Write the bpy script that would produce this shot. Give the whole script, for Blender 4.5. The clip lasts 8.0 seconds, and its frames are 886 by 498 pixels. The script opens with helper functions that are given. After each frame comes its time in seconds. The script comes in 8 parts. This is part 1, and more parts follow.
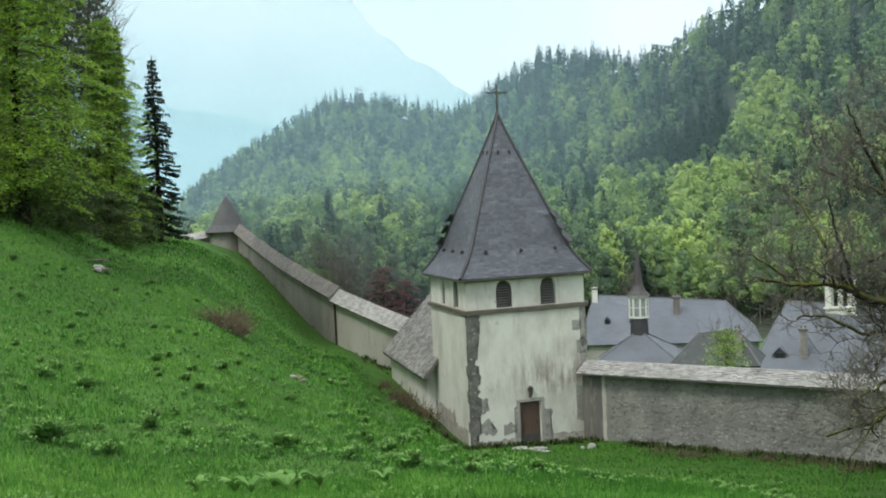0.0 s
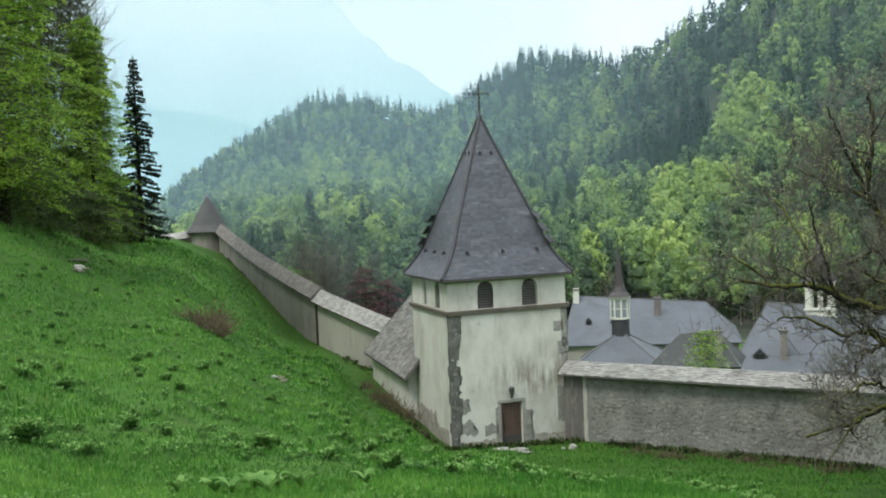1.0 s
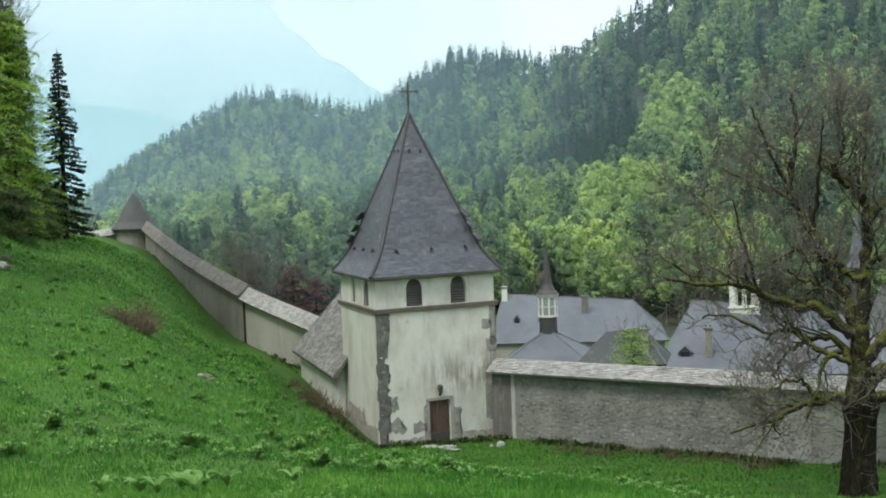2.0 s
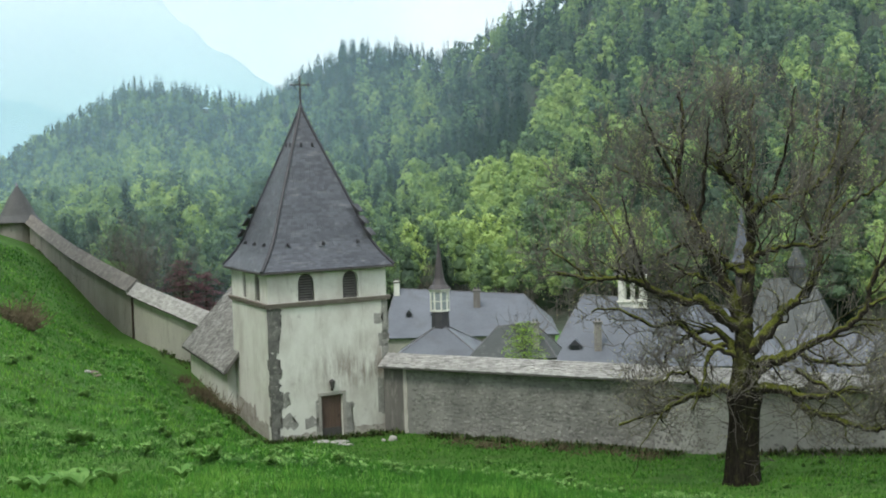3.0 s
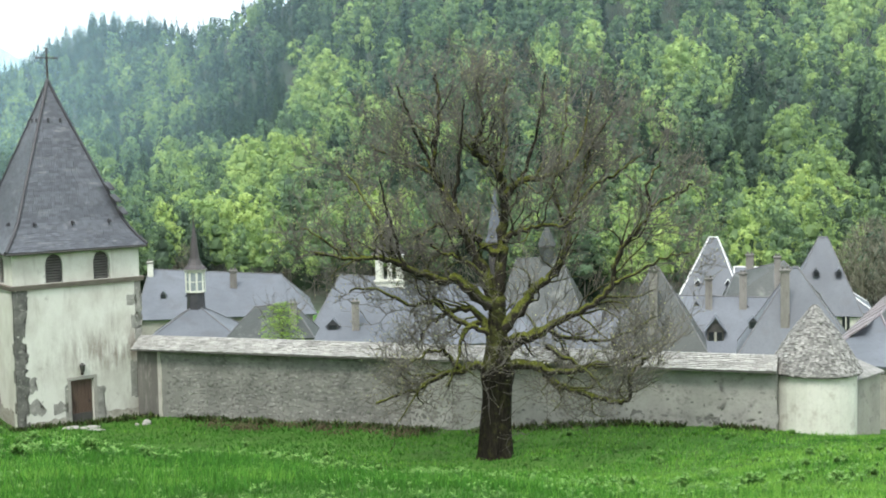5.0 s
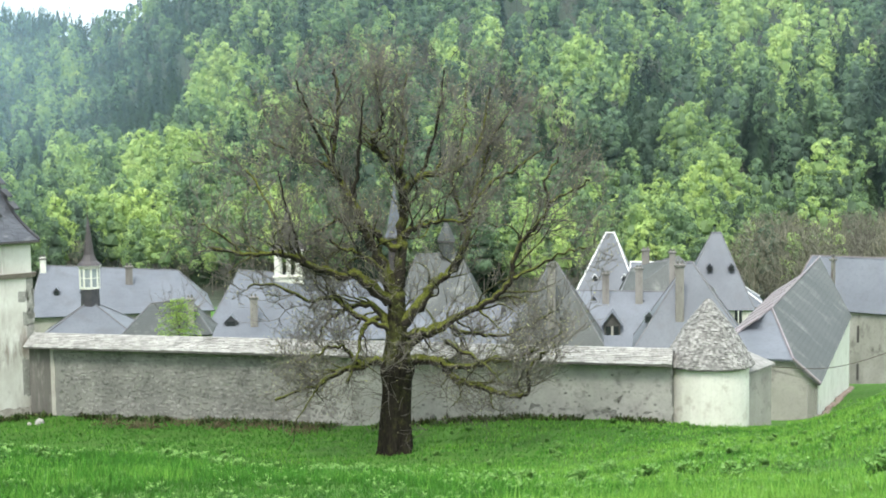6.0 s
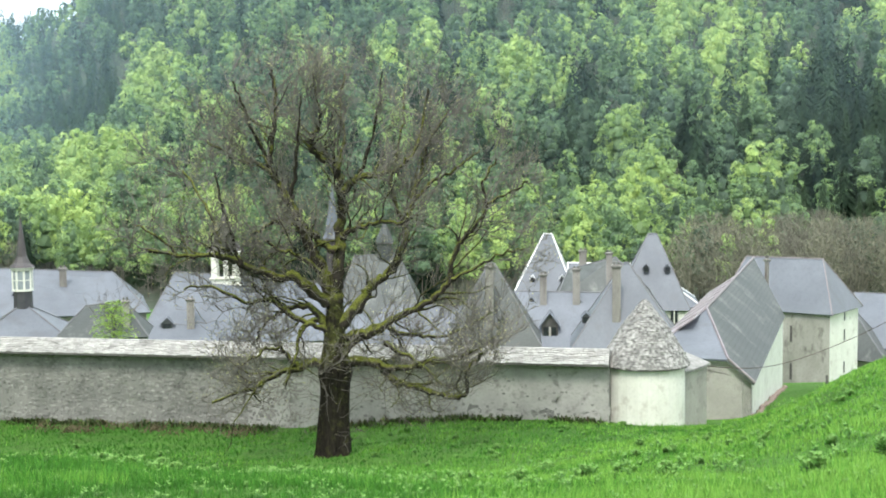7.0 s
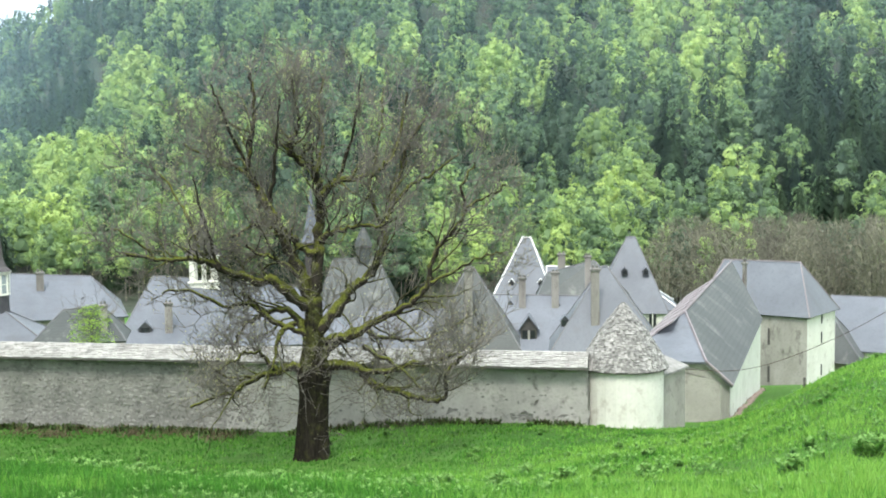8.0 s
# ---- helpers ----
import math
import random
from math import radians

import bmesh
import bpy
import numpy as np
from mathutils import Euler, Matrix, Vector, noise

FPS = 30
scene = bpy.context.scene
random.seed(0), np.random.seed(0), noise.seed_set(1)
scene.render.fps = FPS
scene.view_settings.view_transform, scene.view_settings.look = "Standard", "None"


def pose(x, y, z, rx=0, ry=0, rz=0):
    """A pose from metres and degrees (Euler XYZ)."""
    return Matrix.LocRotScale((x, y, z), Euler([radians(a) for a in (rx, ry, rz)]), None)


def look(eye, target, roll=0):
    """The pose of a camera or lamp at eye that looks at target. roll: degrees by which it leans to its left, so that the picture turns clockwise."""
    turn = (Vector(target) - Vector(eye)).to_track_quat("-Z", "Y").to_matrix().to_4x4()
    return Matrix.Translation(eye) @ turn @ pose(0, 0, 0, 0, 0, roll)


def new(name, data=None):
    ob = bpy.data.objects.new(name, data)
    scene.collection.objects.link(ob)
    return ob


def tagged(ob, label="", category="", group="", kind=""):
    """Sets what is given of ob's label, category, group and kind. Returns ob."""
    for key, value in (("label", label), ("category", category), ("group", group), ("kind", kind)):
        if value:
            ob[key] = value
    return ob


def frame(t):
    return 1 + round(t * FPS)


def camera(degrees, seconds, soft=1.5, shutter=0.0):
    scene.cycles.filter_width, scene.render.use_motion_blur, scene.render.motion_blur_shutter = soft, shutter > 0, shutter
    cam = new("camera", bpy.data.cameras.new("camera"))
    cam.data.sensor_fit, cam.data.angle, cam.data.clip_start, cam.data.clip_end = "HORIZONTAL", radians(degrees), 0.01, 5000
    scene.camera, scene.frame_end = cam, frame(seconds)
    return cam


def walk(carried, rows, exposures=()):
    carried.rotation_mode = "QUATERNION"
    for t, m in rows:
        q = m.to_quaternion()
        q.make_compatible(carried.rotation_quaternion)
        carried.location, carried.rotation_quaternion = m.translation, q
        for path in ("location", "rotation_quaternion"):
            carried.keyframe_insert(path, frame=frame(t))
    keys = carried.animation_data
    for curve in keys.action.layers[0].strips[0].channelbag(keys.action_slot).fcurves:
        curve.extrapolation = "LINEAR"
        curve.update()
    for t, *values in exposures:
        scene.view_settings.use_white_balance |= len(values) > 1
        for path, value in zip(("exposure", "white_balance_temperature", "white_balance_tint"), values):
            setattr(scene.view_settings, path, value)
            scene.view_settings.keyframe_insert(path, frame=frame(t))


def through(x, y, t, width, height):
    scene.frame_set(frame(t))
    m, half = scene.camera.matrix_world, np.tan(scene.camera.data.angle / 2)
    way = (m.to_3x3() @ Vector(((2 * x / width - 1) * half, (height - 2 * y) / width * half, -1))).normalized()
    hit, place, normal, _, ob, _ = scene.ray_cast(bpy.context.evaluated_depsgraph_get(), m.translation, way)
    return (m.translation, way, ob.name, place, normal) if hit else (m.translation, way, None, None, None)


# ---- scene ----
cam = camera(37.5, 8.0, soft=1.9)
EYE, TILT, LEAN = 11.4, -2.6, 2.6


def aim(right, up, roll):
    """The turning camera: degrees to the right of, above and leaning from its first view; it stays on its spot."""
    first = pose(0, 0, EYE, TILT) @ pose(0, 0, 0, 0, LEAN)
    return first @ pose(0, 0, 0, 0, 0, -right) @ pose(0, 0, 0, up) @ pose(0, 0, 0, 0, roll) @ pose(0, 0, 0, 90)


ROWS = [
    (0.0, 0.0, 0.0, 0.0),
    (0.5, 0.185, 0.023, -0.08),
    (1.0, 0.803, 0.03, -0.16),
    (1.2, 1.209, 0.012, -0.19),
    (2.3, 5.196, -0.08, -0.35),
    (2.5, 6.081, -0.112, -0.368),
    (3.0, 8.652, -0.26, -0.392),
    (3.5, 11.152, -0.448, -0.415),
    (4.0, 13.929, -0.667, -0.425),
    (4.5, 16.533, -0.868, -0.457),
    (5.0, 19.269, -1.058, -0.495),
    (5.2, 20.313, -1.12, -0.51),
    (6.3, 24.645, -1.21, -0.521),
    (6.5, 25.218, -1.196, -0.52),
    (7.0, 26.387, -1.137, -0.511),
    (7.5, 27.03, -1.063, -0.477),
    (8.0, 27.311, -0.976, -0.461),
]
walk(cam, [(t, aim(a, b, c)) for t, a, b, c in ROWS],
     exposures=[(0.0, -0.03), (2.5, -0.03), (3.5, 0.02), (4.0, 0.1), (5.0, 0.56), (6.5, 0.86), (8.0, 0.9)])

# ---- sky and sun ----
world = bpy.data.worlds.new("overcast_sky")
scene.world = world
world.use_nodes = True
wn, wl = world.node_tree.nodes, world.node_tree.links
wn.clear()
sky = wn.new("ShaderNodeTexSky")
sky.sky_type, sky.sun_disc = "NISHITA", False
sky.sun_elevation, sky.sun_rotation = radians(54), radians(218)
cloud = wn.new("ShaderNodeTexNoise")
cloud.inputs["Scale"].default_value, cloud.inputs["Detail"].default_value = 2.2, 5.0
ramp = wn.new("ShaderNodeValToRGB")
ramp.color_ramp.elements[0].position, ramp.color_ramp.elements[0].color = 0.3, (7.2, 9.2, 10.0, 1)
ramp.color_ramp.elements[1].position, ramp.color_ramp.elements[1].color = 0.62, (11.0, 11.4, 11.5, 1)
mix = wn.new("ShaderNodeMix")
mix.data_type = "RGBA"
mix.inputs[0].default_value = 0.86
back = wn.new("ShaderNodeBackground")
back.inputs["Strength"].default_value = 0.135
wout = wn.new("ShaderNodeOutputWorld")
wl.new(cloud.outputs["Fac"], ramp.inputs["Fac"])
wl.new(sky.outputs["Color"], mix.inputs[6])
wl.new(ramp.outputs["Color"], mix.inputs[7])
wl.new(mix.outputs[2], back.inputs["Color"])
wl.new(back.outputs["Background"], wout.inputs["Surface"])

sun = new("sun", bpy.data.lights.new("sun", "SUN"))
sun.data.energy, sun.data.angle, sun.data.color = 2.0, radians(15), (1.0, 0.96, 0.9)
sun.matrix_world = look((-50, -12, 112), (0, 50, 0))

# ---- helpers for materials and meshes ----
def shader(name):
    m = bpy.data.materials.new(name)
    m.use_nodes = True
    n = m.node_tree.nodes
    return m, n, m.node_tree.links, n["Principled BSDF"]


def noise_node(n, l, scale, detail=4.0, rough=0.55, stretch=None):
    geo = n.new("ShaderNodeNewGeometry")
    tex = n.new("ShaderNodeTexNoise")
    tex.inputs["Scale"].default_value, tex.inputs["Detail"].default_value, tex.inputs["Roughness"].default_value = scale, detail, rough
    if stretch:
        mp = n.new("ShaderNodeMapping")
        mp.inputs["Scale"].default_value = stretch
        l.new(geo.outputs["Position"], mp.inputs["Vector"])
        l.new(mp.outputs["Vector"], tex.inputs["Vector"])
    else:
        l.new(geo.outputs["Position"], tex.inputs["Vector"])
    return tex


def mixed(n, l, fac, a, b, mode="MIX"):
    mx = n.new("ShaderNodeMix")
    mx.data_type, mx.blend_type = "RGBA", mode
    for sock, v in ((mx.inputs[0], fac), (mx.inputs[6], a), (mx.inputs[7], b)):
        if isinstance(v, (int, float)):
            sock.default_value = v
        elif isinstance(v, tuple):
            sock.default_value = (*v, 1)
        else:
            l.new(v, sock)
    return mx.outputs[2]


def stepped(n, l, value, lo, hi):
    r = n.new("ShaderNodeMapRange")
    r.inputs["From Min"].default_value, r.inputs["From Max"].default_value = lo, hi
    l.new(value, r.inputs["Value"])
    return r.outputs["Result"]


def surface(name, c1, c2, rough=0.85, coarse=0.8, fine=14.0, bump=0.25, depth=0.03, metal=0.0, c3=None, stretch=None, piece=0.0, band=None):
    """Two-scale mottled surface; c3: sparse stains; piece: brightness spread from piece to piece; band: (courses per metre) fine relief along z."""
    m, n, l, b = shader(name)
    big = noise_node(n, l, coarse, 5, 0.6, stretch)
    small = noise_node(n, l, fine, 4, 0.6)
    col = mixed(n, l, stepped(n, l, big.outputs["Fac"], 0.35, 0.65), c1, c2)
    dark = tuple(0.72 * v for v in c1)
    col = mixed(n, l, stepped(n, l, small.outputs["Fac"], 0.5, 0.8), col, mixed(n, l, 0.6, col, dark))
    if c3:
        spots = noise_node(n, l, coarse * 2.6, 6, 0.68, stretch)
        col = mixed(n, l, stepped(n, l, spots.outputs["Fac"], 0.55, 0.68), col, c3)
    if piece:
        info = n.new("ShaderNodeObjectInfo")
        isl = n.new("ShaderNodeNewGeometry")
        add = n.new("ShaderNodeMath")
        add.operation = "ADD"
        l.new(info.outputs["Random"], add.inputs[0])
        l.new(isl.outputs["Random Per Island"], add.inputs[1])
        wrap = n.new("ShaderNodeMath")
        wrap.operation = "FRACT"
        l.new(add.outputs[0], wrap.inputs[0])
        hsv = n.new("ShaderNodeHueSaturation")
        rng = n.new("ShaderNodeMapRange")
        rng.inputs["To Min"].default_value, rng.inputs["To Max"].default_value = 1 - piece, 1 + piece
        l.new(wrap.outputs[0], rng.inputs["Value"])
        l.new(rng.outputs["Result"], hsv.inputs["Value"])
        l.new(col, hsv.inputs["Color"])
        col = hsv.outputs["Color"]
    l.new(col, b.inputs["Base Color"])
    b.inputs["Roughness"].default_value, b.inputs["Metallic"].default_value = rough, metal
    bp = n.new("ShaderNodeBump")
    bp.inputs["Strength"].default_value, bp.inputs["Distance"].default_value = bump, depth
    height = small.outputs["Fac"]
    if band:
        wave = n.new("ShaderNodeTexWave")
        wave.bands_direction = "Z"
        wave.wave_profile = "SAW"
        wave.inputs["Scale"].default_value = band / 3.2
        wave.inputs["Distortion"].default_value, wave.inputs["Detail"].default_value, wave.inputs["Detail Scale"].default_value = 0.7, 2.0, 3.0
        g = n.new("ShaderNodeNewGeometry")
        l.new(g.outputs["Position"], wave.inputs["Vector"])
        s = n.new("ShaderNodeMath")
        s.operation = "ADD"
        l.new(wave.outputs["Fac"], s.inputs[0])
        l.new(small.outputs["Fac"], s.inputs[1])
        height = s.outputs[0]
        col2 = mixed(n, l, stepped(n, l, wave.outputs["Fac"], 0.0, 0.35), mixed(n, l, 0.5, col, (0.03, 0.03, 0.03)), col)
        l.new(col2, b.inputs["Base Color"])
    l.new(height, bp.inputs["Height"])
    l.new(bp.outputs["Normal"], b.inputs["Normal"])
    return m


def leafage(name, stops, through=0.35, rough=0.6, spread=0.25):
    """Leaves: colour along stops by the plant's own tint, from leaf to leaf a little apart, letting light through."""
    m, n, l, b = shader(name)
    at = n.new("ShaderNodeAttribute")
    at.attribute_name = "tint"
    rp = n.new("ShaderNodeValToRGB")
    while len(rp.color_ramp.elements) < len(stops):
        rp.color_ramp.elements.new(0.5)
    for e, (p, c) in zip(rp.color_ramp.elements, stops):
        e.position, e.color = p, (*c, 1)
    l.new(at.outputs["Fac"], rp.inputs["Fac"])
    g = n.new("ShaderNodeNewGeometry")
    hsv = n.new("ShaderNodeHueSaturation")
    rng = n.new("ShaderNodeMapRange")
    rng.inputs["To Min"].default_value, rng.inputs["To Max"].default_value = 1 - spread, 1 + spread
    l.new(g.outputs["Random Per Island"], rng.inputs["Value"])
    l.new(rng.outputs["Result"], hsv.inputs["Value"])
    l.new(rp.outputs["Color"], hsv.inputs["Color"])
    l.new(hsv.outputs["Color"], b.inputs["Base Color"])
    b.inputs["Roughness"].default_value = rough
    b.inputs["Specular IOR Level"].default_value = 0.2
    tr = n.new("ShaderNodeBsdfTranslucent")
    l.new(hsv.outputs["Color"], tr.inputs["Color"])
    mx = n.new("ShaderNodeMixShader")
    mx.inputs[0].default_value = through
    l.new(b.outputs["BSDF"], mx.inputs[1])
    l.new(tr.outputs["BSDF"], mx.inputs[2])
    l.new(mx.outputs["Shader"], n["Material Output"].inputs["Surface"])
    return m


def mesh_of(name, verts, faces, mat=None, smooth=False, tint=None):
    me = bpy.data.meshes.new(name)
    me.from_pydata([tuple(v) for v in verts], [], [tuple(int(i) for i in f) for f in faces])
    if mat:
        me.materials.append(mat)
    if smooth:
        me.polygons.foreach_set("use_smooth", [True] * len(me.polygons))
    if tint is not None:
        a = me.attributes.new("tint", "FLOAT", "POINT")
        a.data.foreach_set("value", np.asarray(tint, dtype=np.float32))
    me.update()
    return me


def quads_mesh(name, verts, mat, tint=None, per=4, extra=None):
    """A mesh of loose faces of per corners each, from an array of corners (fast); extra: (verts, faces) joined on."""
    verts = np.asarray(verts, dtype=np.float32).reshape(-1, 3)
    k = len(verts) // per
    me = bpy.data.meshes.new(name)
    me.vertices.add(len(verts))
    me.vertices.foreach_set("co", verts.ravel())
    me.loops.add(k * per)
    me.loops.foreach_set("vertex_index", np.arange(k * per, dtype=np.int32))
    me.polygons.add(k)
    me.polygons.foreach_set("loop_start", np.arange(0, k * per, per, dtype=np.int32))
    me.materials.append(mat)
    if tint is not None:
        a = me.attributes.new("tint", "FLOAT", "POINT")
        a.data.foreach_set("value", np.asarray(tint, dtype=np.float32))
    me.update(calc_edges=True)
    me.validate()
    return me


def part(name, bm, mat, parent, label=""):
    """Links a bmesh or mesh as one mesh object under a thing or under a part."""
    if isinstance(bm, bmesh.types.BMesh):
        bmesh.ops.recalc_face_normals(bm, faces=bm.faces)
        me = bpy.data.meshes.new(name)
        bm.to_mesh(me)
        bm.free()
    else:
        me = bm
    if mat and not me.materials:
        me.materials.append(mat)
    ob = new(name, me)
    ob.parent = parent
    if label:
        ob["label"] = label
    return ob


def thing(name, label, category, group="", kind="", at=(0, 0, 0)):
    ob = new(name)
    ob.empty_display_size = 0.2
    ob.location = at
    return tagged(ob, label, category, group, kind)


def add_box(bm, lo, hi, m=None, bevel=0.0):
    r = bmesh.ops.create_cube(bm, size=1)
    s = [hi[i] - lo[i] for i in range(3)]
    c = [(hi[i] + lo[i]) / 2 for i in range(3)]
    for v in r["verts"]:
        v.co = Vector([v.co[i] * s[i] + c[i] for i in range(3)])
    if bevel:
        es = list({e for v in r["verts"] for e in v.link_edges})
        b = bmesh.ops.bevel(bm, geom=es, offset=bevel, segments=1, affect="EDGES")
        vs = {v for f in b["faces"] for v in f.verts} | {v for v in r["verts"] if v.is_valid}
    else:
        vs = r["verts"]
    if m:
        for v in vs:
            v.co = m @ v.co
    return bm


def box(lo, hi, m=None, bevel=0.0):
    return add_box(bmesh.new(), lo, hi, m, bevel)


def add_prism(bm, low, high):
    """A closed solid between two outlines with the same number of points."""
    a = [bm.verts.new(p) for p in low]
    b = [bm.verts.new(p) for p in high]
    bm.faces.new(a[::-1])
    bm.faces.new(b)
    for i in range(len(a)):
        j = (i + 1) % len(a)
        bm.faces.new((a[i], a[j], b[j], b[i]))
    return bm


def slab(pts, thick):
    """A sheet of even thickness below a flat outline."""
    p = [Vector(q) for q in pts]
    nrm = Vector((0, 0, 0))
    for i in range(len(p)):
        nrm += p[i].cross(p[(i + 1) % len(p)])
    nrm = nrm.normalized() if nrm.length else Vector((0, 0, 1))
    if nrm.z < 0:
        nrm = -nrm
    return add_prism(bmesh.new(), [q - nrm * thick for q in p], p)


def tube(bm, pts, radii, sides=6, cap=True):
    """A tapered round bar along points."""
    rings = []
    pts = [Vector(p) for p in pts]
    side = Vector((0.31, 0.87, 0.38))
    for i, p in enumerate(pts):
        d = (pts[min(i + 1, len(pts) - 1)] - pts[max(i - 1, 0)]).normalized()
        u = d.cross(side)
        if u.length < 0.1:
            u = d.cross(Vector((1, 0, 0)))
        u.normalize()
        w = d.cross(u)
        rings.append([bm.verts.new(p + (u * math.cos(2 * math.pi * k / sides) + w * math.sin(2 * math.pi * k / sides)) * radii[i]) for k in range(sides)])
    for a, b in zip(rings, rings[1:]):
        for k in range(sides):
            bm.faces.new((a[k], a[(k + 1) % sides], b[(k + 1) % sides], b[k]))
    if cap:
        bm.faces.new(rings[0][::-1])
        bm.faces.new(rings[-1])
    return bm


def lathe(bm, rings, centre, sides=16, start=0.0, sweep=2 * math.pi):
    """A turned solid: rings of (radius, z)."""
    prev = None
    cx, cy = centre
    for r, z in rings:
        row = [bm.verts.new((cx + r * math.cos(start + sweep * k / sides), cy + r * math.sin(start + sweep * k / sides), z)) for k in range(sides)]
        if prev:
            for k in range(sides):
                bm.faces.new((prev[k], prev[(k + 1) % sides], row[(k + 1) % sides], row[k]))
        else:
            bm.faces.new(row[::-1])
        prev = row
    bm.faces.new(prev)
    return bm


# ---- materials ----


def old_plaster():
    """Pale lime plaster, clouded with soft grey-brown stains and fine runs of damp."""
    mt, n, l, b = shader("old_lime_plaster")
    cloud_ = noise_node(n, l, 0.55, 6, 0.62, (1, 1, 0.7))
    runs = noise_node(n, l, 3.2, 5, 0.7, (1, 1, 0.14))
    grain = noise_node(n, l, 18, 4, 0.6)
    blot = noise_node(n, l, 1.6, 6, 0.7)
    col = mixed(n, l, stepped(n, l, grain.outputs["Fac"], 0.35, 0.7), (0.66, 0.66, 0.60), (0.60, 0.60, 0.54))
    col = mixed(n, l, stepped(n, l, cloud_.outputs["Fac"], 0.45, 0.72), col, (0.44, 0.42, 0.37))
    col = mixed(n, l, stepped(n, l, runs.outputs["Fac"], 0.55, 0.75), col, mixed(n, l, 0.6, col, (0.30, 0.265, 0.23)))
    col = mixed(n, l, stepped(n, l, blot.outputs["Fac"], 0.62, 0.70), col, mixed(n, l, 0.5, col, (0.33, 0.31, 0.28)))
    # brown run-off across the middle of the front
    geo = n.new("ShaderNodeNewGeometry")
    sep = n.new("ShaderNodeSeparateXYZ")
    l.new(geo.outputs["Position"], sep.inputs[0])
    over = stepped(n, l, sep.outputs["Z"], 1.3, 2.6)
    under = stepped(n, l, sep.outputs["Z"], 4.6, 3.0)
    east = stepped(n, l, sep.outputs["X"], 1.2, 4.6)
    runoff = noise_node(n, l, 1.9, 6, 0.72, (1.3, 1.3, 0.28))
    fac = stepped(n, l, runoff.outputs["Fac"], 0.41, 0.60)
    for f in (over, under, east):
        mul = n.new("ShaderNodeMath")
        mul.operation = "MULTIPLY"
        l.new(fac, mul.inputs[0])
        l.new(f, mul.inputs[1])
        fac = mul.outputs[0]
    col = mixed(n, l, fac, col, mixed(n, l, 0.9, col, (0.22, 0.18, 0.15)))
    l.new(col, b.inputs["Base Color"])
    b.inputs["Roughness"].default_value = 0.92
    bp = n.new("ShaderNodeBump")
    bp.inputs["Strength"].default_value, bp.inputs["Distance"].default_value = 0.35, 0.03
    l.new(blot.outputs["Fac"], bp.inputs["Height"])
    l.new(bp.outputs["Normal"], b.inputs["Normal"])
    return mt


PLASTER = old_plaster()
PLASTER_WHITE = surface("white_lime_plaster", (0.62, 0.62, 0.55), (0.72, 0.72, 0.65), 0.9, 0.6, 9, 0.2, c3=(0.47, 0.45, 0.39))
PLASTER_GREY = surface("weathered_grey_render", (0.28, 0.27, 0.24), (0.37, 0.36, 0.32), 0.92, 0.6, 10, 0.3, c3=(0.19, 0.18, 0.165))
BARE_STONE = surface("bare_grey_stone", (0.105, 0.105, 0.097), (0.19, 0.186, 0.17), 0.95, 2.2, 14, 0.5, c3=(0.30, 0.295, 0.265))
PATCH_STONE = surface("bared_grey_masonry", (0.21, 0.207, 0.188), (0.32, 0.315, 0.285), 0.95, 2.4, 14, 0.5, c3=(0.42, 0.41, 0.37))
MORTAR = surface("grey_rubble_mortar", (0.17, 0.171, 0.156), (0.25, 0.25, 0.228), 0.95, 0.7, 7, 0.8, c3=(0.115, 0.115, 0.105))
RUBBLE = surface("rubble_stone", (0.175, 0.175, 0.161), (0.25, 0.249, 0.228), 0.95, 0.7, 22, 0.6, c3=(0.13, 0.13, 0.12), piece=0.3)
TRIM = surface("brown_stone_moulding", (0.17, 0.14, 0.12), (0.22, 0.19, 0.16), 0.9, 2, 20, 0.3)
SLATE = surface("dark_blue_slate", (0.09, 0.094, 0.108), (0.118, 0.122, 0.137), 0.55, 0.5, 18, 0.35, 0.02, c3=(0.14, 0.142, 0.15), stretch=(0.7, 0.7, 2.5), band=13)
SLATE_PIECE = surface("split_slate", (0.07, 0.075, 0.09), (0.10, 0.106, 0.124), 0.5, 0.6, 20, 0.3, 0.01, c3=(0.15, 0.153, 0.162), stretch=(0.7, 0.7, 2.5), piece=0.22)
SLATE_HIP = surface("dark_lead_hip", (0.035, 0.035, 0.042), (0.055, 0.055, 0.06), 0.6, 2, 20, 0.2)
SLATE_FAR = surface("pale_blue_slate", (0.10, 0.111, 0.13), (0.14, 0.153, 0.176), 0.6, 0.25, 5, 0.3, 0.03, c3=(0.105, 0.112, 0.125), stretch=(1, 1, 0.3), piece=0.06)
SLATE_DARK = surface("greenish_old_slate", (0.045, 0.053, 0.051), (0.075, 0.083, 0.078), 0.6, 0.2, 4, 0.3, 0.03, c3=(0.16, 0.17, 0.155), stretch=(1, 1, 0.15), band=6)
SHINGLE = surface("grey_stone_shingle", (0.29, 0.285, 0.265), (0.42, 0.41, 0.385), 0.9, 1.6, 20, 0.4, c3=(0.21, 0.205, 0.19), piece=0.2)
SHINGLE_GREY = surface("dark_grey_shingle", (0.18, 0.175, 0.16), (0.29, 0.283, 0.262), 0.9, 1.6, 20, 0.4, c3=(0.13, 0.127, 0.117), piece=0.36)
SHINGLE_BED = surface("dark_roof_bed", (0.10, 0.098, 0.09), (0.14, 0.135, 0.125), 0.95, 2, 20, 0.2)
LEAD = surface("purple_lead_sheet", (0.20, 0.17, 0.18), (0.25, 0.22, 0.225), 0.55, 0.6, 8, 0.15)
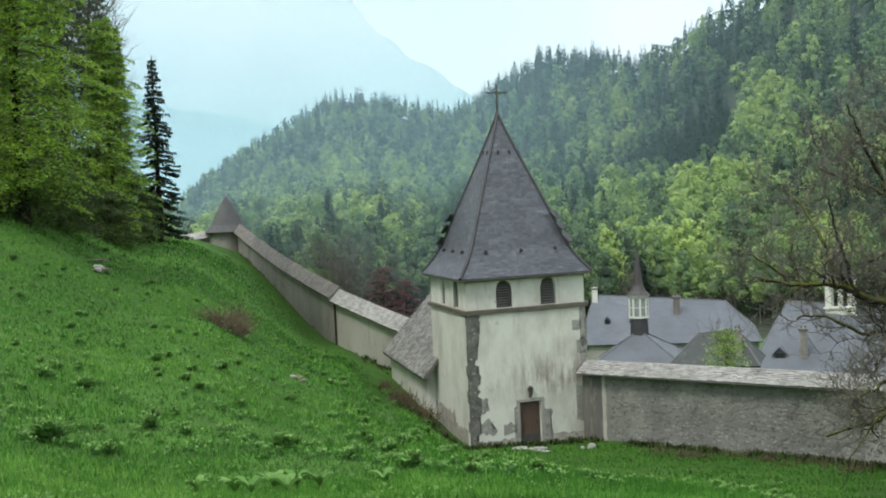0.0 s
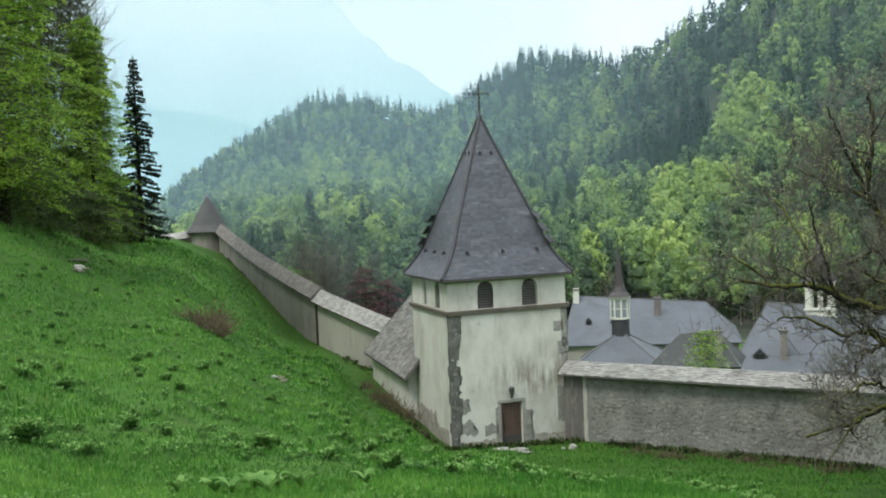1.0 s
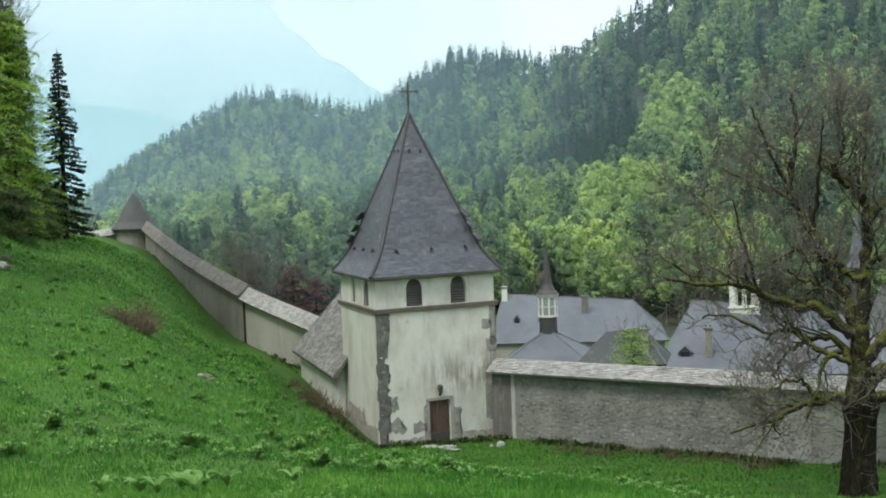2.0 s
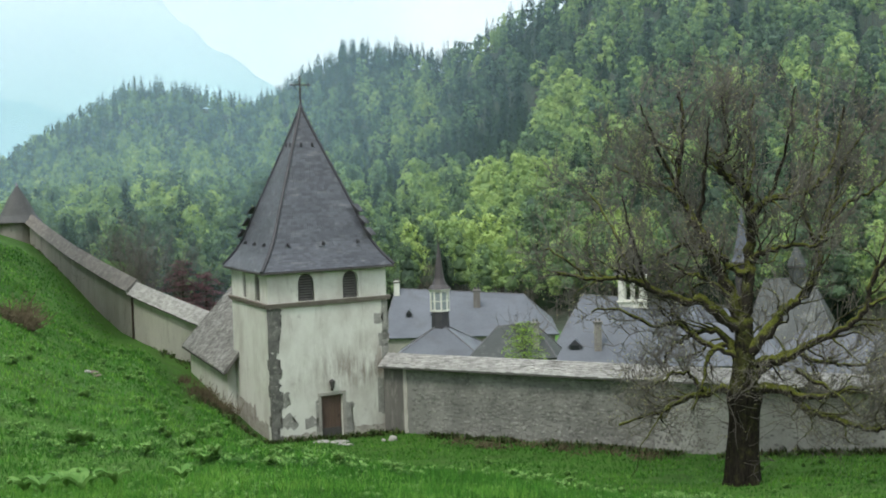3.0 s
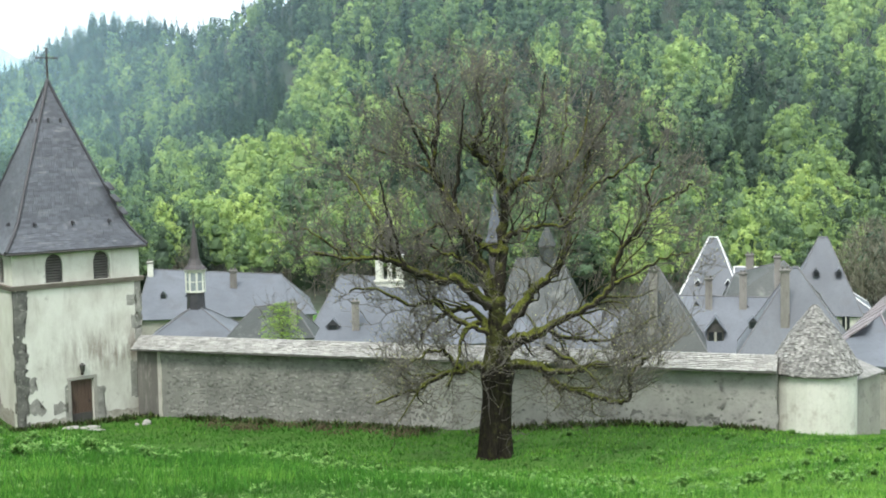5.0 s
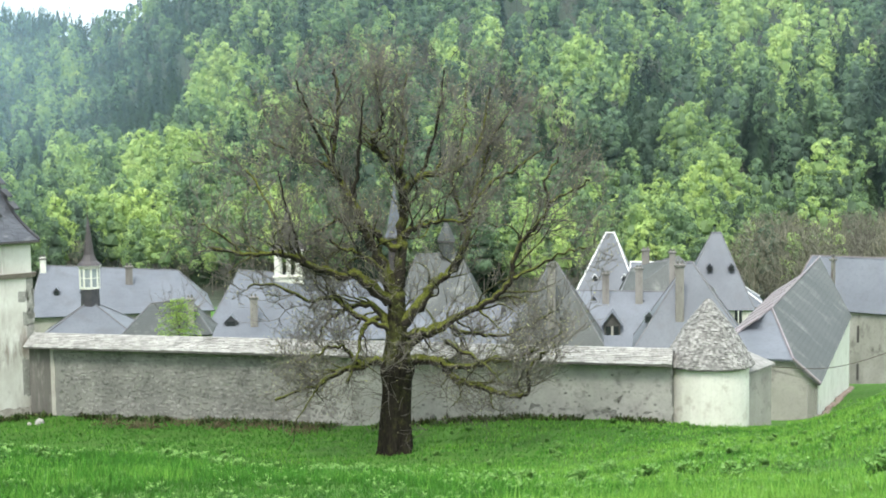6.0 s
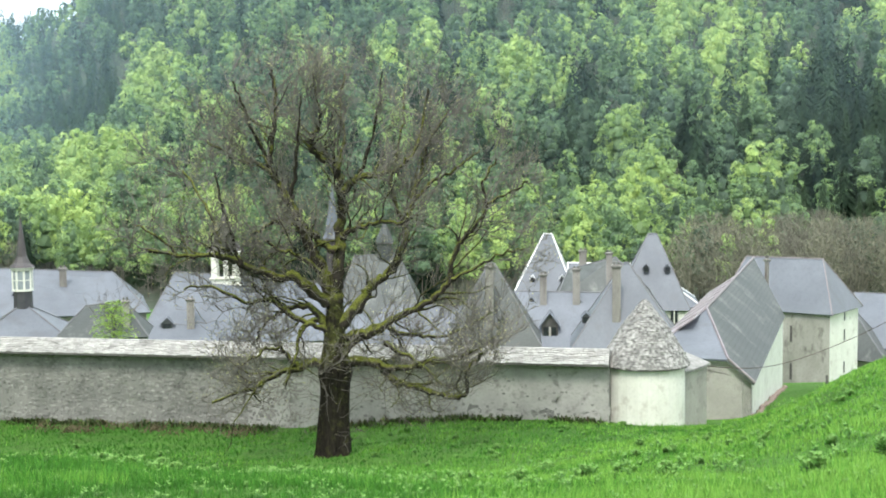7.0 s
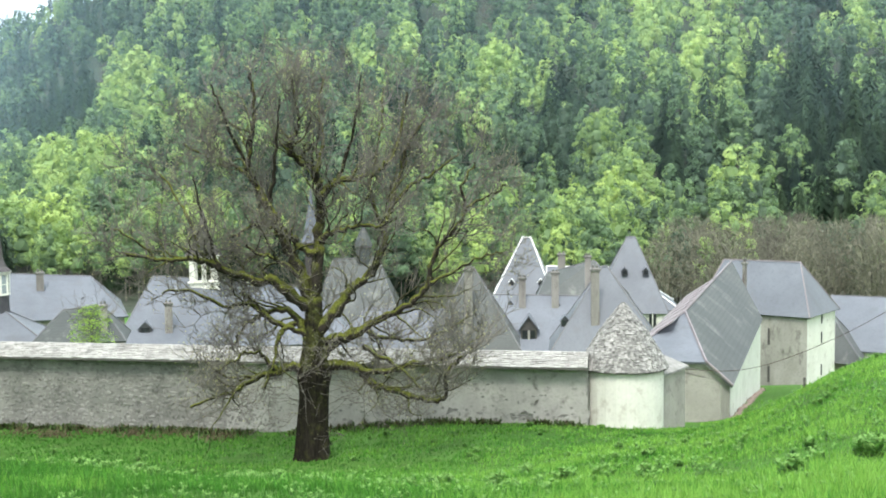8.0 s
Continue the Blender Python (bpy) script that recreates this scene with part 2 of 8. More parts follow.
WHITE_METAL = surface("white_flashing", (0.75, 0.76, 0.76), (0.82, 0.83, 0.83), 0.4, 2, 10, 0.05)
WOOD_DOOR = surface("brown_door_planks", (0.075, 0.048, 0.036), (0.115, 0.075, 0.055), 0.7, 2, 30, 0.3, stretch=(6, 6, 0.6))
WOOD_DARK = surface("dark_louver_wood", (0.05, 0.048, 0.045), (0.08, 0.075, 0.07), 0.8, 3, 30, 0.2)
IRON = surface("rusty_iron", (0.05, 0.04, 0.035), (0.09, 0.065, 0.05), 0.7, 6, 40, 0.2, metal=0.6)
GLASS_DARK = surface("dark_window_glass", (0.015, 0.017, 0.02), (0.03, 0.033, 0.04), 0.15, 2, 10, 0.0)
BRICK = surface("stained_chimney_masonry", (0.15, 0.138, 0.128), (0.27, 0.255, 0.235), 0.9, 0.8, 12, 0.4, c3=(0.09, 0.075, 0.065), stretch=(1, 1, 0.3))
ROCK = surface("pale_field_stone", (0.28, 0.275, 0.25), (0.42, 0.41, 0.375), 0.9, 3, 18, 0.4)
BARK = surface("dark_furrowed_bark", (0.022, 0.018, 0.014), (0.045, 0.037, 0.027), 0.95, 2.5, 24, 0.9, 0.06, c3=(0.045, 0.05, 0.018), stretch=(2, 2, 0.5))


def mossy_bark():
    """Dark bark, with yellow-green moss on what faces up."""
    mt, n, l, b = shader("mossy_bark")
    grain = noise_node(n, l, 14, 5, 0.65)
    patch = noise_node(n, l, 2.2, 4, 0.6)
    g = n.new("ShaderNodeNewGeometry")
    sep = n.new("ShaderNodeSeparateXYZ")
    l.new(g.outputs["Normal"], sep.inputs[0])
    add = n.new("ShaderNodeMath")
    add.operation = "ADD"
    l.new(stepped(n, l, sep.outputs["Z"], -0.5, 1.0), add.inputs[0])
    l.new(patch.outputs["Fac"], add.inputs[1])
    bark = mixed(n, l, stepped(n, l, grain.outputs["Fac"], 0.35, 0.65), (0.018, 0.015, 0.013), (0.05, 0.043, 0.034))
    moss = mixed(n, l, stepped(n, l, grain.outputs["Fac"], 0.35, 0.65), (0.05, 0.058, 0.012), (0.155, 0.17, 0.036))
    l.new(mixed(n, l, stepped(n, l, add.outputs[0], 0.84, 1.14), bark, moss), b.inputs["Base Color"])
    b.inputs["Roughness"].default_value = 0.95
    bp = n.new("ShaderNodeBump")
    bp.inputs["Strength"].default_value, bp.inputs["Distance"].default_value = 0.9, 0.05
    l.new(grain.outputs["Fac"], bp.inputs["Height"])
    l.new(bp.outputs["Normal"], b.inputs["Normal"])
    return mt


MOSSY = mossy_bark()
TWIG = surface("grey_brown_twigs", (0.10, 0.092, 0.08), (0.185, 0.172, 0.15), 0.9, 1.0, 12, 0.2)
EARTH = surface("bare_brown_earth", (0.10, 0.085, 0.055), (0.15, 0.125, 0.09), 0.95, 1.5, 12, 0.7, c3=(0.06, 0.085, 0.03))
GRASS_LEAF = leafage("grass_blades", [(0, (0.034, 0.115, 0.016)), (0.5, (0.07, 0.22, 0.028)), (1, (0.19, 0.37, 0.065))], 0.35, 0.55, 0.3)
HERB_LEAF = leafage("hellebore_leaves", [(0, (0.035, 0.10, 0.022)), (0.5, (0.10, 0.24, 0.05)), (1, (0.22, 0.385, 0.11))], 0.3, 0.5, 0.2)
BEECH_LEAF = leafage("young_beech_leaves", [(0, (0.075, 0.11, 0.042)), (0.5, (0.21, 0.36, 0.055)), (1, (0.40, 0.57, 0.085))], 0.5, 0.6, 0.25)
FOREST_LEAF = leafage("spring_broadleaf_crowns", [(0, (0.08, 0.122, 0.082)), (0.35, (0.145, 0.228, 0.118)), (0.7, (0.262, 0.38, 0.135)), (1, (0.40, 0.52, 0.172))], 0.25, 0.7, 0.12)
NEEDLES = leafage("dark_conifer_needles", [(0, (0.012, 0.028, 0.016)), (1, (0.034, 0.062, 0.028))], 0.1, 0.7, 0.25)
BARE_CROWN = leafage("bare_grey_crowns", [(0, (0.125, 0.12, 0.10)), (1, (0.19, 0.19, 0.135))], 0.1, 0.9, 0.3)
RED_LEAF = leafage("dark_red_leaves", [(0, (0.12, 0.06, 0.07)), (1, (0.20, 0.10, 0.11))], 0.25, 0.7, 0.3)
BUD = leafage("opening_buds", [(0, (0.24, 0.21, 0.12)), (1, (0.40, 0.42, 0.19))], 0.3, 0.7, 0.3)
DAMP = surface("damp_brown_plaster", (0.30, 0.275, 0.24), (0.43, 0.41, 0.36), 0.95, 1.6, 14, 0.3, c3=(0.16, 0.14, 0.12))
SHINGLE_OLD = surface("brown_old_shingle", (0.15, 0.135, 0.12), (0.21, 0.195, 0.175), 0.9, 1.0, 20, 0.4, c3=(0.11, 0.10, 0.09), piece=0.18)
HIP_GREY = surface("grey_slate_hip", (0.13, 0.132, 0.14), (0.17, 0.172, 0.18), 0.6, 1, 10, 0.2)
DRY = surface("dry_brown_stalks", (0.09, 0.075, 0.045), (0.15, 0.125, 0.08), 0.95, 3, 20, 0.2)
for mt_ in (BARK, TWIG, MOSSY, DRY, BARE_STONE):
    mt_.node_tree.nodes["Principled BSDF"].inputs["Specular IOR Level"].default_value = 0.1

# ---- the lie of the land ----
BEARINGS = [-20, -12, -5, -2.5, 1, 8, 18, 28, 38, 47]
DISTANCES = [0, 8, 16, 26, 40, 52, 62, 85, 130]
HEIGHTS = [
    [9.4, 8.5, 8.4, 8.95, 10.2, 11.5, 14.0, 18.0],
    [9.3, 8.1, 7.75, 7.5, 7.5, 7.8, 8.5, 8.0],
    [9.2, 8.0, 6.9, 5.6, 4.5, 3.5, 1.6, 3.5],
    [9.2, 7.9, 6.3, 4.2, 2.6, 1.2, 0.3, -10.0],
    [9.2, 7.8, 5.9, 3.1, 0.5, -0.4, -1.0, -6.0],
    [9.1, 7.6, 5.4, 2.0, 0.0, -0.4, -3.0, -9.0],
    [9.0, 7.3, 4.8, 1.3, -0.2, -0.4, -4.0, -10.0],
    [9.0, 7.1, 4.6, 1.5, 0.4, 0.0, -4.0, -11.0],
    [9.1, 7.2, 5.2, 2.4, 0.1, -1.6, -4.6, -12.0],
    [9.3, 7.7, 6.55, 5.1, 3.2, 0.4, -3.6, -12.0],
]
TABLE = np.array([[9.8] + r for r in HEIGHTS])
RIM_B = [-60, -30, -14, -11, -9.2, -6.7, -4.5, -3, -0.8, 0.4, 2.2, 4.7, 7, 8.6, 10, 12.3, 16, 25, 48, 90]
RIM_E = [3, 1, -1.4, 0.45, 1.85, 3.3, 4.45, 4.4, 3.85, 3.6, 4.5, 5.95, 5.85, 5.3, 5.95, 7.3, 9.5, 12, 12, 6]
RIM_D = [2200, 2200, 2100, 2050, 2000, 1950, 1900, 1900, 1850, 1800, 1750, 1700, 1600, 1500, 1400, 1300, 1150, 1000, 950, 900]
FOOT = 330.0


def eased(u):
    return u * u * (3 - 2 * u)


def table_height(b, d):
    b = min(max(b, BEARINGS[0]), BEARINGS[-1] - 1e-6)
    d = min(max(d, 0.0), DISTANCES[-1] - 1e-6)
    i = max(k for k in range(len(BEARINGS) - 1) if BEARINGS[k] <= b)
    j = max(k for k in range(len(DISTANCES) - 1) if DISTANCES[k] <= d)
    u = (b - BEARINGS[i]) / (BEARINGS[i + 1] - BEARINGS[i])
    v = (d - DISTANCES[j]) / (DISTANCES[j + 1] - DISTANCES[j])

    def row(k):
        z = TABLE[k]
        m0 = (z[j + 1] - z[max(j - 1, 0)]) / (DISTANCES[j + 1] - DISTANCES[max(j - 1, 0)])
        m1 = (z[min(j + 2, len(z) - 1)] - z[j]) / (DISTANCES[min(j + 2, len(z) - 1)] - DISTANCES[j])
        w = DISTANCES[j + 1] - DISTANCES[j]
        return (2 * v**3 - 3 * v * v + 1) * z[j] + (v**3 - 2 * v * v + v) * w * m0 + (3 * v * v - 2 * v**3) * z[j + 1] + (v**3 - v * v) * w * m1
    return row(i) * (1 - eased(u)) + row(i + 1) * eased(u)


def rim(b):
    d1 = float(np.interp(b, RIM_B, RIM_D))
    e = float(np.interp(b, RIM_B, RIM_E))
    return d1, EYE + d1 * math.tan(radians(e)) - 17.0


def hill_height(b, d):
    d1, z1 = rim(b)
    z0 = -17.0
    if d <= FOOT:
        return z0
    if d <= d1:
        s = (d - FOOT) / (d1 - FOOT)
        e0 = math.atan((z0 - EYE) / FOOT)
        e1 = math.atan((z1 - EYE) / d1)
        return EYE + d * math.tan(e0 + (e1 - e0) * s**0.8)
    return max(z1 - 0.45 * (d - d1), -60.0)


def ground(x, y):
    d = math.hypot(x, y)
    b = math.degrees(math.atan2(x, y))
    behind = 9.8 + 0.13 * d
    if d <= 130:
        z = table_height(b, d)
        z += 0.10 * (noise.noise(Vector((x * 0.22, y * 0.22, 0)))) * min(1, d / 10) + 0.03 * noise.noise(Vector((x * 0.9, y * 0.9, 3)))
    elif d <= FOOT:
        u = eased((d - 130) / (FOOT - 130))
        z = table_height(b, 130) * (1 - u) - 17.0 * u
    else:
        z = hill_height(b, d) + 6 * noise.noise(Vector((x * 0.006, y * 0.006, 1)))
    side = abs(b - 13)
    u = eased(min(max((side - 45) / 60, 0), 1))
    return z * (1 - u) + min(behind, 60) * u


def spot(bearing, dist):
    return Vector((dist * math.sin(radians(bearing)), dist * math.cos(radians(bearing)), 0))


def on_ground(x, y, lift=0.0):
    return Vector((x, y, ground(x, y) + lift))


def meadow_material():
    m, n, l, b = shader("meadow_grass")
    big = noise_node(n, l, 0.09, 5, 0.6)
    mid = noise_node(n, l, 0.9, 5, 0.65)
    fine = noise_node(n, l, 9, 5, 0.7)
    col = mixed(n, l, stepped(n, l, big.outputs["Fac"], 0.38, 0.62), (0.045, 0.125, 0.016), (0.08, 0.19, 0.028))
    col = mixed(n, l, stepped(n, l, mid.outputs["Fac"], 0.45, 0.75), col, (0.055, 0.10, 0.022))
    col = mixed(n, l, stepped(n, l, fine.outputs["Fac"], 0.5, 0.8), col, (0.025, 0.065, 0.012))
    bare = noise_node(n, l, 0.35, 6, 0.75)
    col = mixed(n, l, stepped(n, l, bare.outputs["Fac"], 0.68, 0.76), col, (0.12, 0.12, 0.05))
    l.new(col, b.inputs["Base Color"])
    b.inputs["Roughness"].default_value = 0.9
    b.inputs["Specular IOR Level"].default_value = 0.15
    bp = n.new("ShaderNodeBump")
    bp.inputs["Strength"].default_value, bp.inputs["Distance"].default_value = 0.8, 0.12
    l.new(fine.outputs["Fac"], bp.inputs["Height"])
    l.new(bp.outputs["Normal"], b.inputs["Normal"])
    return m


MEADOW = meadow_material()
FOREST_FLOOR = surface("forest_floor", (0.02, 0.03, 0.014), (0.035, 0.05, 0.022), 0.95, 0.02, 0.3, 0.5, 1.0, c3=(0.06, 0.055, 0.04))


def build_ground():
    bs = sorted(set([round(-24 + 0.6 * i, 2) for i in range(128)] + [-180 + 6 * i for i in range(26)] + [54 + 6 * i for i in range(21)] + [180]))
    ds = [0.6]
    while ds[-1] < 4600:
        ds.append(ds[-1] * (1.045 if ds[-1] < 140 else 1.06) + 0.05)
    verts, faces, mats = [(0, 0, 9.8)], [], []
    cols = bs[:-1]
    for d in ds:
        for b in cols:
            p = spot(b, d)
            verts.append((p.x, p.y, ground(p.x, p.y)))
    k = len(cols)
    for i in range(k):
        faces.append((0, 1 + (i + 1) % k, 1 + i))
        mats.append(0)
    for j in range(len(ds) - 1):
        for i in range(k):
            a, c = 1 + j * k + i, 1 + j * k + (i + 1) % k
            faces.append((a, c, c + k, a + k))
            mats.append(1 if ds[j] > 180 else 0)
    me = mesh_of("ground", verts, faces, MEADOW, True)
    me.materials.append(FOREST_FLOOR)
    me.polygons.foreach_set("material_index", mats)
    tagged(new("ground", me), "sloping green alpine meadow rising into wooded mountainside", "ground", kind="structure")


build_ground()

# ---- shingled roofs ----
def shingles(quad, rows, width, seed, lift=0.03, gap=0.012):
    """Overlapping stone shingles over a flat slope (eave a to b, ridge d to c): a list of eight-cornered solids."""
    a, b, c, d = [Vector(q) for q in quad]
    nrm = (b - a).cross(d - a).normalized()
    if nrm.z < 0:
        nrm = -nrm
    rnd = random.Random(seed)
    out = []
    for r in range(rows):
        v0, v1 = r / rows, min(1.0, (r + 1.25) / rows)
        l0, r0 = a.lerp(d, v0), b.lerp(c, v0)
        l1, r1 = a.lerp(d, v1), b.lerp(c, v1)
        length = (r0 - l0).length
        s = -rnd.uniform(0, width)
        while s < length:
            w = width * rnd.uniform(0.7, 1.35)
            u0, u1 = max(s, 0) / length, min(s + w - gap, length) / length
            s += w
            if u1 - u0 < 0.02 / max(length, 0.1):
                continue
            h = lift * rnd.uniform(0.7, 1.5)
            drop = rnd.uniform(-0.02, 0.03)
            e = (a - d).normalized() * drop
            low = [l0.lerp(r0, u0) + e, l0.lerp(r0, u1) + e, l1.lerp(r1, u1), l1.lerp(r1, u0)]
            out.append(([p + nrm * 0.004 for p in low], [low[0] + nrm * (0.004 + h), low[1] + nrm * (0.004 + h * rnd.uniform(0.8, 1.1)), low[2] + nrm * 0.008, low[3] + nrm * 0.008]))
    return out


def solids_mesh(name, solids, mat):
    verts, faces = [], []
    for low, high in solids:
        i = len(verts)
        verts += list(low) + list(high)
        faces += [(i + 4, i + 5, i + 6, i + 7), (i, i + 1, i + 5, i + 4), (i + 1, i + 2, i + 6, i + 5), (i + 3, i, i + 4, i + 7)]
    return mesh_of(name, verts, faces, mat)


def lay(solids, parent, name, mat, near=0):
    """The first near pieces as objects of their own, the rest joined."""
    for s in solids[:near]:
        part(name, solids_mesh(name, [s], mat), None, parent)
    if solids[near:]:
        ob = part(name + "_field", solids_mesh(name + "_field", solids[near:], mat), None, parent)
        ob["kind"] = "stuff"


# ---- the corner tower ----
TC, TR, TB, TL = Vector((0.88, 57.39, 0)), Vector((6.37, 59.56, 0)), Vector((4.79, 65.46, 0)), Vector((-0.70, 63.3, 0))


def inset(quad, t):
    """The outline moved inwards by t (negative: outwards)."""
    out = []
    k = len(quad)
    for i in range(k):
        a, b, c = quad[i - 1], quad[i], quad[(i + 1) % k]
        d1, d2 = (b - a).normalized(), (c - b).normalized()
        n1, n2 = Vector((-d1.y, d1.x, 0)), Vector((-d2.y, d2.x, 0))
        bis = (n1 + n2).normalized()
        out.append(b + bis * (t / max(bis.dot(n1), 0.2)))
    return out


def lifted(p, z):
    return Vector((p.x, p.y, z))


def weld(bm):
    """Joins touching blocks into one body and drops the faces shut inside it."""
    bmesh.ops.remove_doubles(bm, verts=bm.verts, dist=0.0005)
    seen = {}
    for f in bm.faces:
        seen.setdefault(frozenset(v.index for v in f.verts), []).append(f)
    inside = [f for fs in seen.values() if len(fs) > 1 for f in fs]
    if inside:
        bmesh.ops.delete(bm, geom=inside, context="FACES_ONLY")
    return bm


def side_wall(outer, inner, z0, z1, openings=()):
    """One wall between two outlines (a pair of ends each), with openings (s0, s1, zb, zt, arched) through it; s runs 0..1 along it."""
    bm = bmesh.new()
    a, b = outer
    ai, bi = inner
    cuts = sorted({0.0, 1.0} | {o[0] for o in openings} | {o[1] for o in openings})
    span = (b - a).length
    levels = {z0, z1}
    for o in openings:
        levels |= {o[2], o[3]}
        if o[4]:
            levels.add(o[3] - span * (o[1] - o[0]) / 2)
    levels = sorted(levels)

    def block(s0, s1, za, zb):
        q = [a.lerp(b, s0), a.lerp(b, s1), ai.lerp(bi, s1), ai.lerp(bi, s0)]
        add_prism(bm, [lifted(p, za) for p in q], [lifted(p, zb) for p in q])
    for s0, s1 in zip(cuts, cuts[1:]):
        mid = (s0 + s1) / 2
        hole = [o for o in openings if o[0] < mid < o[1]]
        for za, zb in zip(levels, levels[1:]):
            zm = (za + zb) / 2
            if not any(o[2] < zm < o[3] for o in hole):
                block(s0, s1, za, zb)
        for o in hole:
            if not o[4]:
                continue
            rise = span * (s1 - s0) / 2
            spring = o[3] - rise
            steps = 6
            for half in (0, 1):
                for k in range(steps):
                    f0, f1 = k / steps, (k + 1) / steps
                    h0 = spring + rise * math.sqrt(max(0, 1 - (1 - f0) ** 2))
                    h1 = min(spring + rise * math.sqrt(max(0, 1 - (1 - f1) ** 2)), o[3] - 0.002)
                    e0, e1 = s0 + (s1 - s0) / 2 * f0, s0 + (s1 - s0) / 2 * f1
                    if half:
                        e0, e1 = s0 + s1 - e0, s0 + s1 - e1
                    low = [lifted(a.lerp(b, e0), h0), lifted(a.lerp(b, e1), h1), lifted(ai.lerp(bi, e1), h1), lifted(ai.lerp(bi, e0), h0)]
                    add_prism(bm, low, [lifted(v, o[3]) for v in low])
    return weld(bm)


def ragged(a, b, out, s0, s1, z0, z1, seed, thick=0.012, rough=0.17):
    """A patch with an uneven outline lying on a wall from a to b, where bare stone shows."""
    rnd = random.Random(seed)
    w, h = s1 - s0, z1 - z0
    jit = rough * min(w, h) + 0.02
    pts = [(s0, z0)]
    n, m = max(4, int(w / 0.14)), max(4, int(h / 0.14))
    pts += [(s0 + w * k / n, z0 + rnd.uniform(-jit, jit)) for k in range(1, n)] + [(s1, z0)]
    pts += [(s1 + rnd.uniform(-1.6 * jit, jit), z0 + h * k / m) for k in range(1, m)] + [(s1, z1)]
    pts += [(s1 - w * k / n, z1 + rnd.uniform(-jit, jit)) for k in range(1, n)] + [(s0, z1)]
    d = (b - a).normalized()
    base = [a + d * s + Vector((0, 0, z)) for s, z in pts]
    bm = bmesh.new()
    top = [bm.verts.new(p + out * thick) for p in base]
    low = [bm.verts.new(p - out * 0.01) for p in base]
    f = bm.faces.new(top)
    for k in range(len(top)):
        q = (k + 1) % len(top)
        bm.faces.new((top[k], low[k], low[q], top[q]))
    bmesh.ops.triangulate(bm, faces=[f])
    return bm


def outward(a, b):
    d = (b - a).normalized()
    return Vector((d.y, -d.x, 0))


def louver(a, b, out, s0, s1, z0, z1, parent):
    """An arched louvered shutter set back in its opening."""
    d = (b - a).normalized()
    w = s1 - s0
    c = a + d * (s0 + w / 2) - out * 0.16
    m = Matrix(((d.x, out.x, 0, c.x), (d.y, out.y, 0, c.y), (0, 0, 1, 0), (0, 0, 0, 1)))
    shut = part("louvered_shutter", box((-w / 2, -0.04, z0), (w / 2, -0.01, z1), m), WOOD_DARK, parent, "weathered dark wooden louvers")
    z = z0 + 0.06
    while z < z1 - 0.08:
        half = w / 2
        spring = z1 - w / 2
        if z > spring:
            half = math.sqrt(max(0.0, (w / 2) ** 2 - (z - spring) ** 2)) - 0.02
        if half > 0.06:
            bm = bmesh.new()
            add_prism(bm, [m @ Vector(p) for p in ((-half, -0.01, z + 0.05), (half, -0.01, z + 0.05), (half, 0.09, z), (-half, 0.09, z))],
                      [m @ Vector(p) for p in ((-half, -0.01, z + 0.07), (half, -0.01, z + 0.07), (half, 0.09, z + 0.02), (-half, 0.09, z + 0.02))])
            part("slat", bm, SLAT_WOOD, shut)
        z += 0.115


SLAT_WOOD = surface("grey_slat_wood", (0.11, 0.105, 0.10), (0.16, 0.15, 0.14), 0.8, 3, 30, 0.2)


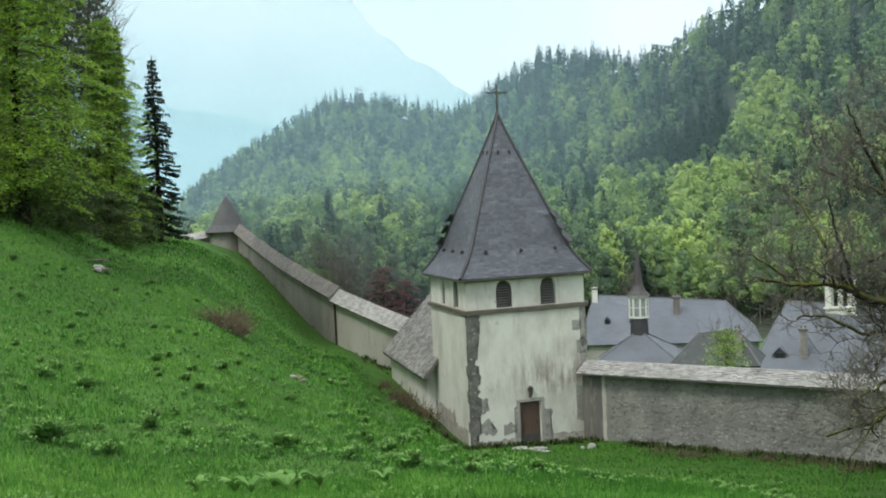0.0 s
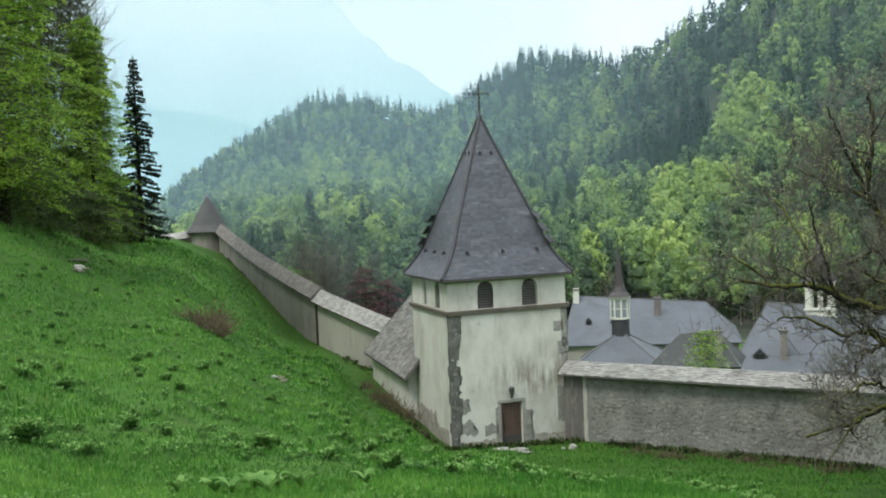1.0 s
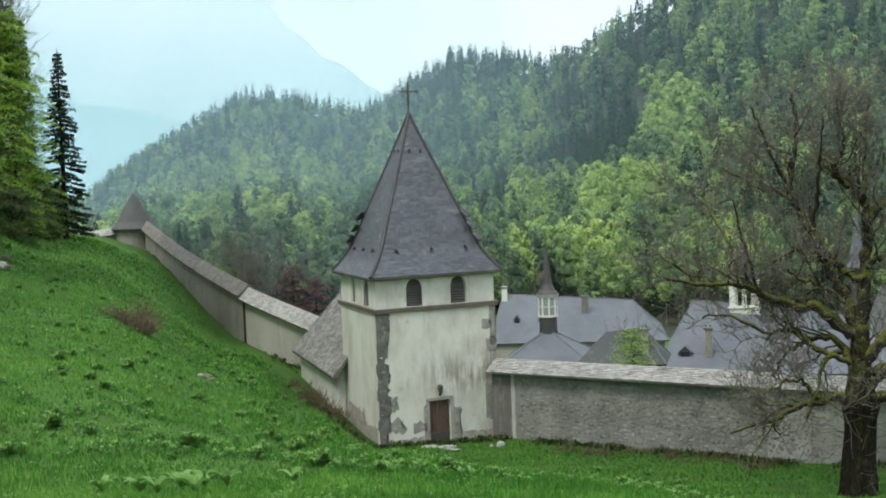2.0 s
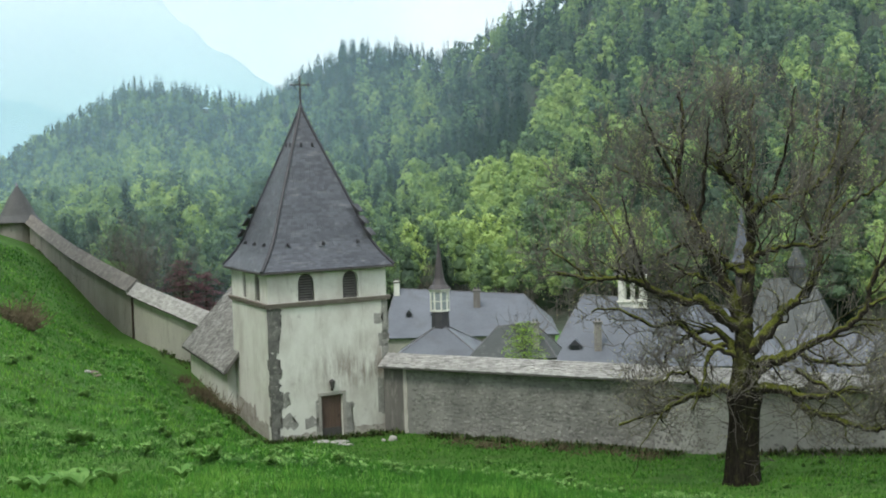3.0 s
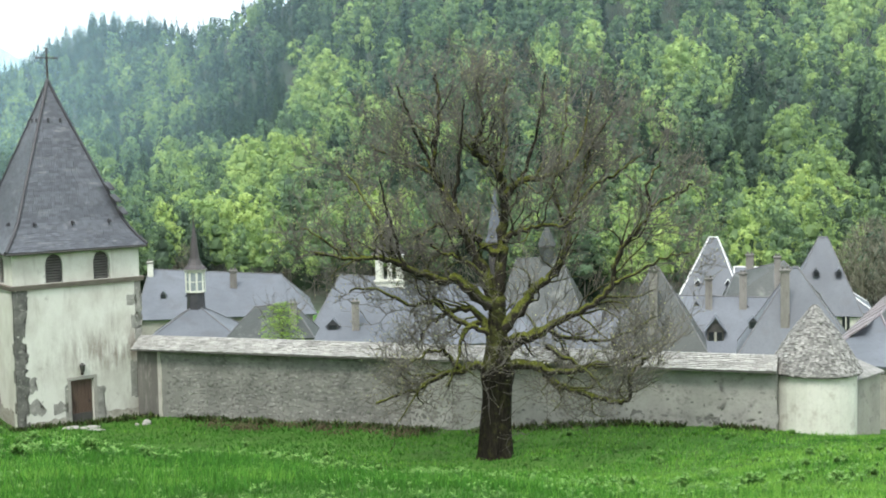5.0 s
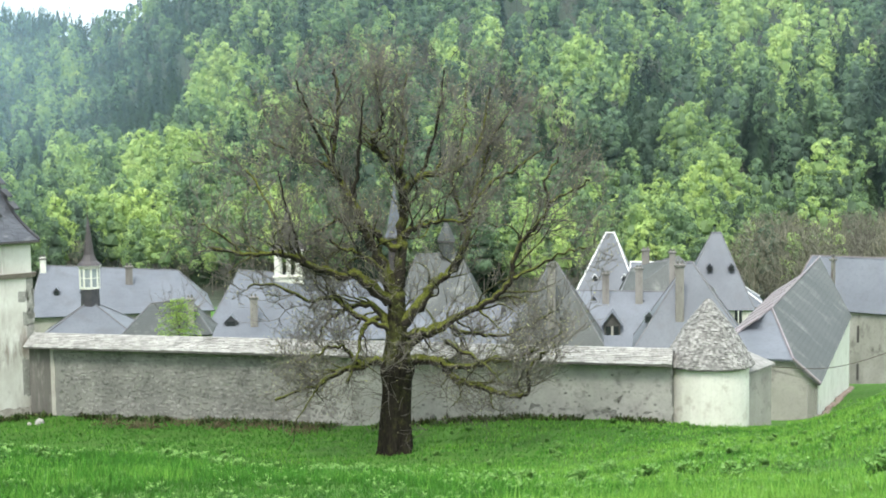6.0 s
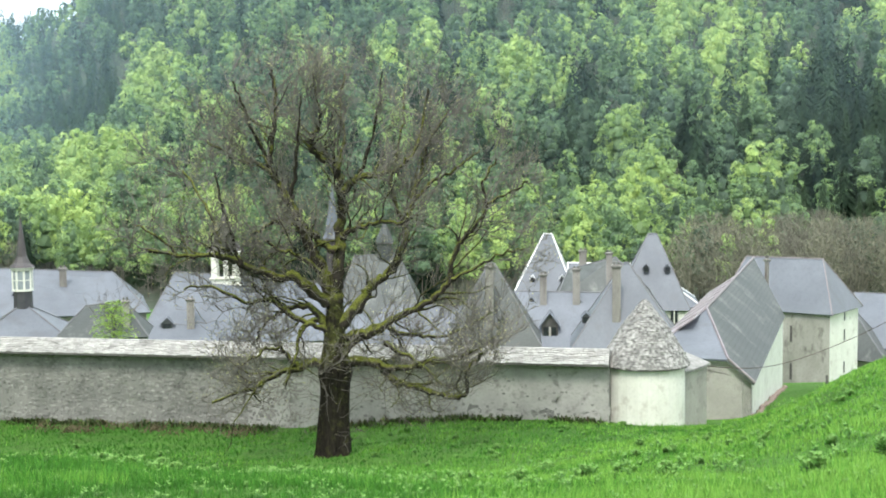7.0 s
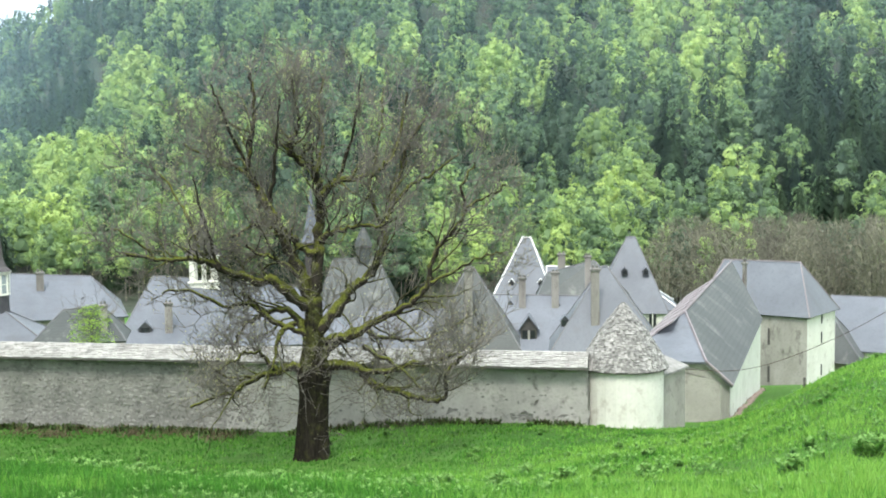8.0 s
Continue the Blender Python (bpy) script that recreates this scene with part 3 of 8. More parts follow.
def tower():
    t = thing("corner_tower", "square plastered corner tower with a steep slate pyramid roof", "tower", at=(2.8, 61.4, 0))
    inv = Matrix.Translation((-2.8, -61.4, 0))

    def tp(name, bm, mat, parent=t, label=""):
        ob = part(name, bm, mat, parent, label)
        if parent is t:
            ob.data.transform(inv)
        return ob
    quad = [TC, TR, TB, TL]
    inner = inset(quad, 0.7)
    front = (TR - TC).length
    door = (0.411, 0.588, -0.32, 1.68, False)
    for i in range(4):
        j = (i + 1) % 4
        ops = [door] if i == 0 else []
        tp("wall", side_wall((quad[i], quad[j]), (inner[i], inner[j]), -0.9, 5.80, ops), PLASTER)
    # moulding between shaft and belfry
    lo, hi = inset(quad, -0.10), inset(quad, -0.16)
    tp("string_course", add_prism(bmesh.new(), [lifted(p, 5.80) for p in lo], [lifted(p, 6.0) for p in hi]), TRIM, t, "brown stone string course")
    # belfry
    bq = inset(quad, 0.02)
    bi = inset(quad, 0.45)
    wins = {0: [(0.247, 0.382), (0.625, 0.764)], 1: [(0.25, 0.38), (0.62, 0.75)], 2: [(0.25, 0.38), (0.62, 0.75)], 3: [(0.30, 0.42), (0.67, 0.80)]}
    for i in range(4):
        j = (i + 1) % 4
        tp("belfry_wall", side_wall((bq[i], bq[j]), (bi[i], bi[j]), 6.0, 7.62, [(s0, s1, 6.02, 7.24, True) for s0, s1 in wins[i]]), PLASTER)
    # roof
    eave = inset(quad, -0.30)
    centre = Vector((2.83, 61.42, 0))
    prof = [(0.0, 1.0), (0.05, 0.905), (0.10, 0.825), (0.16, 0.745), (0.24, 0.672), (0.34, 0.588), (0.6, 0.355), (0.8, 0.175), (0.99, 0.012)]
    z0, z1 = 7.42, 14.75
    rings = [[centre.lerp(p, s) + Vector((0, 0, z0 + (z1 - z0) * h)) for p in eave] for h, s in prof]
    for i in range(4):
        j = (i + 1) % 4
        bm = bmesh.new()
        for (ra, rb) in zip(rings, rings[1:]):
            a, b, c, d = ra[i], ra[j], rb[j], rb[i]
            out = (b - a).cross(d - a).normalized()
            add_prism(bm, [v - out * 0.08 for v in (a, b, c, d)], [a, b, c, d])
        bmesh.ops.remove_doubles(bm, verts=bm.verts, dist=0.0005)
        tp("roof_slope", bm, SLATE, t, "dark blue-grey slate slope, flared at the eaves")
        if i in (0, 3):
            solids = []
            for k, (ra, rb) in enumerate(zip(rings, rings[1:])):
                rows = max(1, round((rb[i] - ra[i]).length / 0.15))
                solids += shingles([ra[i], ra[j], rb[j], rb[i]], rows, 0.22, 10 * i + k, 0.012, 0.008)
            lay([([v - Vector((2.8, 61.4, 0)) for v in lo_], [v - Vector((2.8, 61.4, 0)) for v in hi_]) for lo_, hi_ in solids], t, "slate", SLATE_PIECE, 150)
        bm = tube(bmesh.new(), [r[i] + Vector((0, 0, 0.015)) for r in rings], [0.085] * 5 + [0.075] * 4, 6)
        tp("hip", bm, SLATE_HIP)
        bm = tube(bmesh.new(), [rings[0][i] - Vector((0, 0, 0.07)), rings[0][j] - Vector((0, 0, 0.07))], [0.045, 0.045], 5)
        tp("eaves_board", bm, WOOD_DARK)
    tp("soffit", add_prism(bmesh.new(), [lifted(p, 7.33) for p in inset(quad, -0.22)], [lifted(p, 7.36) for p in inset(quad, -0.22)]), WOOD_DARK)
    # stepped slate ears on the two side hips
    for i in (1, 3):
        for h, s in ((0.195, 0.715), (0.27, 0.648), (0.345, 0.585)):
            root = centre.lerp(eave[i], s) + Vector((0, 0, z0 + (z1 - z0) * h))
            out = (eave[i] - centre).normalized()
            across = Vector((-out.y, out.x, 0))
            low = [root + across * 0.35 + Vector((0, 0, 0.22)), root - across * 0.35 + Vector((0, 0, 0.22)), root - across * 0.30 + out * 0.30 - Vector((0, 0, 0.10)), root + across * 0.30 + out * 0.30 - Vector((0, 0, 0.10))]
            tp("slate_ear", add_prism(bmesh.new(), low, [v + Vector((0, 0, 0.06)) for v in low]), SLATE_HIP)
    # snow hooks
    for i, fr in ((0, (0.16, 0.5, 0.84)), (3, (0.2, 0.5, 0.8)), (1, (0.2, 0.5, 0.8)), (2, (0.5,))):
        j = (i + 1) % 4
        for h, s in ((0.135, 0.78),):
            for f in fr:
                p = centre.lerp(eave[i].lerp(eave[j], f), s) + Vector((0, 0, z0 + (z1 - z0) * h + 0.05))
                o = outward(eave[i], eave[j])
                d = (eave[j] - eave[i]).normalized()
                bm = bmesh.new()
                add_prism(bm, [p - d * 0.05 - o * 0.1, p + d * 0.05 - o * 0.1, p + d * 0.05 + o * 0.12, p - d * 0.05 + o * 0.12],
                          [p - d * 0.05 + Vector((0, 0, 0.17)), p + d * 0.05 + Vector((0, 0, 0.17)), p + d * 0.04 + o * 0.12 + Vector((0, 0, 0.10)), p - d * 0.04 + o * 0.12 + Vector((0, 0, 0.10))])
                tp("snow_hook", bm, SLATE_HIP)
    for i in (0, 3):
        j = (i + 1) % 4
        for f in (0.3, 0.7):
            p = centre.lerp(eave[i].lerp(eave[j], f), 0.215) + Vector((0, 0, z0 + (z1 - z0) * 0.757 + 0.05))
            o = outward(eave[i], eave[j])
            tp("snow_hook", box((p.x - 0.05, p.y - 0.08, p.z - 0.1), (p.x + 0.05, p.y + 0.1, p.z + 0.1), None, 0.02), SLATE_HIP)
    # cross and finial
    bm = lathe(bmesh.new(), [(0.10, 14.6), (0.14, 14.72), (0.05, 14.9), (0.04, 15.1)], (2.83, 61.42), 8)
    tp("finial", bm, SLATE_HIP)
    cross = tp("cross", tube(bmesh.new(), [(2.83, 61.42, 15.0), (2.83, 61.42, 16.25)], [0.05, 0.04], 6), IRON, t, "wrought-iron cross with flared ends")
    d = (TR - TC).normalized()
    for s in (-1, 1):
        bm = tube(bmesh.new(), [Vector((0, 0, 15.82)), d * s * 0.28 + Vector((0, 0, 15.82)), d * s * 0.5 + Vector((0, 0, 15.82))], [0.035, 0.035, 0.06], 6)
        bm.transform(Matrix.Translation((2.83 - 2.8, 61.42 - 61.4, 0)))
        part("cross_arm", bm, IRON, cross)
    # openings
    o0, o3 = outward(TC, TR), outward(TL, TC)
    for s0, s1 in wins[0]:
        wl_ = (bq[1] - bq[0]).length
        louver(bq[0] - Vector((2.8, 61.4, 0)), bq[1] - Vector((2.8, 61.4, 0)), o0, s0 * wl_, s1 * wl_, 6.02, 7.24, t)
    for s0, s1 in wins[3]:
        wl_ = (bq[0] - bq[3]).length
        louver(bq[3] - Vector((2.8, 61.4, 0)), bq[0] - Vector((2.8, 61.4, 0)), o3, s0 * wl_, s1 * wl_, 6.02, 7.24, t)
    # door
    a = TC - Vector((2.8, 61.4, 0))
    m = Matrix(((d.x, o0.x, 0, a.x), (d.y, o0.y, 0, a.y), (0, 0, 1, 0), (0, 0, 0, 1)))
    x0, x1 = door[0] * front, door[1] * front
    leaf = part("door", box((x0 + 0.02, -0.22, -0.3), (x1 - 0.02, -0.16, 1.66), m), WOOD_DOOR, t, "closed brown plank door, dark at the foot")
    k = 6
    for q in range(k):
        w = (x1 - x0 - 0.04) / k
        part("plank", box((x0 + 0.025 + q * w, -0.165, -0.28), (x0 + 0.015 + (q + 1) * w, -0.135, 1.65), m, 0.006), WOOD_DOOR, leaf)
    part("foot_strip", box((x0 + 0.03, -0.135, -0.28), (x1 - 0.03, -0.115, 0.2), m, 0.006), WOOD_DARK, leaf, "dark strip along the foot")
    part("latch", box((x1 - 0.2, -0.135, 0.65), (x1 - 0.12, -0.08, 0.75), m, 0.01), IRON, leaf)
    for nm, lo_, hi_ in (("door_jamb", (x0 - 0.16, -0.02, -0.6), (x0, 0.025, 1.68)), ("door_jamb", (x1, -0.02, -0.6), (x1 + 0.17, 0.025, 1.68)), ("lintel", (x0 - 0.17, -0.02, 1.68), (x1 + 0.18, 0.03, 1.84))):
        part(nm, box(lo_, hi_, m, 0.02), PLASTER_GREY, t, "grey dressed stone surround")
    part("threshold", box((x0 - 0.1, -0.2, -0.55), (x1 + 0.1, 0.18, -0.31), m, 0.03), BARE_STONE, t)
    bm = lathe(bmesh.new(), [(0.05, 1.98), (0.09, 2.08), (0.125, 2.30), (0.14, 2.33), (0.04, 2.42)], (x0 + 0.5, 0.13), 8)
    bm.transform(m)
    lamp = part("wall_lantern", bm, WOOD_DARK, t, "small dark iron lantern above the door")
    part("bracket", box((x0 + 0.47, -0.01, 1.9), (x0 + 0.53, 0.15, 2.0), m), IRON, lamp)
    # bare stone at corners and low on the front
    al, bl = TC - Vector((2.8, 61.4, 0)), TR - Vector((2.8, 61.4, 0))
    ll = TL - Vector((2.8, 61.4, 0))
    z = -0.4
    rnd = random.Random(5)
    while z < 5.7:
        h = rnd.uniform(0.34, 0.62)
        w = 0.62 if z > 4.7 else rnd.uniform(0.36, 0.56)
        part("quoin", ragged(al, bl, o0, 0.0, w, z, min(z + h + 0.06, 5.78), rnd.random(), 0.014 + 0.004 * rnd.random(), 0.2), BARE_STONE, t, "bare dark grey corner stone")
        part("quoin", ragged(ll, al, o3, (al - ll).length - rnd.choice((0.05, 0.08, 0.12, 0.3)), (al - ll).length, z, min(z + h + 0.06, 5.78), rnd.random(), 0.014 + 0.004 * rnd.random()), BARE_STONE, t, "bare dark grey corner stone")
        z += h
    for s0, s1, za, zb in ((front - 0.30, front, 4.0, 5.75), (front - 0.7, front - 0.2, 4.75, 5.2), (front - 0.5, front, 3.7, 4.3), (front - 0.34, front, 2.9, 3.75), (0.42, 1.18, 0.4, 1.0), (0.42, 0.92, 1.45, 2.0), (1.6, 2.28, 0.28, 0.78), (3.5, 3.95, -0.3, 1.3), (front - 0.62, front - 0.2, 0.6, 2.2), (2.14, 2.3, -0.3, 1.5)):
        part("stone_patch", ragged(al, bl, o0, s0, s1, za, zb, za * 7 + s0, 0.01, 0.22), PATCH_STONE, t, "patch where the plaster has fallen")
    for s0, s1, zb in ((0.35, 2.25, 0.12), (3.6, front, 0.12)):
        part("damp_foot", ragged(al, bl, o0, s0, s1, -0.8, zb, zb, 0.008, 0.06), DAMP, t, "damp brownish foot of the wall")
    part("damp_foot", ragged(ll, al, o3, 0.1, 3.6, -0.8, 1.1, 3, 0.008, 0.06), DAMP, t, "damp brownish foot of the wall")
    part("damp_foot", ragged(ll, al, o3, 3.6, 5.6, -0.8, 0.6, 4, 0.008, 0.06), DAMP, t, "damp brownish foot of the wall")


tower()


# ---- the gabled annexe beside the tower ----
def annexe():
    t = thing("annexe", "low plastered annexe with a steep stone-shingled roof", "outbuilding", at=(0, 0, 0))
    e0, e1 = Vector((-1.19, 62.0, 0)), Vector((-3.6, 72.9, 0))
    along = (e1 - e0).normalized()
    inw = Vector((along.y, -along.x, 0))
    w0, w1 = e0 + inw * 0.35 + along * 1.0, e1 + inw * 0.35 - along * 0.4
    q = [w0, w0 + inw * 6.4, w1 + inw * 6.4, w1]
    inn = inset(q, 0.4)
    for i in range(4):
        j = (i + 1) % 4
        z1 = 2.75
        part("wall", side_wall((q[i], q[j]), (inn[i], inn[j]), -1.2, z1), PLASTER, t)
    r0, r1 = e0 + inw * 3.7 + along * 1.2 + Vector((0, 0, 6.55)), e1 + inw * 3.7 + Vector((0, 0, 6.5))
    a, b = lifted(e0, 2.45), lifted(e1, 2.5)
    pts = [b, a, r0, r1]
    part("roof_slope", slab(pts, 0.12), SHINGLE_BED, t)
    part("roof_slope", slab([lifted(e0 + inw * 7.4, 2.45), lifted(e1 + inw * 7.4, 2.45), r1, r0], 0.12), SLATE_DARK, t)
    bm = bmesh.new()
    add_prism(bm, [lifted(w1 + inw * 0.1, 2.7), lifted(w1 + inw * 6.3, 2.7), lifted(w1 + inw * 3.35, 6.1)], [v + along * -0.35 for v in (lifted(w1 + inw * 0.1, 2.7), lifted(w1 + inw * 6.3, 2.7), lifted(w1 + inw * 3.35, 6.1))])
    part("gable", bm, PLASTER, t)
    part("verge_board", tube(bmesh.new(), [b + Vector((0, 0, -0.02)), r1 + Vector((0, 0, -0.02))], [0.06, 0.06], 5), WOOD_DARK, t)
    part("eaves_board", tube(bmesh.new(), [a + Vector((0, 0, -0.08)), b + Vector((0, 0, -0.08))], [0.05, 0.05], 5), WOOD_DARK, t)
    lay(shingles([b, a, r0, r1], 36, 0.17, 4, 0.05, 0.025), t, "shingle", SHINGLE_GREY, 300)


annexe()


# ---- the enclosure walls ----
PLASTER_PALE = surface("pale_buff_render", (0.38, 0.362, 0.32), (0.48, 0.462, 0.415), 0.92, 0.5, 9, 0.25, c3=(0.33, 0.305, 0.27), stretch=(1, 1, 0.4))
PLASTER_OLD = surface("old_brown_grey_render", (0.205, 0.192, 0.172), (0.30, 0.285, 0.255), 0.92, 0.4, 9, 0.3, c3=(0.14, 0.13, 0.118), stretch=(1, 1, 0.5))


def capped_wall(name, label, pts, thick, cap_w, cap_h, mat, rows=5, piece=0.3, near=0, foot=0.7, cover=None):
    """A long wall along points (x, y, height of the eaves), its foot in the ground, under a saddle of stone shingles."""
    t = thing(name, label, "wall", kind="structure")
    solids = []
    for (a, b) in zip(pts, pts[1:]):
        a, b = Vector(a), Vector(b)
        d = Vector((b.x - a.x, b.y - a.y, 0)).normalized()
        o = Vector((d.y, -d.x, 0))
        n = max(1, int((b - a).length / 1.2))
        bm = bmesh.new()
        for k in range(n):
            p, q = a.lerp(b, k / n), a.lerp(b, (k + 1) / n)
            f = [p + o * thick / 2, q + o * thick / 2, q - o * thick / 2, p - o * thick / 2]
            add_prism(bm, [lifted(v, min(ground(v.x, v.y), v.z - 0.5) - foot) for v in f], f)
        bmesh.ops.remove_doubles(bm, verts=bm.verts, dist=0.001)
        part("masonry", bm, mat, t)
        e0, e1 = a + o * cap_w / 2, b + o * cap_w / 2
        i0, i1 = a - o * cap_w / 2, b - o * cap_w / 2
        r0, r1 = a + Vector((0, 0, cap_h)), b + Vector((0, 0, cap_h))
        part("cap_bed", add_prism(bmesh.new(), [e0 - Vector((0, 0, 0.05)), i0 - Vector((0, 0, 0.05)), i0 + Vector((0, 0, 0.02)), r0, e0 + Vector((0, 0, 0.02))],
                                  [e1 - Vector((0, 0, 0.05)), i1 - Vector((0, 0, 0.05)), i1 + Vector((0, 0, 0.02)), r1, e1 + Vector((0, 0, 0.02))]), SHINGLE_BED, t)
        up = Vector((0, 0, 0.02))
        solids += shingles([e0 + up, e1 + up, r1, r0], rows, piece, len(pts) + int(a.x), 0.03)
        solids += shingles([i1 + up, i0 + up, r0, r1], rows, piece * 2.4, 9, 0.03)[::1]
    lay(solids, t, "shingle", cover or SHINGLE, near)
    return t


LW = [(-1.7, 73.7, 3.3), (-4.2, 79.1, 3.85), (-6.85, 84.7, 4.5)]
capped_wall("wall_middle", "pale plastered boundary wall under stone shingles", LW, 0.6, 1.4, 0.75, PLASTER_PALE, 8, 0.2, 0)
LW = [(-6.87, 84.76, 4.68), (-10.2, 96.0, 5.3), (-13.6, 107.2, 6.15), (-16.9, 118.2, 7.2), (-19.9, 128.6, 8.2)]
capped_wall("wall_upper", "long weathered boundary wall climbing the slope under shingles", LW, 0.6, 1.4, 0.75, PLASTER_OLD, 6, 0.3, 0, 0.7, SHINGLE_OLD)
tagged(part("rain_pipe", tube(bmesh.new(), [on_ground(-7.2, 84.5, -0.3), Vector((-7.2, 84.5, 4.5))], [0.07, 0.07], 6), IRON, None), "dark rain pipe down the boundary wall", "pipe")
RW = [(6.31, 59.6, 2.79), (28.43, 42.63, 2.75)]
RIGHT_WALL = capped_wall("wall_lower", "long grey rubble-stone boundary wall with a stone-shingled cap", RW, 0.7, 1.7, 0.53, MORTAR, 9, 0.24, 300)
WALL_A, WALL_B = Vector((6.31, 59.6, 0)), Vector((28.43, 42.63, 0))


def turret(name, label, c, r, z0, ze, zt, roof_mat, wall_mat, over=0.3, sides=20, pieces=0):
    """A round wall turret with a conical roof."""
    t = thing(name, label, "turret", at=(c[0], c[1], z0))
    t_in = Matrix.Translation((-c[0], -c[1], -z0))
    bm = lathe(bmesh.new(), [(r, z0 - 1.0), (r, ze + 0.12)], c, sides)
    bm.transform(t_in)
    part("wall", bm, wall_mat, t)
    prof = [(r + over, ze - 0.02), (r + over, ze + 0.04), (r * 0.95, ze + (zt - ze) * 0.19), (r * 0.56, ze + (zt - ze) * 0.58), (0.05, zt)]
    bm = lathe(bmesh.new(), prof, c, sides)
    bm.transform(t_in)
    part("roof", bm, roof_mat, t)
    if pieces:
        solids = []
        rnd = random.Random(3)
        rows = pieces
        h0, h1 = ze + 0.03, zt
        rs = [(r + over + 0.02, h0), (r * 0.95 + 0.02, ze + (zt - ze) * 0.19), (r * 0.56 + 0.02, ze + (zt - ze) * 0.58), (0.07, zt)]

        def rad(z):
            return float(np.interp(z, [q[1] for q in rs], [q[0] for q in rs]))
        for k in range(rows):
            za, zb = h0 + (h1 - h0) * k / rows, h0 + (h1 - h0) * min(1, (k + 1.3) / rows)
            ra, rb = rad(za), max(rad(zb), 0.03)
            n = max(6, int(2 * math.pi * ra / 0.12))
            off = rnd.random()
            for q in range(n):
                a0, a1 = 2 * math.pi * (q + off) / n, 2 * math.pi * (q + off + 0.93) / n
                lift = rnd.uniform(0.01, 0.035)
                dz = rnd.uniform(-0.05, 0.05)

                def at(rr, aa, zz):
                    return Vector((rr * math.cos(aa), rr * math.sin(aa), zz - z0))
                low = [at(ra, a0, za + dz), at(ra, a1, za + dz), at(rb, a1, zb), at(rb, a0, zb)]
                high = [at(ra + lift, a0, za + dz + lift), at(ra + lift, a1, za + dz + lift * 0.8), at(rb + 0.012, a1, zb + 0.01), at(rb + 0.012, a0, zb + 0.01)]
                solids.append((low, high, math.sin((a0 + a1) / 2)))
        solids.sort(key=lambda s: s[2])
        lay([(s[0], s[1]) for s in solids], t, "shingle", SHINGLE_PALE, 300)
    return t


SHINGLE_PALE = surface("pale_lichen_shingle", (0.20, 0.197, 0.185), (0.31, 0.303, 0.285), 0.9, 3.0, 22, 0.5, c3=(0.12, 0.117, 0.11), piece=0.42)
CONE_SHINGLE = surface("brown_wood_shingle_cone", (0.08, 0.081, 0.082), (0.115, 0.115, 0.114), 0.85, 0.8, 14, 0.3, band=7)
turret("turret_upper", "small round wall turret with a brown conical roof", (-21.3, 129.6), 1.75, 5.4, 8.2, 11.75, CONE_SHINGLE, PLASTER_OLD, 0.5)
bm = lathe(bmesh.new(), [(0.09, 11.6), (0.12, 11.75), (0.03, 12.0)], (-21.3, 129.6), 6)
tagged(part("roof_finial", bm, LEAD, None), "small metal point on a conical roof", "finial")
capped_wall("wall_far", "wall running on beyond the upper turret", [(-22.6, 130.0, 7.75), (-30.0, 130.5, 6.9)], 0.6, 1.4, 0.7, PLASTER_GREY, 3, 0.5, 0)


def lower_turret():
    c = (30.13, 42.7)
    return turret("turret_lower", "white round turret with a lichen-grey stone cone roof", c, 1.6, 0.2, 2.53, 5.11, SHINGLE_BED, PLASTER_WHITE, 0.16, 24, 30)


lower_turret()


def stub():
    t = thing("wall_stub", "short grey wall beside the turret under a pale metal cap", "wall", kind="structure")
    a, b = Vector((31.35, 41.9, 0)), Vector((33.6, 43.2, 0))
    d = (b - a).normalized()
    o = Vector((d.y, -d.x, 0))
    q = [a, b, b - o * 0.9, a - o * 0.9]
    part("masonry", add_prism(bmesh.new(), [lifted(p, -0.8) for p in q], [lifted(p, 2.15) for p in q]), PLASTER_GREY, t)
    e = [a + o * 0.12, b + o * 0.12 + d * 0.1, b - o * 1.0 + d * 0.1, a - o * 1.0]
    part("cap", add_prism(bmesh.new(), [lifted(p, z) for p, z in zip(e, (2.12, 2.12, 2.5, 2.5))], [lifted(p, z) for p, z in zip(e, (2.2, 2.2, 2.58, 2.58))]), SHINGLE_PALE, t, "pale sloping cap")


stub()


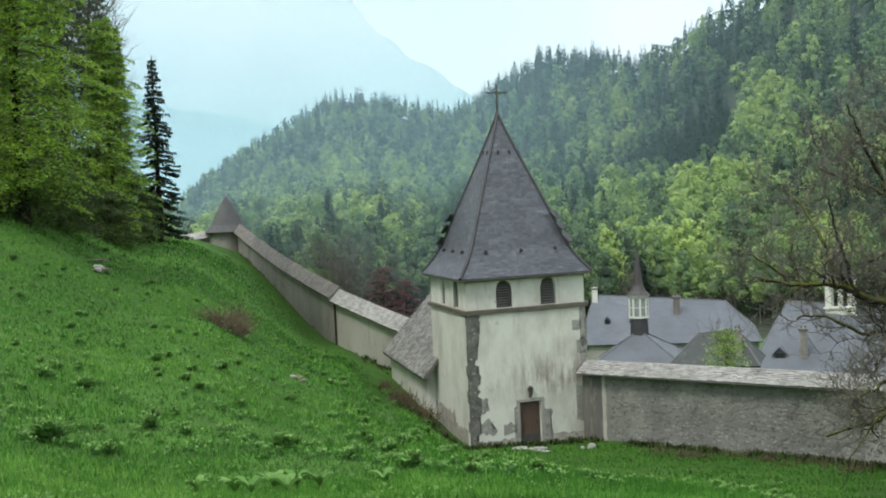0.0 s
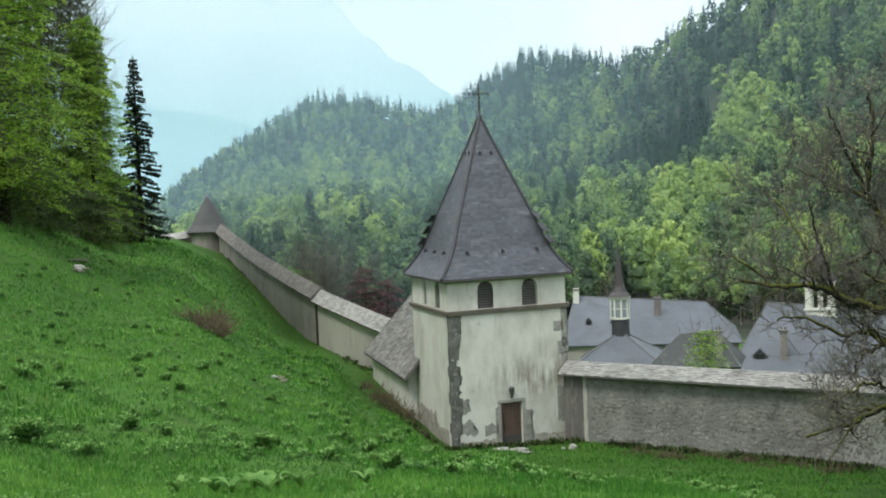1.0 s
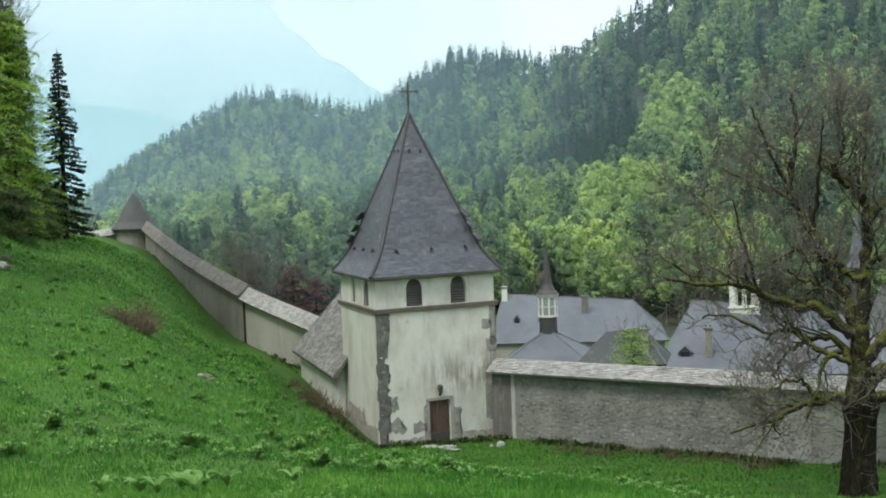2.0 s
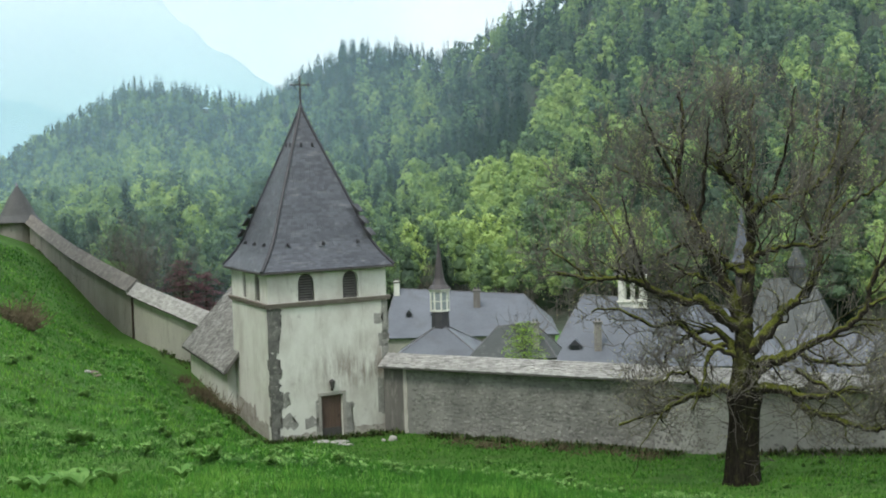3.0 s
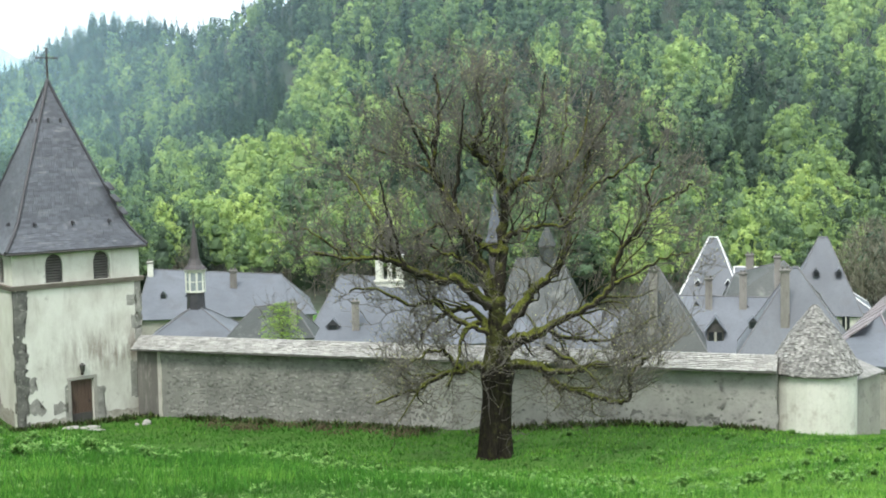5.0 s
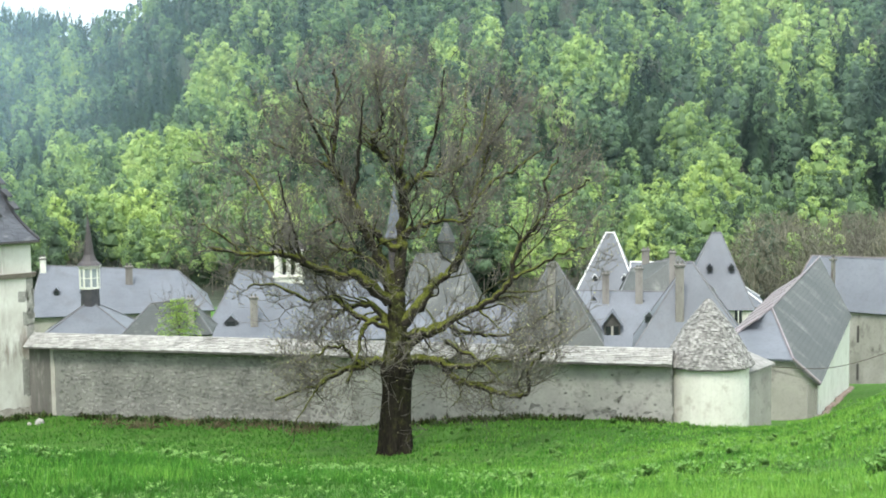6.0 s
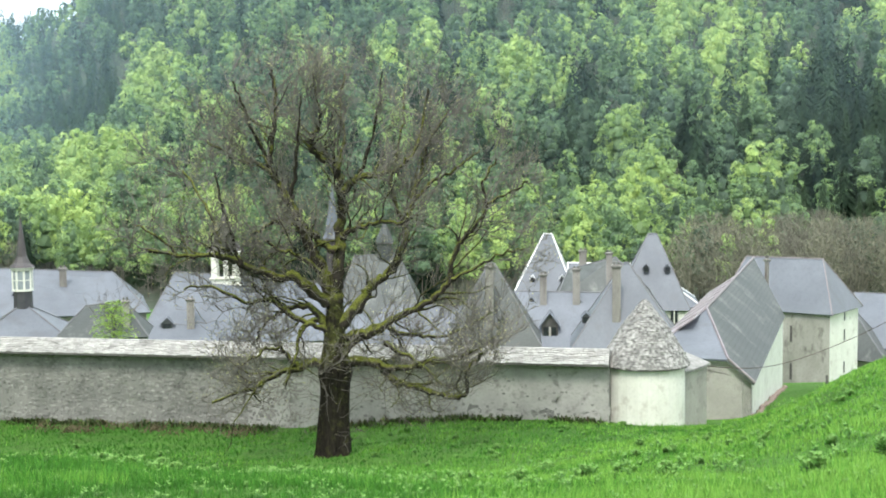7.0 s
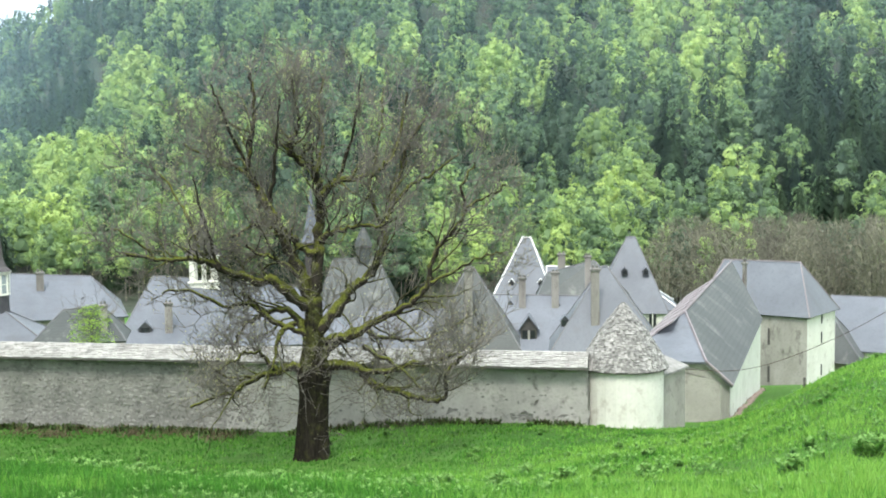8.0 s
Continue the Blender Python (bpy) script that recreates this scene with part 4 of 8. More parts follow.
# ---- stones of the lower wall ----
def rubble(parent):
    """Uneven field stones bedded a little proud of the mortar, course by course along the meadow side."""
    rnd = random.Random(17)
    d = (WALL_B - WALL_A).normalized()
    o = Vector((d.y, -d.x, 0))
    length = (WALL_B - WALL_A).length
    face = 0.35
    stones = []
    z = -0.9
    while z < 2.6:
        h = rnd.uniform(0.10, 0.16)
        s = rnd.uniform(1.3, 1.6)
        while s < length - 0.4:
            w = rnd.uniform(0.09, 0.22) if rnd.random() < 0.8 else rnd.uniform(0.22, 0.36)
            c = WALL_A + d * (s + w / 2)
            s += w + rnd.uniform(0.015, 0.05)
            g = ground(c.x, c.y)
            zc = z + rnd.uniform(-0.09, 0.09)
            if zc < g - 0.1 or rnd.random() < 0.05 + 0.75 * (s > 15.5) + 0.45 * noise.noise(Vector((s * 0.55, z * 0.9, 2))) + 0.5 * max(0, zc - 1.9) or zc + h > 2.7:
                continue
            base = WALL_A + d * (s - w / 2) + o * face
            hw, hh = w / 2, h / 2 * rnd.uniform(0.7, 1.35)
            m = zc + h / 2
            ang = [k * math.pi / 3 + rnd.uniform(-0.2, 0.2) for k in range(6)]
            ring = [base + d * hw * math.cos(a) * rnd.uniform(0.85, 1.1) + Vector((0, 0, m + hh * math.sin(a) * rnd.uniform(0.9, 1.15))) for a in ang]
            dep = rnd.uniform(0.012, 0.035)
            top = [Vector((base.x + (v.x - base.x) * 0.75, base.y + (v.y - base.y) * 0.75, m + (v.z - m) * 0.75)) + o * dep for v in ring]
            stones.append((ring, top))
        z += h + 0.025

    def mesh(group):
        v, f = [], []
        for ring, top in group:
            i = len(v)
            v += ring + top
            f.append(tuple(range(i + 6, i + 12)))
            f += [(i + k, i + (k + 1) % 6, i + 6 + (k + 1) % 6, i + 6 + k) for k in range(6)]
        return mesh_of("stone", v, f, RUBBLE)
    lo, hi = WALL_A.lerp(WALL_B, 0.36), WALL_A.lerp(WALL_B, 0.46)
    near = [q for q in stones if lo.x < q[0][0].x < hi.x][:300]
    ids = {id(q) for q in near}
    for q in near:
        part("stone", mesh([q]), None, parent)
    rest = part("stone_field", mesh([q for q in stones if id(q) not in ids]), None, parent)
    rest["kind"] = "stuff"


rubble(RIGHT_WALL)


def wall_end(parent):
    """The smooth dark render where the wall meets the tower, and the pale strip that closes it."""
    d = (WALL_B - WALL_A).normalized()
    o = Vector((d.y, -d.x, 0))
    rnd = random.Random(5)
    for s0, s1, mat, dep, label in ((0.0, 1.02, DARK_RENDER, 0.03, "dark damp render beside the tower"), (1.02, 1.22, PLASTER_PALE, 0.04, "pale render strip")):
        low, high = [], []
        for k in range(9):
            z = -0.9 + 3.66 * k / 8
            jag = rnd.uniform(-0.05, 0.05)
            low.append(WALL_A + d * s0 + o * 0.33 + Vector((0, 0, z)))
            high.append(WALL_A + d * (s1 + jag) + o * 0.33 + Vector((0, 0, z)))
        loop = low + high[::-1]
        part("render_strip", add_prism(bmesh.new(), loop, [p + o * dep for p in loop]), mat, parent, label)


def wall_render(parent):
    """Old pale render left on the lower end of the wall, thinning out towards the middle."""
    d = (WALL_B - WALL_A).normalized()
    o = Vector((d.y, -d.x, 0))
    rnd = random.Random(12)
    foot = WALL_A + o * 0.35
    s = 13.0
    while s < (WALL_B - WALL_A).length - 0.5:
        w = rnd.uniform(1.0, 2.2)
        e = min(s + w, (WALL_B - WALL_A).length)
        for z0, z1 in ((-0.5, rnd.uniform(0.6, 1.3)), (rnd.uniform(0.5, 1.0), 2.66)):
            if s > 14.5 or rnd.random() < 0.6:
                part("render_patch", ragged(foot, WALL_B + o * 0.35, o, s, e, z0, z1, s * 3 + z0, 0.011 + 0.006 * rnd.random(), 0.1), WALL_RENDER, parent, "pale old render on the rubble")
        s += w * 0.85


WALL_RENDER = surface("pale_worn_render", (0.28, 0.277, 0.255), (0.39, 0.385, 0.355), 0.95, 0.8, 9, 0.5, c3=(0.19, 0.187, 0.17))
wall_render(RIGHT_WALL)
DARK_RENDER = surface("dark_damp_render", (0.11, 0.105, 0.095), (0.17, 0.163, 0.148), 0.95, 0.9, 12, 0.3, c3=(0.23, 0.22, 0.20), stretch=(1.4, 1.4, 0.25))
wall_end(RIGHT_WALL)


# ---- houses with hipped roofs ----
def house(name, label, corners, zb, ze, ridge, roof=None, wall=None, over=0.4, thick=0.5, edge=None, category="building"):
    """Walls on four corners (front two first, counter-clockwise) and a hipped roof to two ridge ends."""
    c0 = corners[0]
    t = thing(name, label, category, at=(c0[0], c0[1], zb))
    inv = Vector((c0[0], c0[1], zb))
    q = [Vector((p[0], p[1], 0)) for p in corners]
    inn = inset(q, thick)
    roof, wall = roof or SLATE_FAR, wall or PLASTER_GREY
    walls = wall if isinstance(wall, tuple) else (wall,) * 4
    for i in range(4):
        j = (i + 1) % 4
        bm = side_wall((q[i], q[j]), (inn[i], inn[j]), zb, ze)
        bm.transform(Matrix.Translation(-inv))
        part("wall", bm, walls[i], t)
    e = [lifted(p, ze - 0.05) - inv for p in inset(q, -over)]
    r0, r1 = Vector(ridge[0]) - inv, Vector(ridge[1]) - inv
    same = (r0 - r1).length < 0.05
    faces = [[e[0], e[1], r1, r0], [e[1], e[2], r1], [e[2], e[3], r0, r1], [e[3], e[0], r0]]
    if same:
        faces = [[e[i], e[(i + 1) % 4], r0] for i in range(4)]
    for f in faces:
        part("roof_slope", slab(f, 0.14), roof, t)
    hips = [(e[0], r0), (e[3], r0), (e[1], r1), (e[2], r1)] + ([] if same else [(r0, r1)])
    for a, b in hips:
        up = Vector((0, 0, 0.03))
        part("hip", tube(bmesh.new(), [a + up, b + up], [0.055, 0.055] if edge is not WHITE_METAL else [0.09, 0.09], 5), edge or HIP_GREY, t)
    return t, inv


def chimney(parent, inv, base, top, w=0.8, d=0.7, turn=0.0, mat=None):
    x, y, z0 = base
    w, d = 0.66 * w, 0.66 * d
    m = Matrix.Translation(Vector((x, y, z0)) - inv) @ Matrix.Rotation(turn, 4, "Z")
    h = top - z0
    ch = part("chimney", box((-w / 2, -d / 2, -1.0), (w / 2, d / 2, h), m, 0.03), mat or BRICK, parent, "tall stained masonry chimney")
    part("chimney_cap", box((-w / 2 - 0.1, -d / 2 - 0.1, h - 0.22), (w / 2 + 0.1, d / 2 + 0.1, h - 0.06), m, 0.02), BARE_STONE, ch)
    for s in (-1, 1):
        part("chimney_pot", box((s * w / 4 - w * 0.13, -0.13, h), (s * w / 4 + w * 0.13, 0.13, h + 0.24), m, 0.03), BARE_STONE, ch)
    return ch


def small_dormer(parent, inv, p, w=0.6, h=0.8, turn=0.0, roof=None, front=None):
    """A small roof dormer with a peaked hood, facing along -y of its turn."""
    w, h = 0.78 * w, 0.85 * h
    m = Matrix.Translation(Vector(p) - inv) @ Matrix.Rotation(turn, 4, "Z")
    bm = bmesh.new()
    prof = [(-w / 2, 0), (w / 2, 0), (w / 2, h * 0.6), (0, h), (-w / 2, h * 0.6)]
    add_prism(bm, [m @ Vector((x, 0.0, z)) for x, z in prof], [m @ Vector((x, 1.6, z)) for x, z in prof])
    dm = part("dormer", bm, SLATE_HIP, parent, "small dark roof dormer")
    for s in (-1, 1):
        f = [(0, -0.1, h + 0.06), (0, 1.5, h + 0.06), (s * w * 0.68, 1.5, h * 0.52), (s * w * 0.68, -0.1, h * 0.52)]
        part("hood", slab([m @ Vector(v) for v in f], 0.05), roof or SLATE_FAR, dm)
    part("pane", box((-w * 0.36, -0.03, h * 0.1), (w * 0.36, -0.004, h * 0.6), m), front or GLASS_DARK, dm)
    return dm


def convent():
    # long range with the chimneys
    t, o = house("long_range", "long plastered convent range under pale slate", [(13.9, 132.6), (31.0, 129.4), (33.5, 142.8), (16.4, 146.0)], -14, -5.0, [(15.9, 139.3, -0.6), (29.4, 136.9, -1.6)])
    chimney(t, o, (24.0, 135.2, -3.4), -0.7, 1.1, 0.9, -0.18)
    chimney(t, o, (15.9, 138.4, -1.8), 0.3, 0.9, 0.7, -0.18, PLASTER_WHITE)
    for p in ((16.7, 134.9, -3.4), (19.2, 134.6, -3.6), (25.1, 133.5, -4.1), (27.7, 133.0, -4.2)):
        small_dormer(t, o, p, 0.7, 1.0, -0.18)
    # square house with the lantern
    t, o = house("lantern_house", "square house with a pyramid slate roof", [(11.4, 104.6), (18.6, 102.6), (20.6, 109.8), (13.4, 111.8)], -12, -3.6, [(16.0, 107.9, -0.95), (16.0, 107.9, -0.95)])
    lantern((16.0, 107.9), -1.3)
    # low wing in front with a broken verge
    t, o = house("low_wing", "low wing with a slate roof and grey gable", [(16.9, 97.4), (22.6, 95.6), (24.0, 100.0), (18.3, 101.8)], -10, -2.5, [(19.2, 99.5, -0.5), (21.9, 98.7, -0.2)], SLATE_DARK)
    chimney(t, o, (21.6, 96.6, -2.0), 0.1, 0.8, 0.6, -0.3, PLASTER_GREY)
    # great roof behind the tree
    t, o = house("great_range", "large convent range with a broad slate roof", [(26.6, 114.2), (46.2, 107.4), (50.5, 119.5), (30.9, 126.3)], -14, -6.0, [(31.9, 121.4, -0.4), (45.6, 116.8, -1.8)])
    small_dormer(t, o, (29.4, 115.1, -5.2), 1.3, 1.5, -0.33)
    for p in ((33.0, 119.4, -2.4), (37.5, 115.0, -3.8), (42.0, 113.5, -4.0)):
        small_dormer(t, o, p, 0.7, 0.95, -0.33)
    chimney(t, o, (31.4, 114.5, -4.8), -2.2, 1.0, 0.8, -0.33)
    cupola((36.4, 119.9))
    steeple((55.1, 139.5))
    t, o = house("church_roof", "tall church with a dark slate roof", [(49.5, 125.6), (57.6, 121.4), (63.0, 132.0), (54.9, 136.2)], -14, -7.2, [(54.0, 130.4, -0.6), (58.2, 128.2, -0.4)], SLATE_DARK)
    ridge_turret((56.9, 128.9), -0.9)
    # steep house with a tall chimney
    t, o = house("steep_house", "narrow house with a very steep slate roof", [(45.0, 89.9), (51.0, 86.6), (54.2, 92.2), (48.2, 95.5)], -12, -4.3, [(49.4, 91.4, 1.8), (49.8, 91.2, 1.8)], SLATE_DARK)
    chimney(t, o, (48.1, 88.9, -2.2), 1.95, 0.95, 0.7, -0.5)
    t, o = house("low_range", "low range under a pale slate roof", [(41.6, 101.6), (52.6, 95.6), (55.4, 100.6), (44.4, 106.6)], -12, -6.4, [(45.5, 102.7, -2.4), (51.5, 99.5, -2.6)])
    # range with the big dormer
    t, o = house("dormer_range", "slate-roofed range with a large gabled dormer", [(59.4, 104.6), (71.2, 97.2), (76.0, 105.0), (64.2, 112.4)], -14, -7.8, [(61.9, 109.3, -2.9), (70.7, 103.8, -3.1)])
    big_dormer(t, o, (62.6, 103.9, -7.3), -0.55)
    for p in ((62.8, 107.6, -4.2), (66.6, 105.2, -4.3)):
        small_dormer(t, o, p, 0.65, 0.95, -0.55)
    chimney(t, o, (63.7, 106.9, -3.4), -1.1, 1.0, 0.7, -0.55)
    chimney(t, o, (66.4, 105.3, -3.6), -0.6, 1.05, 0.7, -0.55)
    # pavilion with white edges
    t, o = house("pavilion", "tall slate pavilion roof with white metal edges", [(73.1, 128.9), (78.6, 125.4), (83.4, 133.0), (77.9, 136.5)], -14, -5.9, [(77.9, 130.6, 0.75), (78.7, 130.1, 0.75)], None, PLASTER_WHITE, 0.3, 0.5, WHITE_METAL)
    for p in ((75.1, 128.4, -4.6), (77.9, 126.6, -4.6)):
        small_dormer(t, o, p, 0.7, 1.0, -0.55, WHITE_METAL)
    t, o = house("ridge_range", "long range with a white metal ridge", [(79.5, 127.5), (92.0, 119.6), (97.2, 127.8), (84.7, 135.7)], -14, -7.5, [(81.8, 131.6, -2.9), (89.4, 126.8, -3.1)], None, None, 0.3, 0.5, WHITE_METAL)
    chimney(t, o, (80.9, 126.9, -3.4), -1.0, 1.3, 1.0, -0.55)
    # dark roof between
    t, o = house("dark_roof_house", "house with a dark greenish slate roof and roof lights", [(69.6, 113.6), (77.4, 108.6), (81.6, 115.2), (73.8, 120.2)], -14, -4.6, [(72.8, 117.0, -2.0), (76.3, 113.4, -0.6)], SLATE_DARK)
    chimney(t, o, (72.2, 108.4, -4.0), 0.45, 0.9, 0.8, -0.55)
    # pyramid with a tall chimney
    t, o = house("chimney_house", "house with a steep pyramid roof and a very tall chimney", [(54.4, 86.6), (61.6, 82.0), (66.0, 88.8), (58.8, 93.4)], -12, -5.0, [(59.9, 87.8, 1.6), (60.2, 87.6, 1.6)])
    chimney(t, o, (57.9, 85.9, -3.4), 1.7, 1.0, 0.8, -0.55)
    small_dormer(t, o, (55.9, 87.2, -3.0), 0.8, 1.0, -0.55)
    # tall pavilion
    t, o = house("tall_pavilion", "tall white pavilion with a steep slate roof", [(82.4, 122.3), (89.0, 118.0), (94.4, 126.4), (87.8, 130.7)], -16, -7.5, [(88.2, 124.3, 0.75), (89.0, 123.8, 0.75)], None, PLASTER_WHITE)
    for p in ((86.2, 121.9, -3.4), (88.2, 120.6, -3.4)):
        small_dormer(t, o, p, 0.75, 1.0, -0.57)
    window(t, o, (87.6, 118.5, -9.0), 0.8, 1.4, -0.57)


def window(parent, inv, p, w, h, turn):
    m = Matrix.Translation(Vector(p) - inv) @ Matrix.Rotation(turn, 4, "Z")
    wn_ = part("window", box((-w / 2, -0.06, 0), (w / 2, 0.02, h), m), GLASS_DARK, parent, "dark casement window")
    part("mullion", box((-0.05, -0.1, 0), (0.05, -0.06, h), m), PLASTER_WHITE, wn_)
    part("sill", box((-w / 2 - 0.1, -0.16, -0.12), (w / 2 + 0.1, -0.0, 0), m), BARE_STONE, wn_)
    return wn_


def big_dormer(parent, inv, p, turn):
    m = Matrix.Translation(Vector(p) - inv) @ Matrix.Rotation(turn, 4, "Z")
    prof = [(-0.75, 0), (0.75, 0), (0.75, 1.75), (0, 2.75), (-0.75, 1.75)]
    bm = add_prism(bmesh.new(), [m @ Vector((x, 0, z)) for x, z in prof], [m @ Vector((x, 2.6, z)) for x, z in prof])
    d = part("gabled_dormer", bm, WOOD_DARK, parent, "gabled wooden dormer with paired windows")
    for s in (-1, 1):
        f = [(0, -0.25, 2.9), (0, 2.6, 2.9), (s * 1.0, 2.6, 1.55), (s * 1.0, -0.25, 1.55)]
        part("hood", slab([m @ Vector(v) for v in f], 0.08), SLATE_FAR, d)
        part("pane", box((s * 0.36 - 0.24, -0.04, 0.3), (s * 0.36 + 0.24, -0.004, 1.5), m), GLASS_DARK, d)
    part("mullion", box((-0.1, -0.08, 0.2), (0.1, -0.004, 1.5), m), PLASTER_GREY, d)


def lantern(c, z):
    t = thing("roof_lantern", "white glazed roof lantern with a slender dark spire", "lantern", at=(c[0], c[1], z))
    part("drum", lathe(bmesh.new(), [(0.78, -0.6), (0.72, 1.35)], (0, 0), 8), SLATE_HIP, t, "dark slate drum")
    part("sill", lathe(bmesh.new(), [(0.84, 1.35), (0.84, 1.5)], (0, 0), 8), PLASTER_WHITE, t)
    for k in range(8):
        a = 2 * math.pi * k / 8
        part("post", tube(bmesh.new(), [(0.74 * math.cos(a), 0.74 * math.sin(a), 1.5), (0.74 * math.cos(a), 0.74 * math.sin(a), 3.05)], [0.09, 0.09], 6), PLASTER_WHITE, t, "white painted post")
        b = a + math.pi / 8
        x, y = 0.69 * math.cos(b), 0.69 * math.sin(b)
        m = Matrix.Translation((x, y, 0)) @ Matrix.Rotation(b, 4, "Z")
        part("pane", box((-0.012, -0.24, 1.52), (0.012, 0.24, 2.95), m), LANTERN_GLASS, t, "pale glass pane")
        part("glazing_bar", box((-0.03, -0.26, 2.2), (0.03, 0.26, 2.27), m), PLASTER_WHITE, t)
    part("cornice", lathe(bmesh.new(), [(0.84, 3.0), (0.95, 3.2), (0.9, 3.28)], (0, 0), 8), PLASTER_WHITE, t)
    part("spire", lathe(bmesh.new(), [(1.0, 3.25), (0.62, 3.62), (0.42, 4.1), (0.27, 5.3), (0.05, 7.0)], (0, 0), 8), SPIRE_SLATE, t, "slender brown-grey slated spire")
    part("spike", tube(bmesh.new(), [(0, 0, 6.9), (0, 0, 8.4)], [0.04, 0.015], 5), IRON, t)


LANTERN_GLASS = surface("pale_lantern_glass", (0.22, 0.25, 0.27), (0.3, 0.33, 0.35), 0.2, 2, 8, 0.0)
SPIRE_SLATE = surface("brown_spire_slate", (0.05, 0.043, 0.045), (0.075, 0.067, 0.068), 0.6, 1, 12, 0.2)
SPIRE_BLUE = surface("blue_grey_spire_slate", (0.10, 0.115, 0.14), (0.135, 0.15, 0.175), 0.6, 1, 12, 0.2)


def cupola(c):
    t = thing("bell_cupola", "white stone bell cupola with arched openings", "bell tower", at=(c[0], c[1], -10.67))
    q = [Vector((-1.35, -1.35, 0)), Vector((1.35, -1.35, 0)), Vector((1.35, 1.35, 0)), Vector((-1.35, 1.35, 0))]
    rot = Matrix.Rotation(-0.3, 3, "Z")
    q = [rot @ v for v in q]
    inn = inset(q, 0.35)
    for i in range(4):
        j = (i + 1) % 4
        part("wall", side_wall((q[i], q[j]), (inn[i], inn[j]), 0, 12.1, [(0.2, 0.42, 9.8, 11.7, True), (0.58, 0.8, 9.8, 11.7, True)]), PLASTER_WHITE, t)
    for z in (8.9, 9.5, 12.0):
        part("cornice", add_prism(bmesh.new(), [lifted(p, z) for p in inset(q, -0.12)], [lifted(p, z + 0.16) for p in inset(q, -0.18)]), PLASTER_WHITE, t)
    part("spire", lathe(bmesh.new(), [(1.9, 12.1), (1.1, 12.9), (0.7, 14.0), (0.05, 16.4)], (0, 0), 8), SPIRE_SLATE, t)


def steeple(c):
    t = thing("church_steeple", "slender blue-grey slated church steeple", "steeple", at=(c[0], c[1], -12))
    part("shaft", lathe(bmesh.new(), [(0.8, 0), (0.8, 12.8)], (0, 0), 8), SPIRE_SLATE, t)
    part("spire", lathe(bmesh.new(), [(1.35, 12.7), (0.95, 13.4), (0.5, 16.0), (0.04, 18.8)], (0, 0), 8), SPIRE_BLUE, t)
    part("spike", tube(bmesh.new(), [(0, 0, 18.6), (0, 0, 20.0)], [0.05, 0.02], 5), IRON, t)


def ridge_turret(c, z):
    t = thing("ridge_turret", "small slated ridge turret", "turret", at=(c[0], c[1], z))
    part("drum", lathe(bmesh.new(), [(0.9, -0.8), (0.85, 1.6)], (0, 0), 8), SLATE_DARK, t)
    part("louver_band", lathe(bmesh.new(), [(0.95, 1.6), (0.95, 1.75)], (0, 0), 8), LEAD, t)
    part("cap", lathe(bmesh.new(), [(1.1, 1.75), (0.85, 2.3), (0.55, 3.0), (0.06, 4.0)], (0, 0), 8), SLATE_DARK, t)


convent()


